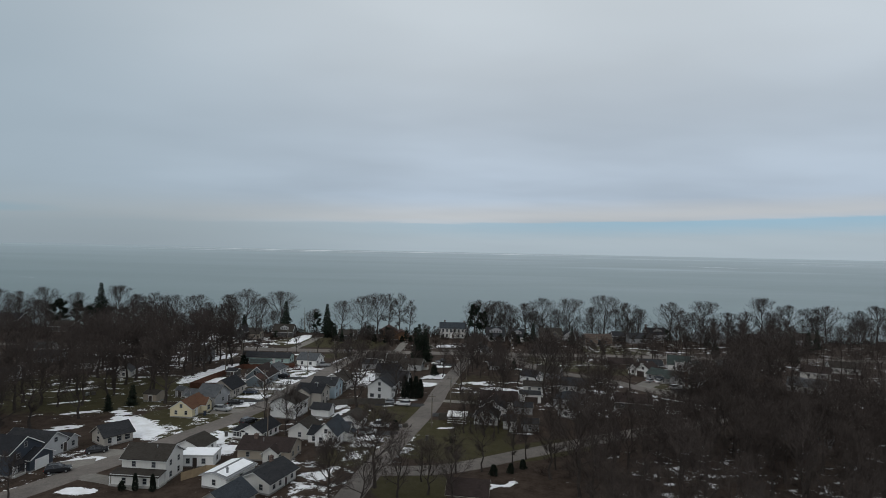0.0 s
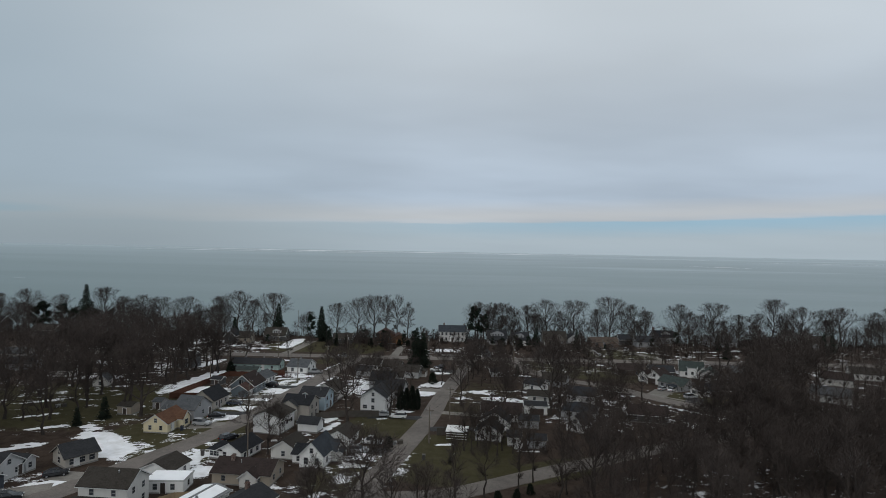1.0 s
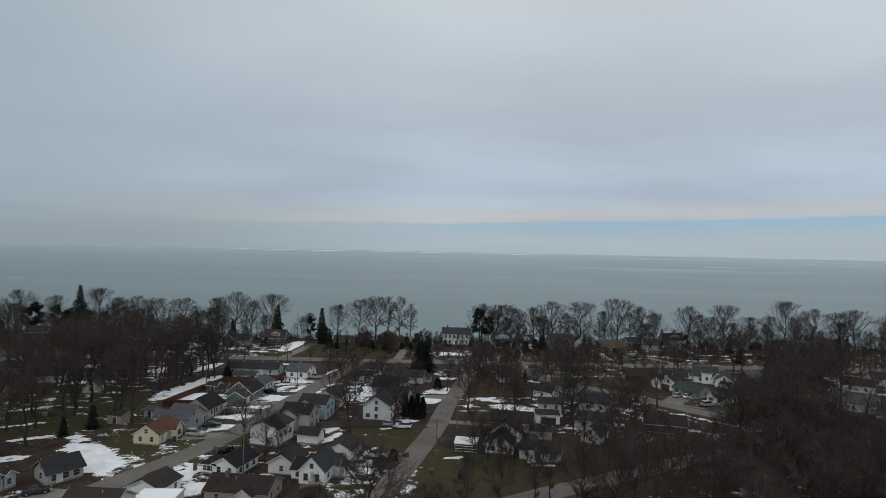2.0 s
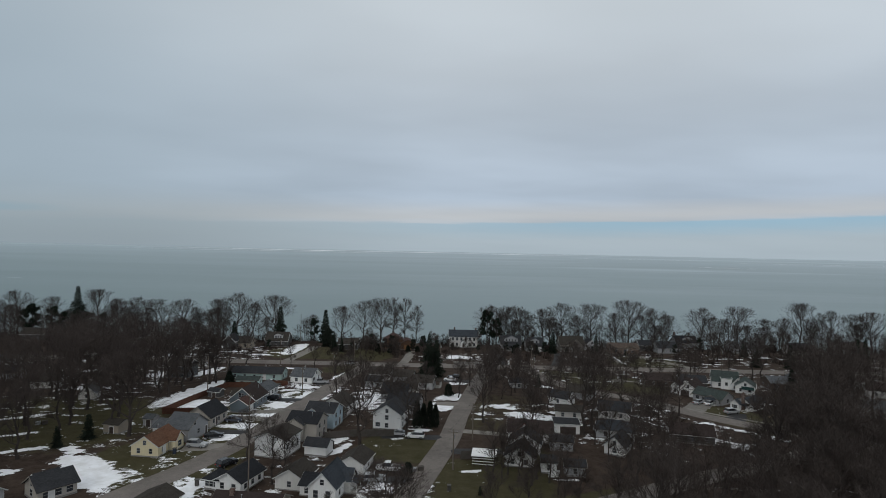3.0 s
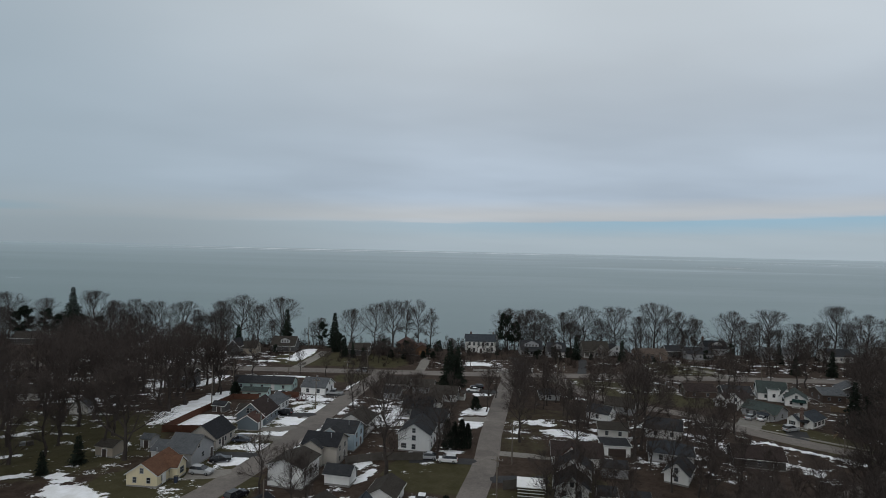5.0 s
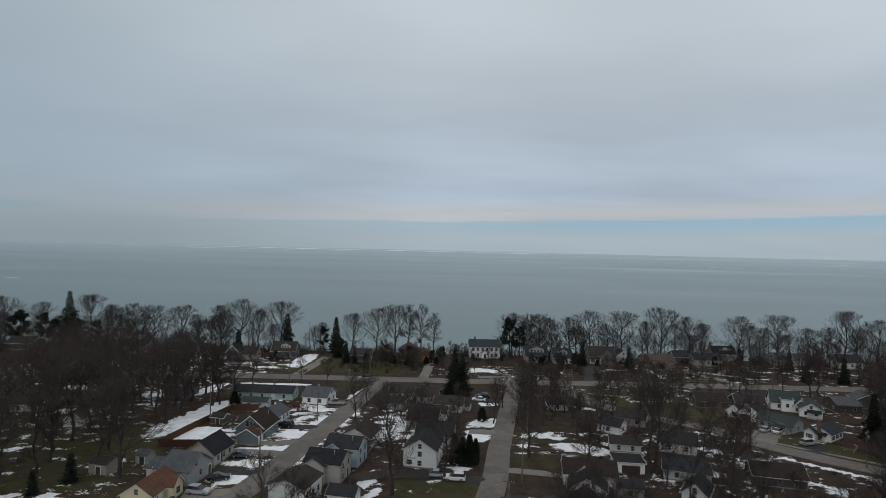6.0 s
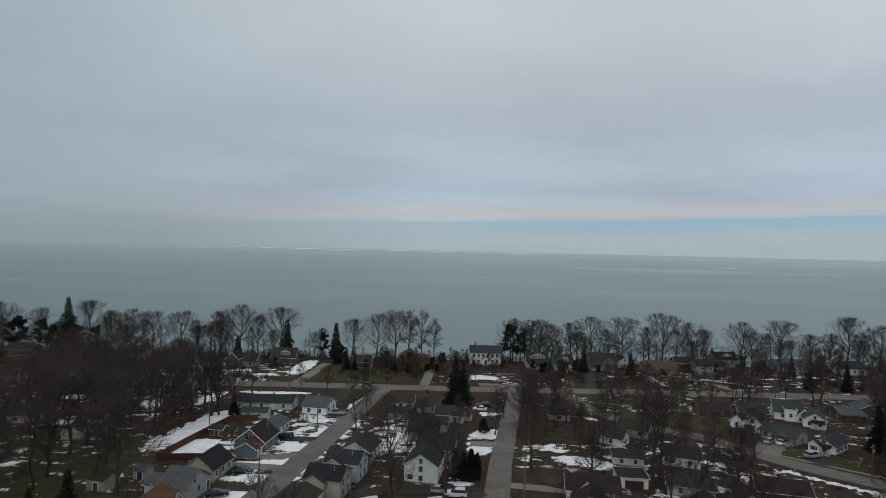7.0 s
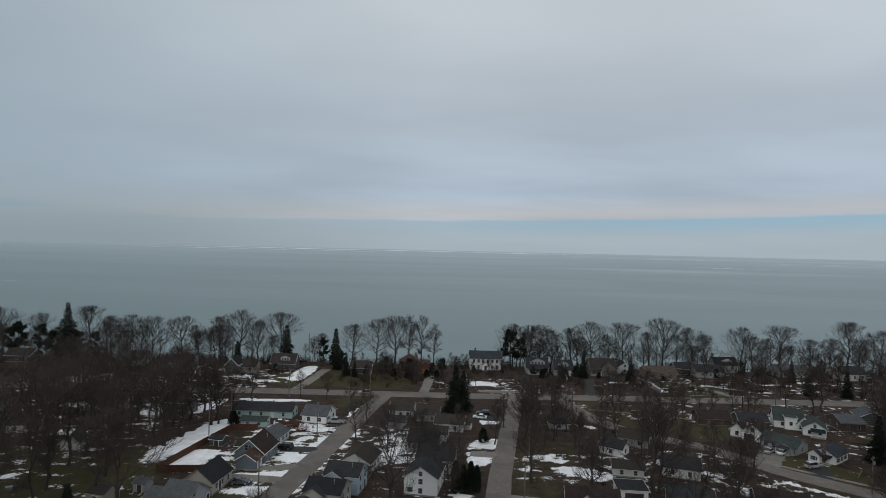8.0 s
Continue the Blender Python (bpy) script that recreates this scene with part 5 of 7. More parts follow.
hs = house(87.0, 200.6, -54, 6.8, 10.5, "white house with a slate roof and brick chimney", size=0.85)
bw, *_ = body(hs, 0, 0.6, 6.8, 9.2, 2.6, 1.8, "white", "slate", "N", windows={"S": 1, "N": 1, "E": 3, "W": 2}, attic=False, shutters=True)
body(hs, -1.9, -4.6, 3.2, 3.0, 2.5, 1.3, "white", "slate", "N", windows={"S": 1, "N": 0, "E": 0, "W": 1}, attic=False, shutters=True)
chimney(hs, 0.2, -4.3, 0.0, 6.2, 0.9)
porch(hs, 1.2, -4.0, 2.6, 1.6, 2.3, "black", 0, 2)
hs = house(101.6, 236.0, -20, 9, 7.5, "white house with green roofs and steep dormers", size=0.95)
bw, *_ = body(hs, 0, 0, 9, 7.5, 2.9, 3.2, "white", "green", "E", windows={"W": 2, "E": 2, "S": 2, "N": 2})
body(hs, 0.2, -3.6, 3.6, 3.6, 4.2, 1.6, "white", "green", "N", "flat", windows={"S": 1, "N": 0, "E": 0, "W": 0}, over=0.15)
body(hs, 4.0, -3.4, 4.2, 4.4, 2.7, 2.3, "white", "green", "N", windows={"S": 2, "N": 0, "E": 1, "W": 0})
hs = house(102.6, 226.8, -28, 6.6, 9, "white cottage with a grey-green roof", size=0.92)
bw, *_ = body(hs, 0, 0, 6.6, 9, 2.9, 2.1, "white", "green", "N", windows={"S": 2, "N": 1, "E": 2, "W": 2})
porch(hs, 0.8, -4.5, 4.2, 2.0, 2.4, "awning", 0, 3)

# carport with a white roof
hs = root("carport", 4.2, 155.4, -8, label="open timber carport with a white roof", category="carport")
bm = bmesh.new()
slab(bm, Vector((-2.7, 2.0, 2.75)), Vector((2.7, 2.0, 2.75)), Vector((2.7, -2.0, 2.35)), Vector((-2.7, -2.0, 2.35)), 0.14)
part("roof", bm, TRIM, hs)
for u in (-2.4, 0, 2.4):
    for v in (-1.7, 1.7):
        bm = bmesh.new()
        box(bm, u - 0.08, u + 0.08, v - 0.08, v + 0.08, -0.3, 2.3)
        part("post", bm, OLDBOARD, hs)
for z in (0.5, 1.1, 1.7):
    bm = bmesh.new()
    box(bm, -2.5, 2.5, -1.84, -1.78, z, z + 0.14)
    part("rail", bm, TRIM, hs)
# green garden canopy
hs = root("garden_canopy", 76.9, 247.6, -4, label="faded green canvas canopy on thin posts", category="canopy")
bm = bmesh.new()
v = [bm.verts.new(p) for p in ((-1.7, -1.5, 2.2), (1.7, -1.5, 2.2), (1.7, 1.5, 2.2), (-1.7, 1.5, 2.2), (0, 0, 3.1))]
for i in range(4):
    bm.faces.new((v[i], v[(i + 1) % 4], v[4]))
bmesh.ops.solidify(bm, geom=bm.faces[:], thickness=0.05)
part("canvas", bm, CANOPY, hs)
for u in (-1.6, 1.6):
    for w_ in (-1.4, 1.4):
        bm = bmesh.new()
        box(bm, u - 0.04, u + 0.04, w_ - 0.04, w_ + 0.04, -0.3, 2.3)
        part("post", bm, METAL, hs)

# ---- trees ----


class Wood:
    """Collects tapered limbs as plain vertices and faces."""

    def __init__(self):
        self.verts, self.faces = [], []

    def limb(self, pts, radii, n):
        base = len(self.verts)
        for i, p in enumerate(pts):
            d = (pts[min(i + 1, len(pts) - 1)] - pts[max(i - 1, 0)]).normalized()
            a = d.orthogonal().normalized()
            b = d.cross(a)
            for k in range(n):
                t = 2 * math.pi * k / n
                self.verts.append(tuple(p + (a * math.cos(t) + b * math.sin(t)) * radii[i]))
        for i in range(len(pts) - 1):
            for k in range(n):
                q = base + i * n
                self.faces.append((q + k, q + (k + 1) % n, q + n + (k + 1) % n, q + n + k))

    def spike(self, p, tip, r):
        d = (tip - p).normalized()
        a = d.orthogonal().normalized()
        b = d.cross(a)
        base = len(self.verts)
        for k in range(3):
            t = 2.094 * k
            self.verts.append(tuple(p + (a * math.cos(t) + b * math.sin(t)) * r))
        self.verts.append(tuple(tip))
        self.faces += [(base, base + 1, base + 3), (base + 1, base + 2, base + 3), (base + 2, base, base + 3)]

    def sliver(self, p, tip, r, rng):
        """The finest twig: one tapering blade."""
        side = (tip - p).cross(any_way(rng)).normalized() * r
        base = len(self.verts)
        self.verts += [tuple(p - side), tuple(p + side), tuple(tip)]
        self.faces.append((base, base + 1, base + 2))

    def leaf(self, p, d, side, size, wide):
        base = len(self.verts)
        self.verts += [tuple(p), tuple(p + d * size * 0.5 + side * wide), tuple(p + d * size), tuple(p + d * size * 0.5 - side * wide)]
        self.faces.append((base, base + 1, base + 2, base + 3))

    def mesh(self, name, mat):
        me = bpy.data.meshes.new(name)
        me.from_pydata(self.verts, [], self.faces)
        me.materials.append(mat)
        return me


def any_way(rng):
    z, a = rng.uniform(-1, 1), rng.uniform(0, 2 * math.pi)
    r = math.sqrt(1 - z * z)
    return Vector((r * math.cos(a), r * math.sin(a), z))


def bare_tree(seed, height, wide, fork, limbs, branches, subs, twigs, low=0.30, stout=1.0, slight=1.0):
    """A leafless broadleaf: a short trunk, limbs that sweep out and up, and long fine twigs that thin out over an uneven, rounded crown."""
    rng = random.Random(seed)
    trunk, crown = Wood(), Wood()
    girth = height * 0.0165 * stout
    middle, tall = height * (1 + low) / 2, height * (1 - low) / 2

    def room(p, d):
        """How far the crown's lobed rim is from p along d."""
        q, e = Vector((p.x / wide, p.y / wide, (p.z - middle) / tall)), Vector((d.x / wide, d.y / wide, d.z / tall))
        b_, c_ = q.dot(e), q.dot(q) - 1
        root_ = b_ * b_ - e.dot(e) * c_
        far_ = (-b_ + math.sqrt(root_)) / e.dot(e) if root_ > 0 else 0.6
        return max(0.6, far_ * (0.97 + 0.28 * noise.noise(d * 1.6 + Vector((seed * 0.7, 0, 0)))))

    def aslant(d, k, rise_):
        """A way that leaves d sideways by about k, lifted a little."""
        side = any_way(rng)
        side = (side - d * side.dot(d)).normalized()
        return (d + side * k + Vector((0, 0, rise_))).normalized()

    top = Vector((rng.uniform(-1, 1) * 0.8, rng.uniform(-1, 1) * 0.8, height * 0.70))
    stem = [Vector((0, 0, -0.4)), Vector((0, 0, 0.4))]
    for k in range(1, 7):
        stem.append(top * (k / 6) + Vector((rng.uniform(-1, 1), rng.uniform(-1, 1), 0)) * 0.34 * height / 16)
    trunk.limb(stem, [girth * 1.6, girth * 1.1] + [girth * (1 - 0.86 * k / 6) for k in range(1, 7)], 6)

    def along(path, t):
        t = min(max(t, 0), 0.999) * (len(path) - 1)
        i = int(t)
        return path[i].lerp(path[i + 1], t - i), (path[i + 1] - path[i]).normalized()

    def twig_out(path, n, length):
        for j in range(n):
            p, d = along(path, 0.1 + 0.9 * (j + rng.random()) / n)
            way = aslant(d, rng.uniform(0.35, 1.1), 0.12)
            size = min(length * rng.uniform(0.6, 1.3), room(p, way) + rng.uniform(0.2, 0.9))
            crown.sliver(p, p + way * size, 0.024 * slight, rng)

    turn = rng.uniform(0, 6.28)
    for i in range(limbs + 1):
        u = i / limbs
        p = along(stem[1:], fork + (0.97 - fork) * u ** 0.85)[0] if i < limbs else stem[-1]
        turn += 2.4 + rng.uniform(-0.5, 0.5)
        tilt = radians(66 - 40 * u + rng.uniform(-13, 13)) if i < limbs else 0.12
        way = Vector((math.cos(turn) * math.sin(tilt), math.sin(turn) * math.sin(tilt), math.cos(tilt)))
        size, r0 = room(p, way) * rng.uniform(0.78, 1.0), girth * (0.46 - 0.26 * u)
        path = [p]
        for k in range(6):
            way = (way + any_way(rng) * 0.17 + Vector((0, 0, 0.10 - 0.06 * u))).normalized()
            path.append(path[-1] + way * size / 6)
        trunk.limb(path, [r0 * (1 - 0.92 * k / 6) + 0.010 for k in range(7)], 4)
        twig_out(path[2:], twigs, 1.9)
        for j in range(branches):
            v = 0.12 + 0.84 * (j + rng.random()) / branches
            q, d = along(path, v)
            bway = aslant(d, rng.uniform(0.6, 1.15), 0.12)
            bsize = min(room(q, bway) * rng.uniform(0.75, 1.0), size * (0.72 - 0.34 * v))
            bpath = [q]
            for k in range(2):
                bway = (bway + any_way(rng) * 0.22 + Vector((0, 0, 0.10))).normalized()
                bpath.append(bpath[-1] + bway * bsize / 2)
            br = max(0.026, r0 * 0.30 * (1.1 - 0.6 * v))
            crown.limb(bpath, [br, br * 0.6, 0.012], 3)
            twig_out(bpath, twigs, 1.8)
            for k in range(subs):
                s, d = along(bpath, 0.12 + 0.88 * (k + rng.random()) / subs)
                sway = aslant(d, rng.uniform(0.45, 1.0), 0.14)
                tip = s + sway * min(room(s, sway), max(1.2, bsize * rng.uniform(0.45, 0.8)))
                crown.sliver(s, tip, 0.036 * slight, rng)
                twig_out([s, tip], twigs, 1.7)
    return trunk.mesh("trunk", BARK), crown.mesh("crown", TWIG)


def conifer(seed, height, reach, levels, droop, first=0.06):
    """A spruce: whorls of drooping boughs set with many small sprays of needles."""
    rng = random.Random(seed)
    trunk, crown = Wood(), Wood()
    trunk.limb([Vector((0, 0, -0.4)), Vector((0, 0, height * 0.5)), Vector((0, 0, height * 0.985))], [height * 0.018, height * 0.011, 0.02], 6)
    for i in range(levels):
        u = i / (levels - 1)
        z0 = height * (first + (0.97 - first) * u)
        size = reach * (1 - u) ** 0.85 * rng.uniform(0.8, 1.12) + 0.18
        n = max(5, int(10 - 4 * u))
        for k in range(n):
            a = 2 * math.pi * (k + 0.5 * (i % 2)) / n + rng.uniform(-0.3, 0.3)
            z = z0 + rng.uniform(-0.6, 0.6) * height / levels
            out = Vector((math.cos(a), math.sin(a), 0))
            side = Vector((-out.y, out.x, 0))
            length = size * rng.uniform(0.6, 1.15)
            tip = Vector((0, 0, z)) + out * length + Vector((0, 0, -droop * length + 0.12 * length * rng.random()))
            crown.spike(Vector((0, 0, z)), tip, 0.03)
            m = max(4, int(length * 3.6))
            k_ = (1.1 - 0.4 * u) * min(1, reach / 2.2)
            for j in range(m):
                v = 0.12 + 0.88 * j / m
                p = Vector((0, 0, z)).lerp(tip, v)
                for s in (-1, 1):
                    d = (out * 0.6 + side * s * rng.uniform(0.5, 1.0) + Vector((0, 0, rng.uniform(-1.1, 0.15)))).normalized()
                    crown.leaf(p, d, (out * 0.7 + Vector((0, 0, rng.uniform(-0.8, 0.8)))), rng.uniform(0.6, 1.25) * k_, 0.23 * k_)
    return trunk.mesh("trunk", BARK), crown.mesh("crown", NEEDLE)


def dense_evergreen(seed, height, reach, count, taper):
    """A clipped or columnar evergreen: a stem within many upright sprays, uneven at the rim."""
    rng = random.Random(seed)
    trunk, crown = Wood(), Wood()
    trunk.limb([Vector((0, 0, -0.3)), Vector((0, 0, height * 0.8))], [0.12, 0.03], 5)
    for i in range(count):
        u = rng.random() ** 0.9
        a = rng.uniform(0, 6.283)
        w = reach * (1 - u) ** taper * (0.75 + 0.35 * rng.random()) * (0.86 + 0.2 * math.sin(3 * a + 7 * u))
        w *= min(1, 0.55 + u * 5)
        p = Vector((math.cos(a) * w * rng.uniform(0.55, 1), math.sin(a) * w * rng.uniform(0.55, 1), height * u * 0.95))
        d = (Vector((math.cos(a), math.sin(a), 0)) * 0.55 + Vector((0, 0, 1)) + any_way(rng) * 0.4).normalized()
        crown.leaf(p, d, any_way(rng), rng.uniform(0.35, 0.7), 0.13)
    return trunk.mesh("trunk", BARK), crown.mesh("crown", NEEDLE)


def pine(seed, height, reach):
    """A broad old pine: bare lower trunk, level limbs and dark tufts."""
    rng = random.Random(seed)
    trunk, crown = Wood(), Wood()
    trunk.limb([Vector((0, 0, -0.4)), Vector((0.3, 0, height * 0.5)), Vector((0.1, 0.2, height * 0.96))], [height * 0.022, height * 0.016, 0.04], 6)
    for i in range(32):
        u = rng.uniform(0.22, 1.0)
        a = rng.uniform(0, 6.283)
        size = reach * rng.uniform(0.5, 1.0) * (1.15 - 0.75 * u)
        p = Vector((0.2, 0.1, height * (0.12 + 0.84 * u)))
        tip = p + Vector((math.cos(a), math.sin(a), rng.uniform(0.0, 0.35))) * size
        trunk.limb([p, p.lerp(tip, 0.5) + Vector((0, 0, 0.15)), tip], [0.09, 0.06, 0.02], 4)
        for j in range(9):
            q = p.lerp(tip, rng.uniform(0.4, 1.0)) + any_way(rng) * 0.5
            for k in range(11):
                d = (any_way(rng) + Vector((0, 0, 0.4))).normalized()
                crown.leaf(q, d, any_way(rng), rng.uniform(0.65, 1.25), 0.19)
    return trunk.mesh("trunk", BARK), crown.mesh("crown", NEEDLE)


def shrub(seed, height, reach, count=24):
    rng = random.Random(seed)
    stems = Wood()
    for i in range(count):
        p = Vector((rng.uniform(-0.25, 0.25) * reach, rng.uniform(-0.25, 0.25) * reach, -0.1))
        d = Vector((rng.uniform(-1, 1) * reach, rng.uniform(-1, 1) * reach, height * rng.uniform(0.5, 1.0)))
        mid_ = p + d * 0.55
        stems.limb([p, mid_], [0.03, 0.02], 3)
        for k in range(4):
            stems.spike(mid_, mid_ + (d.normalized() + any_way(rng) * 0.8) * rng.uniform(0.3, 0.7) * height * 0.4, 0.02)
    return stems.mesh("stems", SHRUB)


KINDS = {}
for k in range(7):  # full crowns for the nearer trees
    KINDS["near", k] = bare_tree(100 + k, 18.0, 5.4 + 0.5 * (k % 4), 0.26 + 0.06 * (k % 3), 10, 7, 4, 5, 0.20 + 0.05 * (k % 3), 1.2, 1.05)
for k in range(6):  # lighter ones for the woods further off
    KINDS["far", k] = bare_tree(200 + k, 18.0, 5.2 + 0.6 * (k % 3), 0.28 + 0.05 * (k % 3), 8, 5, 4, 3, 0.22, 1.1, 0.9)
for k in range(5):  # round solitary crowns along the shore
    KINDS["shore", k] = bare_tree(300 + k, 18.0, 8.2 + 0.6 * k, 0.24 + 0.05 * (k % 3), 12, 7, 5, 6, 0.14 + 0.04 * (k % 2), 1.3, 0.74)
KINDS["wide", 0] = bare_tree(400, 16.0, 8.6, 0.22, 12, 7, 5, 6, 0.14, 1.4, 1.1)
KINDS["wide", 1] = bare_tree(401, 16.0, 7.4, 0.26, 11, 7, 5, 6, 0.18, 1.4, 1.1)
KINDS["slim", 0] = bare_tree(410, 15.5, 3.4, 0.34, 8, 5, 3, 8, 0.22)
KINDS["slim", 1] = bare_tree(411, 15.5, 3.8, 0.3, 8, 5, 3, 8, 0.26)
KINDS["spruce", 0] = conifer(500, 18.0, 4.9, 38, 0.30)
KINDS["spruce", 1] = conifer(501, 14.0, 3.1, 30, 0.26)
KINDS["small_spruce", 0] = conifer(502, 5.0, 1.35, 17, 0.12)
KINDS["column", 0] = dense_evergreen(510, 6.5, 1.35, 1500, 0.55)
KINDS["yew", 0] = dense_evergreen(511, 3.4, 1.6, 1000, 0.4)
KINDS["pine", 0] = pine(520, 15.0, 5.0)
NATURAL = {"near": 18, "far": 18, "shore": 18, "wide": 16, "slim": 15.5, "spruce": 16, "small_spruce": 5, "column": 6.5, "yew": 3.4, "pine": 15}
TREE_LABELS = {
    "near": "bare brown broadleaf tree in winter", "far": "bare brown broadleaf tree in winter", "shore": "bare round-crowned tree on the lake bluff", "wide": "large spreading bare tree with many limbs", "slim": "slender bare tree with upright limbs",
    "spruce": "tall dark green spruce with drooping boughs", "small_spruce": "small dark spruce on a lawn", "column": "dark columnar evergreen beside a house", "yew": "rounded dark evergreen bush", "pine": "broad dark pine among bare trees"}
FIRST = {}
PLANTED = []


def plant(kind, which, x, y, height=None, turn=0.0, z=None):
    """A tree of a kind; those after the first of each kind are copies of it."""
    s = (height or NATURAL[kind]) / (NATURAL[kind] if kind != "spruce" else (18, 14)[which])
    key = kind, which
    at = pose(x, y, lay(x, y) if z is None else z, 0, 0, turn)
    PLANTED.append((x, y))
    if key not in FIRST:
        name = {"spruce": "spruce", "small_spruce": "spruce", "column": "evergreen", "yew": "evergreen_bush", "pine": "pine"}.get(kind, "bare_tree")
        ob = new(name)
        ob.empty_display_size = 0.5
        tagged(ob, TREE_LABELS[kind], "tree", "evergreens" if kind in ("spruce", "small_spruce", "column", "yew", "pine") else "bare trees")
        trunk_me, crown_me = KINDS[key]
        shared("trunk", trunk_me, ob)
        shared("crown", crown_me, ob)
        ob.scale = (s, s, s)
        ob.matrix_basis = at @ Matrix.Diagonal((s, s, s, 1))
        FIRST[key] = ob
        return ob
    ob = FIRST[key]
    keep = ob.scale.copy()
    ob.scale = (s, s, s)
    made = copy_thing(ob, at)
    ob.scale = keep
    return made


rng = random.Random(7)
# trees that stand out: kind, form, place, height
TREES_WEST = [
    ('wide', 0, -80.8, 168.6, 20.5), ('near', 3, -100.4, 176.8, 16), ('slim', 1, -80.5, 233.5, 15), ('slim', 0, -83.0, 228.0, 16),
    ('small_spruce', 0, -92.5, 160.0, 4.8), ('small_spruce', 0, -89.0, 166.0, 6.0), ('yew', 0, -77.9, 226.6, 4.2), ('near', 5, -86.8, 172.0, 17.5),
    ('near', 0, -78.0, 104.0, 9)]
TREES_STREETS = [
    ('near', 3, -24.2, 163.2, 21.5), ('near', 1, -13.7, 171.0, 16.5), ('slim', 1, -38.4, 142.1, 13.5),
    ('slim', 0, -35.8, 140.6, 13), ('near', 6, -46.8, 152.0, 12), ('slim', 0, -22.0, 112.0, 11), ('slim', 0, -46.5, 254.0, 10),
    ('near', 0, -39.0, 214.0, 12), ('near', 2, -29.0, 205.0, 13), ('wide', 1, -20.0, 196.0, 14), ('near', 3, -38.0, 231.0, 11),
    ('column', 0, -57.6, 108.6, 3.4), ('column', 0, -54.2, 108.4, 3.4), ('yew', 0, -60.2, 108.7, 1.7), ('wide', 0, -20.5, 105.5, 11),
    ('near', 6, -14.0, 100.5, 13)]
TREES_CROSSING_A = [
    ('slim', 0, 0.2, 213.4, 13), ('wide', 1, 14.2, 236.0, 14), ('near', 2, 12.6, 247.5, 13), ('near', 4, 17.5, 140.4, 9), ('slim', 1, 18.9, 129.5, 11), ('slim', 0, 12.0, 152.4, 12),
    ('slim', 1, 8.8, 149.6, 11), ('near', 2, 18.0, 176.5, 14), ('wide', 1, 9.6, 219.0, 13), ('near', 1, 5.6, 147.0, 12),
    ('wide', 1, -13.0, 112.5, 16), ('slim', 1, 4.6, 232.0, 11), ('slim', 1, -10.0, 208.0, 12), ('spruce', 0, -10.2, 250.0, 16.5),
    ('spruce', 1, -7.4, 250.5, 14.5), ('pine', 0, -8.8, 248.5, 11.0), ('yew', 0, -3.0, 214.8, 3.8), ('column', 0, -11.6, 179.8, 7.2), ('column', 0, -9.9, 180.0, 6.4),
    ('column', 0, -8.2, 180.2, 7.0), ('column', 0, -6.8, 180.6, 6.0), ('yew', 0, -12.0, 148.0, 2.6), ('small_spruce', 0, 2.3, 139.2, 1.8)]
TREES_CROSSING_B = [
    ('pine', 0, 12.0, 242.0, 6.5), ('yew', 0, 14.5, 121.0, 2.0), ('yew', 0, 10.8, 119.5, 2.2), ('yew', 0, 17.4, 123.5, 2.0),
    ('near', 0, -8.0, 106.0, 13), ('near', 3, -2.5, 110.0, 11), ('near', 2, 2.0, 103.0, 12), ('near', 1, -4.0, 116.0, 8.5),
    ('slim', 1, 15.5, 126.0, 10)]
TREES_EAST = [
    ('near', 3, 31.0, 177.0, 23.5), ('near', 6, 34.5, 182.0, 20),
    ('near', 3, 19.0, 181.5, 11), ('wide', 0, 52.0, 181.0, 13), ('slim', 1, 42.0, 152.0, 11), ('near', 1, 36.0, 154.0, 13),
    ('small_spruce', 0, 29.0, 233.4, 4.6),
    ('spruce', 1, 99.0, 196.0, 12.5), ('slim', 0, 24.5, 124.0, 11), ('near', 2, 6.2, 186.0, 16.5)]
TREES_SCREEN = [
    ('near', 3, 104.0, 202.0, 22), ('near', 0, 111.0, 196.0, 23), ('near', 5, 117.0, 206.0, 22), ('near', 1, 110.0, 212.0, 20), ('near', 6, 100.5, 190.5, 20),
    ('near', 2, 96.0, 183.0, 21), ('near', 4, 90.5, 172.0, 20), ('near', 0, 99.5, 177.0, 20), ('near', 3, 107.0, 186.0, 22), ('near', 1, 115.0, 190.0, 21),
    ('spruce', 1, 101.5, 205.0, 13)]
TREES_FRONT = [
    ('slim', 0, 10.5, 146.0, 11), ('slim', 1, 14.5, 147.6, 12), ('slim', 0, 16.8, 146.0, 11), ('slim', 1, 13.0, 144.4, 10.5), ('slim', 0, 20.5, 146.5, 11), ('slim', 1, 7.4, 147.4, 10),
    ('slim', 1, 3.0, 120.6, 12.5), ('slim', 0, 8.5, 121.8, 13)]
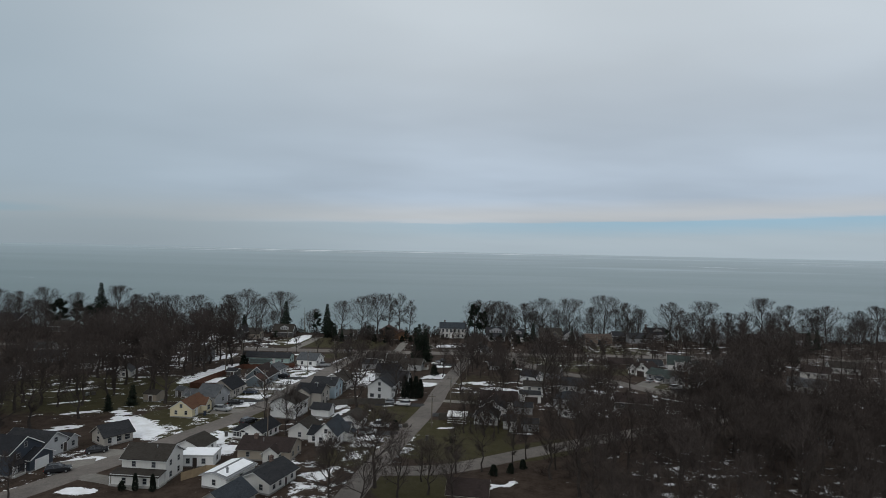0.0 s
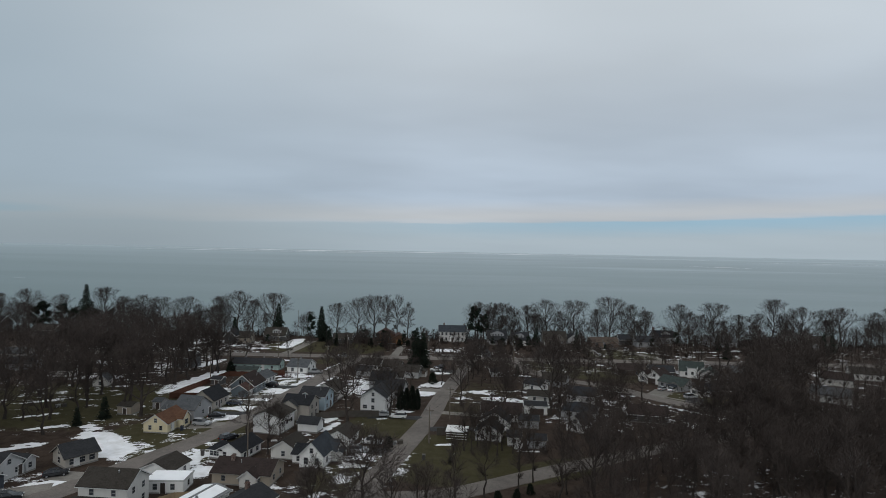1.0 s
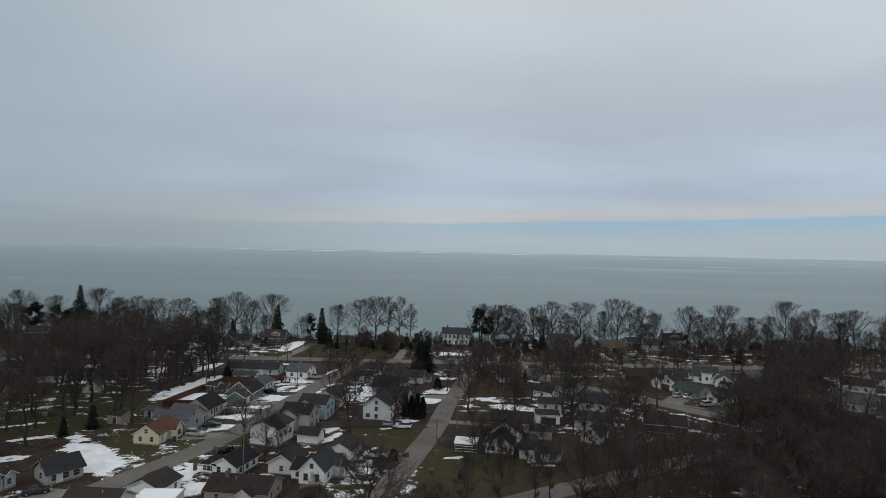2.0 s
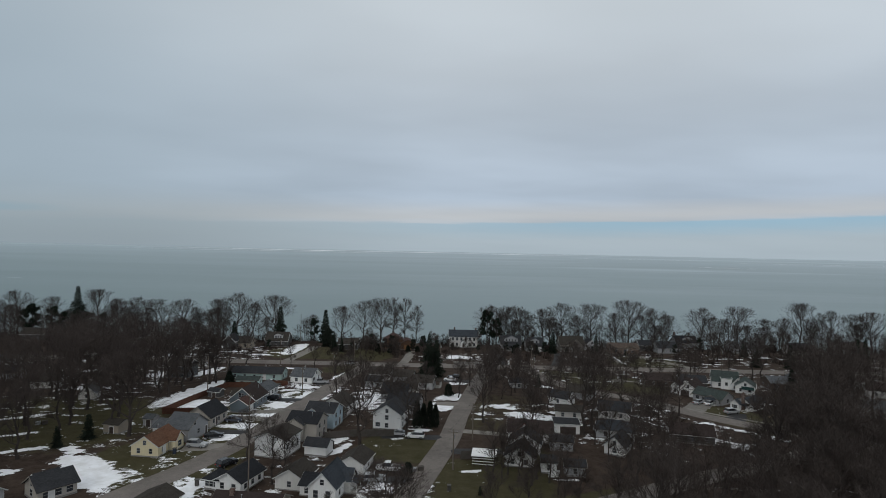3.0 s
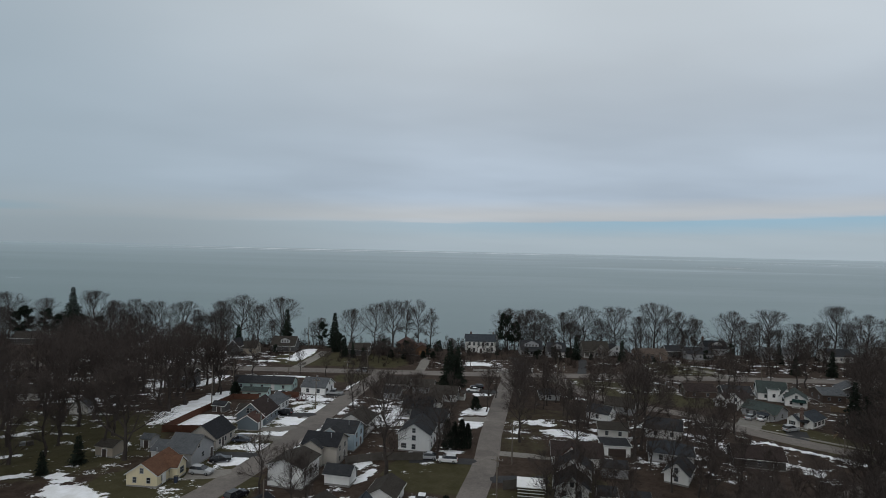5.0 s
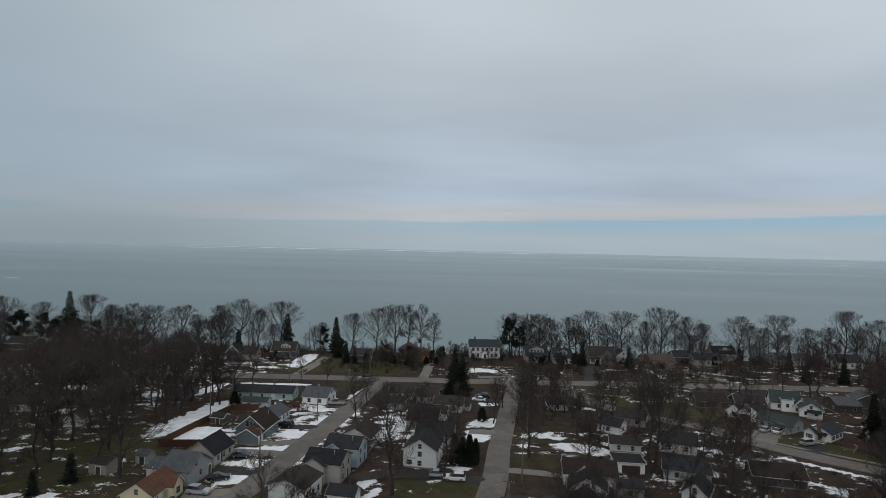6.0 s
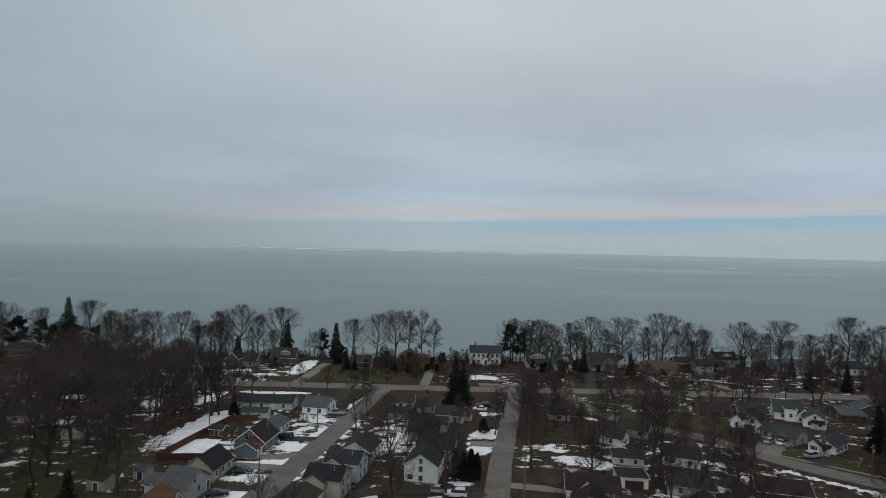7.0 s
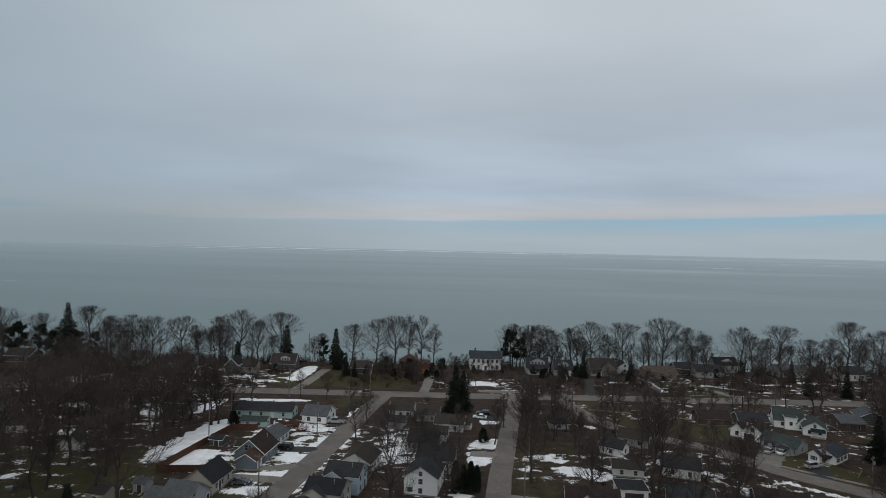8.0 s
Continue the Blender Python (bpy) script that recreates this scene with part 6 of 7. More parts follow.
TREES_SHORE_A = [
    ('near', 4, 60.0, 263.0, 14), ('near', 2, 48.0, 264.0, 13), ('slim', 0, 111.0, 262.0, 15), ('near', 5, 118.0, 258.0, 17),
    ('near', 6, 124.0, 262.0, 18), ('near', 0, 96.0, 264.0, 13), ('near', 5, -57.0, 264.0, 10), ('slim', 0, -67.0, 266.0, 10),
    ('slim', 1, -44.0, 268.0, 9), ('near', 6, -84.0, 262.0, 15), ('slim', 0, 33.4, 285.0, 12), ('spruce', 0, -195.5, 330, 27.0),
    ('spruce', 1, -89.9, 331, 18.5), ('spruce', 1, -66.1, 330, 17.5), ('pine', 0, -209.0, 330, 15.5), ('pine', 0, -200.5, 326, 13.5),
    ('pine', 0, 18.6, 333, 18.0), ('pine', 0, 23.0, 331, 14.0), ('spruce', 1, -57.0, 306, 9.0), ('spruce', 1, -53.0, 304, 7.0),
    ('pine', 0, -72.0, 331, 12.0), ('spruce', 1, 49.0, 312.0, 11), ('spruce', 1, 69.0, 308.0, 10), ('pine', 0, 37.0, 304.0, 7.0)]
TREES_SHORE_B = [
    ('pine', 0, 31.0, 305.0, 5.5), ('spruce', 1, -160.0, 300, 12), ('pine', 0, -181.0, 327, 13), ('spruce', 1, 150.0, 286.0, 11),
    ('spruce', 1, 164.0, 270.0, 12), ('spruce', 1, 178.0, 296.0, 10), ('spruce', 1, 136.0, 288.0, 9), ('pine', 0, -33, 309, 6),
    ('yew', 0, -36, 306, 3.5), ('pine', 0, -40, 312, 7.5), ('yew', 0, -17, 307, 3), ('pine', 0, -14.5, 313, 7),
    ('yew', 0, -30, 303, 2.6), ('yew', 0, 0, 320, 2.5), ('yew', 0, 13, 318, 2.5), ('pine', 0, 26, 311, 5),
    ('yew', 0, 40, 308, 4.5), ('pine', 0, 44, 306, 6.5), ('yew', 0, 30, 309, 4), ('pine', 0, -60, 314, 9),
    ('spruce', 1, -63, 318, 11), ('pine', 0, -48, 303, 5), ('yew', 0, 56, 312, 2.5), ('yew', 0, 84, 309, 2.2)]
TREES_SHORE_C = [
    ('pine', 0, 124, 318, 8), ('spruce', 1, 143, 312, 10), ('pine', 0, 108, 310, 6), ('spruce', 1, -110, 320, 12),
    ('pine', 0, -88, 305, 5), ('spruce', 1, 190, 300, 12), ('spruce', 1, 201, 310, 11), ('pine', 0, -19.0, 305.5, 6.5),
    ('yew', 0, -21.5, 306.5, 3.2), ('pine', 0, -29.0, 306.0, 8.0)]
TREES_LAWN = [('near', 2, -104.0, 183.0, 21), ('near', 5, -110.5, 175.0, 20), ('near', 1, -121.0, 187.0, 21), ('near', 6, -98.5, 169.5, 18), ('near', 0, -128.0, 176.0, 20), ('near', 3, -114.0, 164.0, 18)]
TREES_BEND = [('near', 1, 61.0, 143.0, 19.8), ('near', 4, 64.5, 148.0, 21.1), ('near', 2, 68.0, 143.5, 21.7), ('near', 5, 66.0, 152.0, 18.6), ('near', 6, 71.5, 149.0, 21.1), ('near', 0, 63.0, 137.5, 20.5), ('near', 3, 69.5, 137.0, 21.7), ('near', 1, 75.0, 144.0, 21.1)]
TREES_BARNS = [('near', 0, 101.0, 189.5, 14), ('pine', 0, 103.0, 199.0, 12), ('near', 2, 118.0, 224.0, 17), ('near', 4, 125.0, 213.0, 17), ('near', 1, 113.0, 208.0, 14), ('wide', 1, 45.8, 170.0, 12.5), ('near', 5, 62.0, 150.0, 12)]
TREES_TALL = [("near", 4, -92.0, 184.0, 20), ("near", 1, -85.0, 231.5, 22), ("near", 2, -84.6, 226.5, 19), ("near", 0, -89.0, 206.0, 24), ("near", 6, -88.0, 214.0, 22), ("near", 3, -118.7, 199.0, 22), ("near", 5, -116.0, 239.0, 22), ("near", 1, -98.0, 196.0, 21), ("near", 2, -95.0, 224.0, 23), ("near", 4, -104.0, 208.0, 22),
              ("pine", 0, -216.0, 326.0, 17), ("pine", 0, -186.0, 324.0, 14), ("pine", 0, -224.0, 330.0, 14)]
for kind, which, x, y, h in TREES_BEND + TREES_BARNS + TREES_LAWN + TREES_TALL + TREES_WEST + TREES_STREETS + TREES_CROSSING_A + TREES_CROSSING_B + TREES_EAST + TREES_SCREEN + TREES_FRONT + TREES_SHORE_A + TREES_SHORE_B + TREES_SHORE_C:
    plant(kind, which, x, y, h, rng.uniform(0, 360))
# the row of crowns along the bluff: place along it, height of the top over the eye's ground
BLUFF_WEST = [
    (-228.6, 20.3), (-187.6, 21.8), (-166.2, 17.9), (-157.3, 17.3), (-143.1, 17.6), (-135.9, 14.2), (-123.5, 18.1), (-114.7, 21.3),
    (-104.6, 16.6), (-95.0, 20.9), (-75.0, 11.1), (-59.0, 16.0), (-46.6, 18.5), (-37.8, 20.1), (-31.7, 20.8), (-25.3, 20.9),
    (-19.1, 16.9), (-244.0, 17.5), (-258.0, 18.5), (-272.0, 17.5), (-214.0, 18.0), (-176.0, 17.0)]
BLUFF_EAST = [
    (20.0, 17.8), (27.2, 17.2), (33.6, 17.3), (38.9, 15.5), (47.8, 16.5), (58.0, 19.5), (72.7, 19.9), (94.0, 22.0),
    (106.6, 17.9), (114.7, 14.8), (131.6, 18.5), (152.9, 20.4), (164.0, 13.5), (172.8, 14.5), (184.2, 22.5), (197.7, 18.4),
    (211.0, 17.0), (222.0, 18.0), (236.0, 16.5), (250.0, 19.0), (264.0, 18.0)]
for i, (x, top) in enumerate(BLUFF_WEST + BLUFF_EAST):
    thin = -36 < x < -15
    plant("slim" if thin else "shore", i % 2 if thin else i % 5, x, 334 + rng.uniform(-4, 4), top + 3.0, rng.uniform(0, 360))
    if not thin and (x < -95 or x > 30):  # a lower neighbour in its lee
        plant("shore", (i + 2) % 5, x + rng.choice((-1, 1)) * rng.uniform(4.5, 7.5), 338 + rng.uniform(-3, 3), (top + 3.0) * rng.uniform(0.66, 0.84), rng.uniform(0, 360))


def clear_of(x, y, gap=2.0):
    if any((x - p.x) ** 2 + (y - p.y) ** 2 < (r * 0.85 + gap) ** 2 for p, r in FOOTPRINTS):
        return False
    if min(near_line(x, y, line) - w / 2 for line, w in ROADS) < 1.5:
        return False
    return all(near_line(x, y, (a, b)) > w / 2 + 0.8 for a, b, w, _ in DRIVES)


DISTANT = []


def wood(count, x0, x1, y0, y1, kinds, low, high, gap, seed, inside=None, distant=False):
    """Scatters trees in a stretch of the plan, clear of houses and roads and of one another."""
    r = random.Random(seed)
    made = tries = 0
    while made < count and tries < count * 40:
        tries += 1
        x, y = r.uniform(x0, x1), r.uniform(y0, y1)
        if inside and not inside(x, y):
            continue
        if ((x - 74) / 30) ** 2 + ((y - 172) / 25) ** 2 < 1 and y > 149:
            continue  # the open bend of the east street
        if not clear_of(x, y) or any((x - a) ** 2 + (y - b) ** 2 < gap * gap for a, b in PLANTED):
            continue
        kind = r.choice(kinds)
        n = sum(1 for k_, _ in KINDS if k_ == kind)
        which, tall, turn = r.randrange(n), r.uniform(low, high), r.uniform(0, 360)
        if distant or x < -122 or x > 100 or (x > 30 and y < 104):
            if kind == "near":
                kind, which = "far", which % 6
            DISTANT.append((kind, which, x, y, tall, turn))
            PLANTED.append((x, y))
        else:
            plant(kind, which, x, y, tall, turn)
        made += 1


# the wood east of the crossing, thick south of the cross street
def south_wood(x, y):
    return y < 121 + 0.36 * (x - 20) and x > 20 + max(0, 96 - y) * 0.1


wood(118, 20, 118, 64, 150, ("near", "near", "slim"), 14, 19, 4.3, 11, south_wood)
wood(40, 90, 190, 64, 165, ("far",), 12, 16.5, 5.5, 22, lambda x, y: y < 165, True)
wood(26, 60, 114, 122, 153, ("near",), 14.5, 18.5, 4.6, 41, lambda x, y: x + 15 > 0.82 * (y - 57))
wood(7, 80, 112, 134, 180, ("near",), 12, 14.5, 6.0, 13, lambda x, y: x > 72 + max(0, y - 150) * 0.55)
wood(18, 32, 66, 126, 170, ("slim", "near"), 10, 13.5, 5.5, 23)
wood(78, 100, 250, 150, 266, ("far",), 12, 17, 6.0, 12, lambda x, y: x > 102 + max(0, y - 205) * 0.55, True)
# trees among the houses
wood(20, 20, 64, 176, 262, ("near", "near", "slim"), 10, 14, 6.5, 14)
wood(9, 58, 96, 246, 262, ("near", "slim"), 9, 12, 5.0, 29)
# the wood west of the fence
wood(44, -165, -88, 190, 262, ("near",), 17, 23, 6.4, 15, lambda x, y: x < -87 - max(0, 214 - y) * 0.3 and not (x > -108 and y > 234 and (x + y) % 3 < 1.6))
wood(82, -285, -92, 205, 332, ("far",), 14, 20, 6.2, 25, lambda x, y: x < -92 - max(0, 232 - y) * 0.6 and not (x > -130 and 268 < y < 324), True)
wood(28, -160, -92, 118, 172, ("near",), 15, 20, 4.8, 33)
wood(20, -210, -98, 130, 210, ("near", "far"), 15, 20, 7.0, 16, lambda x, y: x < -104 - max(0, 190 - y) * 0.2)
# behind the shore road
wood(34, 96, 275, 283, 330, ("far", "slim"), 11, 16, 5.5, 18, None, True)
wood(12, -56, 90, 284, 330, ("slim", "far"), 7, 11, 6.0, 19)
wood(26, 95, 280, 262, 335, ("far",), 12, 16, 5.5, 27, lambda x, y: x > 150 or y > 284, True)
wood(7, 8, 24, 208, 264, ("slim", "near"), 9, 12, 5.0, 28)
wood(100, -280, 280, 324, 345, ("far",), 8, 14, 3.6, 20, lambda x, y: not (-70 < x < 17) and (x < -88 or y > 334 or x > 95), True)
wood(44, 17, 130, 328, 345, ("far",), 8, 14, 3.2, 53, None, True)
wood(44, -60, 235, 287, 330, ("far", "slim"), 5, 9, 3.4, 51, lambda x, y: not -75 < x < -40, True)
wood(16, -44, -25, 294, 322, ("near",), 6.5, 9.5, 2.2, 52)
wood(10, -66, 16, 338, 345, ("slim",), 5, 7, 4.0, 26, None, True)


def far_woods():
    """The trees past the nearest ones, joined: their wood as one sheet of geometry for bark and one for twigs."""
    both = new("far_woods")
    both.empty_display_size = 0.5
    for slot, name, mat in ((0, "trunks", BARK), (1, "crowns", TWIG)):
        vs, fs, base = [], [], 0
        for kind, which, x, y, tall, turn in DISTANT:
            me = KINDS[kind, which][slot]
            co = np.empty(len(me.vertices) * 3, dtype=np.float32)
            me.vertices.foreach_get("co", co)
            s, a = tall / NATURAL[kind], radians(turn)
            co = co.reshape(-1, 3) * s
            rot = np.array([[math.cos(a), math.sin(a), 0], [-math.sin(a), math.cos(a), 0], [0, 0, 1]], dtype=np.float32)
            vs.append(co @ rot + np.array([x, y, lay(x, y)], dtype=np.float32))
            fs += [tuple(base + v for v in p.vertices) for p in me.polygons]
            base += len(me.vertices)
        me = bpy.data.meshes.new(name)
        me.from_pydata(np.concatenate(vs), [], fs)
        me.materials.append(mat)
        tagged(shared(name, me, both), kind="stuff")
    return tagged(both, "distant wood of bare brown winter trees", "woods", kind="stuff")


far_woods()


def thicket():
    """Brushwood along the bluff's edge and between the shore houses: too dense to count."""
    r = random.Random(77)
    w = Wood()
    made = 0
    while made < 940:
        x = r.uniform(-275, 275)
        y = r.uniform(322, 342) if made < 560 else r.uniform(286, 322)
        if (-80 < x < -58 and y < 332) or not clear_of(x, y, 0.0):
            made += 0.2
            continue
        made += 1
        tall, z = r.uniform(1.8, 5.6 if y > 322 else 3.6), lay(x, y)
        for k in range(24):
            p = Vector((x + r.uniform(-1, 1), y + r.uniform(-1, 1), z - 0.2))
            d = Vector((r.uniform(-0.5, 0.5), r.uniform(-0.5, 0.5), 1)).normalized() * tall * r.uniform(0.6, 1.1)
            w.spike(p, p + d, 0.05)
            for j in range(3):
                q = p + d * r.uniform(0.3, 0.9)
                w.sliver(q, q + (d.normalized() + any_way(r) * 0.9) * r.uniform(0.6, 1.3), 0.03, r)
    return tagged(shared("thicket", w.mesh("thicket", SHRUB)), "dense leafless brushwood along the bluff", "thicket", kind="stuff")


thicket()

# low bare shrubs
SHRUBS = [shrub(600 + k, 1.6 + 0.4 * k, 1.5 + 0.3 * k) for k in range(3)]
r = random.Random(31)
spots = [(-70.5, 165.5), (-55.5, 233), (-57.5, 228), (-53.5, 226), (2.6, 139.0), (-20.0, 232), (-30, 220), (-12, 262), (-20, 266), (70, 184), (74, 180), (62, 190), (-44, 222), (-39, 262), (30, 296), (36, 300), (26, 303), (52, 300), (10, 303), (-4, 306), (-14, 300), (-33, 304), (-14, 306), (-47, 164), (-64, 170), (24, 128), (28, 131), (32, 133), (21, 121), (26, 119)]
spots += [(r.uniform(-260, 220), r.uniform(284, 342)) for _ in range(90)] + [(r.uniform(18, 150), r.uniform(80, 150)) for _ in range(50)] + [(r.uniform(10, 60), r.uniform(180, 260)) for _ in range(20)]
for i, (x, y) in enumerate(spots):
    if clear_of(x, y, 0.3):
        ob = shared("shrub", SHRUBS[i % 3], m=pose(x, y, lay(x, y), 0, 0, r.uniform(0, 360)) @ Matrix.Scale(r.uniform(0.7, 1.3), 4))
        tagged(ob, "low leafless shrub of brown twigs", "shrub", "shrubs")
red_twigs = SHRUBS[2].copy()
red_twigs.materials[0] = painted("red_twigs", (0.085, 0.030, 0.027), 0.95, 0.4, 0.35, 0.0)
for x, y in ((-56.6, 221.4), (-55.2, 222.6), (-57.6, 223.2)):
    ob = shared("shrub", red_twigs, m=pose(x, y, lay(x, y), 0, 0, 40 * x) @ Matrix.Scale(1.15, 4))
    tagged(ob, "leafless shrub of red twigs in a yard", "shrub", "shrubs")

# ---- cars ----


def car(x, y, turn, paint, kind="sedan", label=""):
    """A parked car: body shell, cabin glass, wheels with rims, lights. Its nose points along +x before turning."""
    L, W = {"sedan": (4.6, 1.8), "suv": (4.7, 1.9), "pickup": (5.5, 1.95)}[kind]
    ob = root("car", x, y, turn, lay(x, y) + 0.11, label, "car", "parked cars")
    low, belt, top = 0.28, {"sedan": 0.92, "suv": 1.05, "pickup": 1.05}[kind], {"sedan": 1.45, "suv": 1.66, "pickup": 1.8}[kind]
    bm = bmesh.new()
    shell = [(-L / 2, low + 0.1), (-L / 2 + 0.12, low - 0.04), (L / 2 - 0.15, low - 0.04), (L / 2, low + 0.14), (L / 2 - 0.05, belt - 0.22), (L / 2 - 0.45, belt - 0.07), (L * 0.2, belt), (-L / 2 + 0.3, belt), (-L / 2 + 0.03, belt - 0.12)]
    prism(bm, shell, "y", -W / 2, W / 2)
    bmesh.ops.bevel(bm, geom=bm.edges[:], offset=0.1, segments=3, affect="EDGES")
    shell_ob = part("body", bm, PAINTS[paint], ob)
    r0, r1, f0, f1 = {"sedan": (-0.41, -0.21, 0.25, 0.03), "suv": (-0.475, -0.39, 0.23, 0.02), "pickup": (-0.10, -0.07, 0.28, 0.16)}[kind]
    bm = bmesh.new()
    vs = [bm.verts.new(p) for p in ((r0 * L, -W * 0.47, belt - 0.02), (f0 * L, -W * 0.47, belt - 0.02), (f0 * L, W * 0.47, belt - 0.02), (r0 * L, W * 0.47, belt - 0.02), (r1 * L, -W * 0.38, top - 0.06), (f1 * L, -W * 0.38, top - 0.06), (f1 * L, W * 0.38, top - 0.06), (r1 * L, W * 0.38, top - 0.06))]
    for f in ((3, 2, 1, 0), (4, 5, 6, 7), (0, 1, 5, 4), (1, 2, 6, 5), (2, 3, 7, 6), (3, 0, 4, 7)):
        bm.faces.new([vs[i] for i in f])
    part("cabin_glass", bm, TINT, ob)
    bm = bmesh.new()
    box(bm, r1 * L - 0.05, f1 * L + 0.05, -W * 0.40, W * 0.40, top - 0.08, top)
    bmesh.ops.bevel(bm, geom=bm.edges[:], offset=0.035, segments=2, affect="EDGES")
    part("roof", bm, PAINTS[paint], ob)
    for s in (-1, 1):
        for u0, u1 in ((r0, r1), ((r0 + f0) / 2, (r1 + f1) / 2), (f0, f1)):
            bm = bmesh.new()
            slab(bm, Vector((u0 * L - 0.05, s * W * 0.478, belt)), Vector((u0 * L + 0.05, s * W * 0.478, belt)), Vector((u1 * L + 0.05, s * W * 0.39, top - 0.03)), Vector((u1 * L - 0.05, s * W * 0.39, top - 0.03)), 0.03)
            part("pillar", bm, TRIM_DARK, ob)
    if kind == "pickup":
        bm = bmesh.new()
        box(bm, -L / 2 + 0.15, r0 * L - 0.15, -W / 2 + 0.15, W / 2 - 0.15, belt - 0.35, belt + 0.012)
        part("load_bed", bm, TRIM_DARK, ob)
    for u in (-0.31, 0.31):
        for s in (-1, 1):
            bm = bmesh.new()
            bmesh.ops.create_cone(bm, cap_ends=True, segments=16, radius1=0.34, radius2=0.34, depth=0.24, matrix=pose(u * L, s * (W / 2 - 0.1), 0.30, 90))
            bmesh.ops.bevel(bm, geom=[e for e in bm.edges if len(e.link_faces) == 2 and any(len(f.verts) > 4 for f in e.link_faces)], offset=0.04, segments=1, affect="EDGES")
            wheel = part("tyre", bm, TYRE, ob)
            bm = bmesh.new()
            bmesh.ops.create_cone(bm, cap_ends=True, segments=12, radius1=0.20, radius2=0.20, depth=0.26, matrix=pose(u * L, s * (W / 2 - 0.1), 0.30, 90))
            part("rim", bm, RIM, wheel)
    for s in (-1, 1):
        for end, mat, name in ((L / 2 - 0.06, LAMP, "headlight"), (-L / 2 + 0.03, TAIL, "tail_light")):
            bm = bmesh.new()
            box(bm, end - 0.06, end + 0.06, s * W * 0.36 - 0.2, s * W * 0.36 + 0.2, belt - 0.36, belt - 0.2)
            part(name, bm, mat, ob)
        bm = bmesh.new()
        box(bm, f0 * L - 0.35, f0 * L - 0.15, s * (W / 2 + 0.08) - 0.08, s * (W / 2 + 0.08) + 0.08, belt - 0.02, belt + 0.14)
        part("side_mirror", bm, PAINTS[paint], ob)
    FOOTPRINTS.append((Vector((x, y, 0)), 2.0))
    return ob


for args in (
        (-11.7, 171.6, 176, "white", "suv", "white sport utility car parked in a driveway"), (-16.0, 173.4, 176, "silver", "sedan", "silver sedan parked behind a white car"), (-61.6, 162.2, -8, "silver", "suv", "silver car parked beside the cream house"),
        (-60.2, 181.8, 2, "navy", "sedan", "dark blue sedan parked on a pale driveway"), (-56.6, 205.2, 172, "black", "suv", "black car parked on dark blacktop"), (-60.4, 169.0, 20, "black", "sedan", "black car parked beside the grey house"),
        (79.2, 210.6, 40, "white", "sedan", "white car parked before a grey house"), (76.2, 211.6, 40, "silver", "sedan", "silver car parked before a grey house"), (81.0, 200.2, 20, "silver", "suv", "silver car parked on a dark driveway"),
        (-47.6, 231.6, 176, "silver", "pickup", "silver pickup truck in a driveway"), (-2.2, 241.4, 172, "white", "sedan", "white car parked near a snowy verge"), (-0.6, 246.2, 172, "black", "suv", "black car parked beside a white one"),
        (-77.4, 116.6, 25, "black", "suv", "black car standing before a garage door"), (-76.4, 128.0, 28, "black", "sedan", "black sedan parked beside a bungalow"), (-44.4, 274.2, 180, "silver", "suv", "silver car on the shore road"), (93.6, 305.6, 60, "white", "suv", "white van parked on a driveway by trees"),
        (-64.0, 228.9, 10, "white", "sedan", "white car parked beside a pale teal garage"), (-18.6, 144.6, 10, "silver", "suv", "silver car parked beside a white cottage"), (-50.6, 151.2, 60, "black", "suv", "black car parked on the street verge"), (-16.2, 150.5, 175, "white", "pickup", "white pickup truck parked near snow")):
    car(*args)

# ---- fences ----


def fence(name, points, height, mat, label, gap=0.02, board=0.22, post_mat=None):
    """Upright boards between posts, following the land; the boards of a bay are one panel, its rails another."""
    ob = root(name, *points[0], label=label, category="fence")
    inv = ob.matrix_basis.inverted()
    for a, b in zip(points, points[1:]):
        a, b = Vector((*a, 0)), Vector((*b, 0))
        bays = max(1, round((b - a).length / 2.4))
        turn = math.degrees(math.atan2(b.y - a.y, b.x - a.x))
        for i in range(bays):
            p, q = a.lerp(b, i / bays), a.lerp(b, (i + 1) / bays)
            size = (q - p).length
            hold = inv @ pose(p.x, p.y, lay(p.x, p.y), 0, -math.degrees(math.atan2(lay(q.x, q.y) - lay(p.x, p.y), size)), turn)
            bm = bmesh.new()
            box(bm, -0.06, 0.06, -0.06, 0.06, -0.3, height + 0.08)
            part("post", bm, post_mat or mat, ob).matrix_basis = hold
            bm = bmesh.new()
            n = max(1, int(size / board))
            edge_ = []
            for k in range(n):
                x0, x1 = k * size / n + gap / 2, (k + 1) * size / n - gap / 2
                top = height + 0.04 * noise.noise((p.x + x0, p.y, 3))
                edge_ += [(x0, top), (x1, top), (x1, height - 0.05), (x1 + gap, height - 0.05)] if k < n - 1 else [(x0, top), (x1, top)]
            prism(bm, [(0.0, 0.06)] + edge_ + [(size, 0.06)], "y", -0.035, 0.005)
            part("panel", bm, mat, ob).matrix_basis = hold
            bm = bmesh.new()
            box(bm, 0, size, 0.01, 0.07, height * 0.3, height * 0.3 + 0.09)
            part("rail", bm, mat, ob).matrix_basis = hold
    return ob


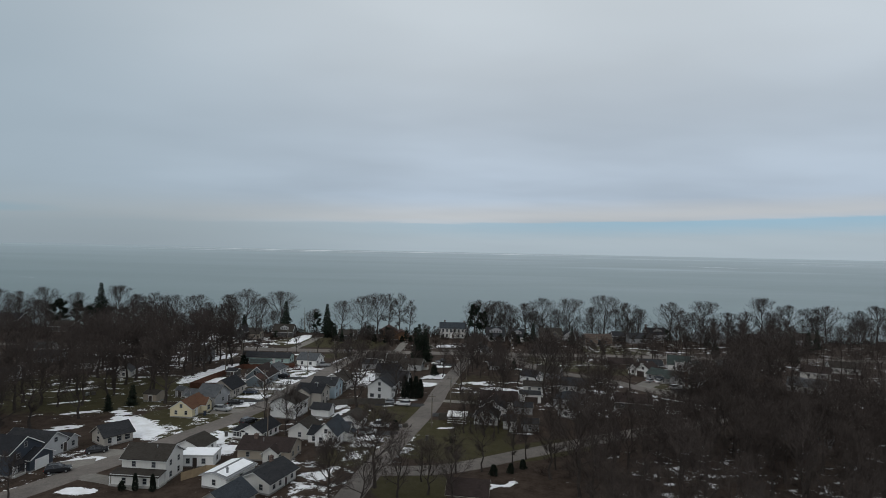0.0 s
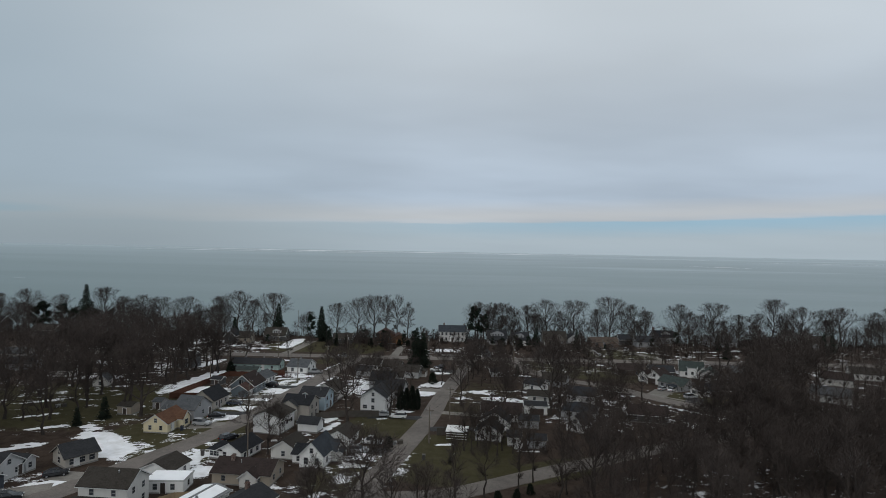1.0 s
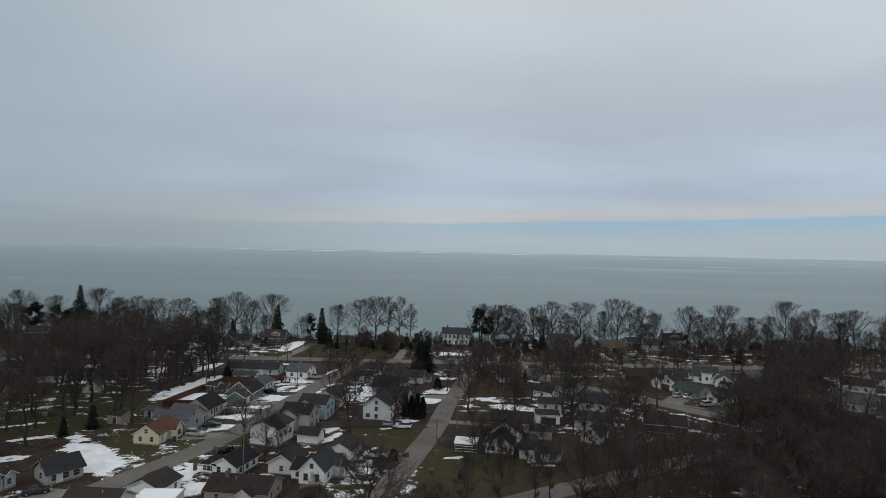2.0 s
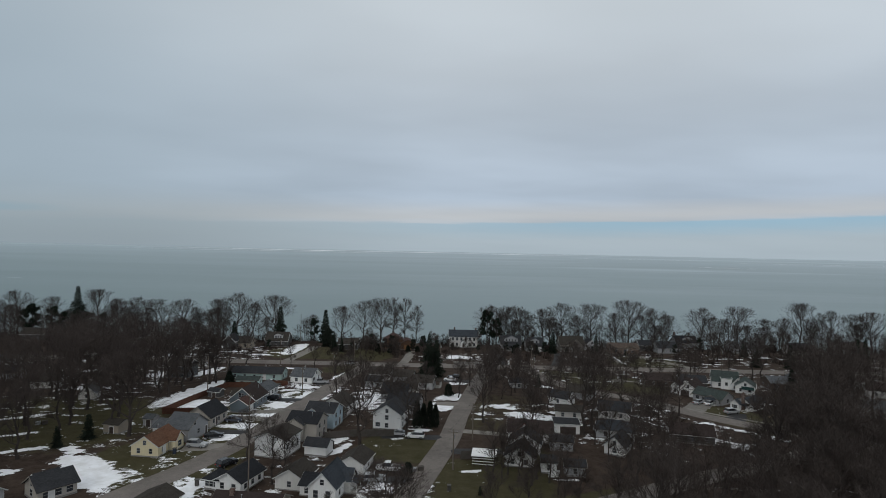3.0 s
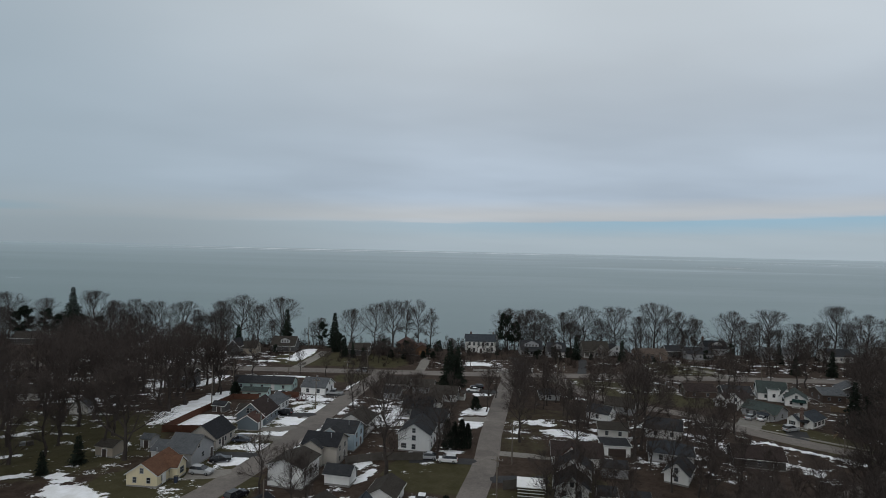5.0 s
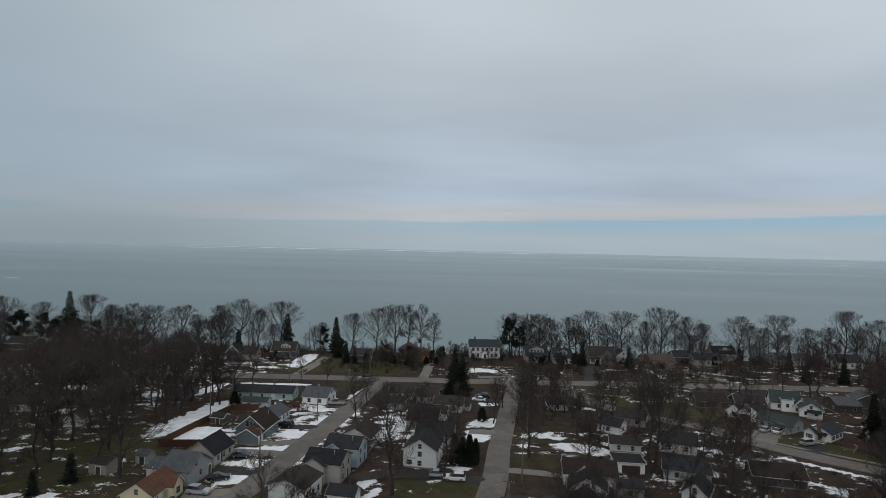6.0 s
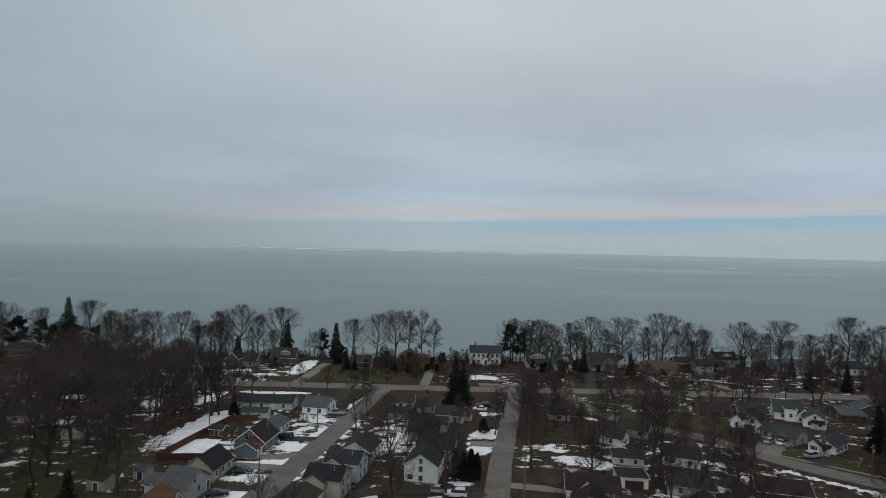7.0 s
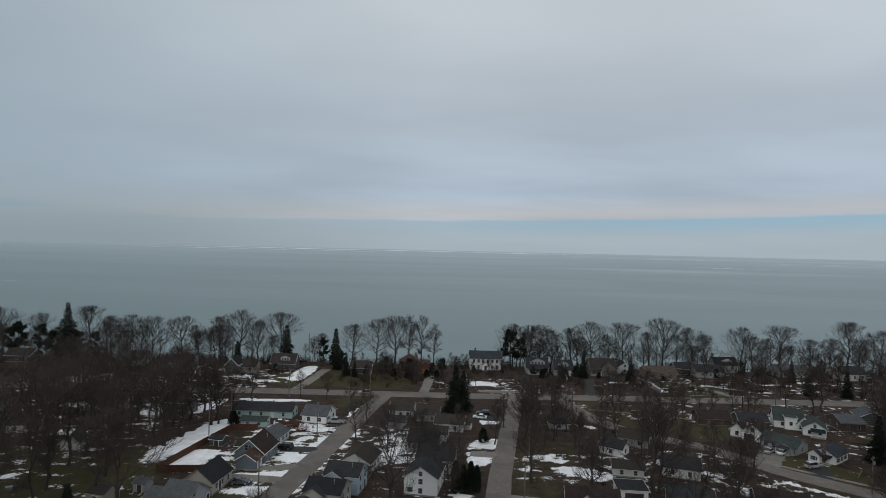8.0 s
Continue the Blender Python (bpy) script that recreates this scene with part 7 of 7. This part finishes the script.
fence("board_fence", [(-66.8, 187.6), (-72.6, 187.9), (-81.8, 187.2), (-76.6, 221.5), (-69.0, 222.0)], 1.8, CEDAR, "long red-brown board fence round a snowy yard")
fence("board_fence", [(-26.0, 172.2), (-33.6, 169.0), (-32.0, 163.0), (-30.0, 162.4)], 1.8, OLDBOARD, "weathered grey board fence round a yard")
fence("board_fence", [(-25.8, 171.8), (-17.0, 172.6)], 1.8, OLDBOARD, "weathered grey board fence before a white house")
fence("board_fence", [(-51.2, 113.6), (-48.0, 117.6), (-41.6, 118.8)], 1.7, PINEBOARD, "pale new board fence behind a house", 0.05)
fence("board_fence", [(-0.8, 157.6), (5.6, 159.8)], 1.9, OLDBOARD, "dark board fence beside a carport")
fence("board_fence", [(107.5, 223.6), (117.0, 218.6), (120.0, 214.0)], 1.7, TANBOARD, "tan board fence behind the white cottage")
fence("board_fence", [(88.8, 194.6), (92.2, 198.0)], 0.9, PINEBOARD, "low pale board fence before a porch")
fence("picket_fence", [(-20.8, 136.2), (-16.6, 135.0)], 0.9, TRIM, "low white picket fence beside a yard", 0.09, 0.18)
fence("picket_fence", [(17.2, 148.6), (19.4, 148.6)], 1.6, TRIM, "white board screen beside a shed", 0.02)
fence("board_fence", [(-64.0, 226.0), (-57.8, 226.4)], 1.7, CEDAR, "red-brown board fence between two yards")

# ---- poles and wires ----


def utility_pole(x, y, height, turn=0.0, arm=True, label="weathered wooden utility pole with a crossarm"):
    ob = root("utility_pole", x, y, turn, label=label, category="utility pole", group="utility poles")
    bm = bmesh.new()
    bmesh.ops.create_cone(bm, cap_ends=True, segments=8, radius1=0.17, radius2=0.11, depth=height + 0.4, matrix=Matrix.Translation((0, 0, height / 2 - 0.2)))
    part("pole", bm, POLE, ob)
    if arm:
        bm = bmesh.new()
        box(bm, -1.1, 1.1, -0.06, 0.06, height - 0.75, height - 0.6)
        part("crossarm", bm, POLE, ob)
        for u in (-0.95, -0.45, 0.45, 0.95):
            bm = bmesh.new()
            bmesh.ops.create_cone(bm, cap_ends=True, segments=6, radius1=0.06, radius2=0.04, depth=0.2, matrix=Matrix.Translation((u, 0, height - 0.5)))
            part("insulator", bm, METAL, ob)
        bm = bmesh.new()
        bmesh.ops.create_cone(bm, cap_ends=True, segments=8, radius1=0.2, radius2=0.2, depth=0.8, matrix=Matrix.Translation((0, -0.32, height - 1.6)))
        part("transformer", bm, METAL, ob)
    return ob


def wire(a, b, sag):
    """One hanging cable as a thin tube."""
    w = Wood()
    pts = [Vector(a).lerp(Vector(b), k / 10) - Vector((0, 0, sag * 4 * (k / 10) * (1 - k / 10))) for k in range(11)]
    w.limb(pts, [0.016] * 11, 3)
    return tagged(shared("overhead_wire", w.mesh("overhead_wire", TYRE)), "thin black overhead wire between two poles", "wire", "overhead wires")


LINES = {
    "west": [(-54.3, 176.4, 9.0), (-49.4, 212.0, 9), (-46.0, 246.0, 9)],
    "middle": [(-2.7, 151.9, 8.6), (2.5, 171.4, 9.0), (8.6, 205.0, 9), (18.6, 262.0, 10)],
    "shore": [(-150, 270.4, 10), (-112, 270.4, 10), (-72.6, 270.2, 10.5), (-42.1, 271.4, 10.5), (-6.0, 269.6, 10.5), (32.0, 269.0, 10.5), (72.0, 270.6, 10.5), (112.0, 270.6, 10.5), (152.0, 270.8, 10.5)],
    "east": [(29.3, 246.3, 10), (56.0, 224.0, 9), (84.2, 184.0, 9.0)]}
for key, row in LINES.items():
    for i, (x, y, h) in enumerate(row):
        a, b = row[max(i - 1, 0)], row[min(i + 1, len(row) - 1)]
        utility_pole(x, y, h, math.degrees(math.atan2(b[1] - a[1], b[0] - a[0])) + 90)
    for a, b in zip(row, row[1:]):
        d = Vector((b[0] - a[0], b[1] - a[1], 0)).normalized()
        for off in (-0.95, 0.95):
            side = Vector((-d.y, d.x, 0)) * off
            wire((a[0] + side.x, a[1] + side.y, lay(a[0], a[1]) + a[2] - 0.4), (b[0] + side.x, b[1] + side.y, lay(b[0], b[1]) + b[2] - 0.4), 0.6)
for x, y, h in ((-41.7, 138.2, 9.0), (-81.2, 216.4, 11.0), (-79.5, 229.2, 9.5), (-78.0, 326.0, 15.0)):
    utility_pole(x, y, h, 0, False, "plain weathered pole beside a yard")

# ---- small things in the yards ----


def gate_pier(x, y):
    bm = bmesh.new()
    box(bm, -0.35, 0.35, -0.35, 0.35, -0.3, 1.5)
    box(bm, -0.45, 0.45, -0.45, 0.45, 1.5, 1.65)
    ob = part("gate_pier", bm, TRIM)
    ob.matrix_basis = pose(x, y, lay(x, y))
    tagged(ob, "white masonry gate pier by the shore road", "gate pier", "gate piers")


gate_pier(18.6, 281.5), gate_pier(24.0, 281.5)
# a low white wall before the colonial house
bm = bmesh.new()
box(bm, -9.0, 9.0, -0.15, 0.15, -0.3, 0.7)
box(bm, -9.1, 9.1, -0.2, 0.2, 0.7, 0.8)
ob = part("garden_wall", bm, CONCRETE)
ob.matrix_basis = pose(9.0, 281.8, lay(9, 281.8))
tagged(ob, "low pale wall along a front garden", "wall")


def box_thing(name, x, y, turn, sx, sy, sz, mat, label, category):
    bm = bmesh.new()
    box(bm, -sx / 2, sx / 2, -sy / 2, sy / 2, -0.05, sz)
    bmesh.ops.bevel(bm, geom=bm.edges[:], offset=min(sx, sy, sz) * 0.12, segments=1, affect="EDGES")
    box(bm, -sx / 2 - 0.04, sx / 2 + 0.04, -sy / 2 - 0.04, sy / 2 + 0.04, sz, sz + 0.07)
    ob = part(name, bm, mat)
    ob.matrix_basis = pose(x, y, lay(x, y), 0, 0, turn)
    return tagged(ob, label, category)


for x, y, t, mat, label in ((-64.8, 157.9, 10, PAINTS["navy"], "blue wheeled refuse bin beside a house"), (-52.6, 141.0, 10, TRIM_DARK, "dark wheeled refuse bin on the verge"), (-40.4, 130.9, 0, OLDBOARD, "grey utility box behind a house"), (-3.6, 141.0, 0, TRIM_DARK, "dark refuse bin beside the street")):
    box_thing("refuse_bin", x, y, t, 0.7, 0.75, 1.1, mat, label, "bin")
box_thing("hot_tub", -45.6, 134.6, -12, 2.0, 2.0, 1.0, OLDBOARD, "grey covered tub beside a bungalow", "tub")
box_thing("snow_heap", 0.2, 216.5, 0, 1.4, 1.0, 0.4, SNOW, "small heap of cleared snow", "snow")
for x, y, t, n in ((76.5, 233.6, 20, 3), (-62.0, 224.6, 0, 2), (-11.0, 150.4, 0, 2), (-108.0, 176.0, 30, 2)):
    for k in range(n):
        box_thing("crate", x + 1.5 * k, y + 0.4 * k, t + 17 * k, 1.2, 0.9, 0.7 + 0.2 * k, OLDBOARD if k % 2 else METAL, "weathered crate standing in a yard", "crate")
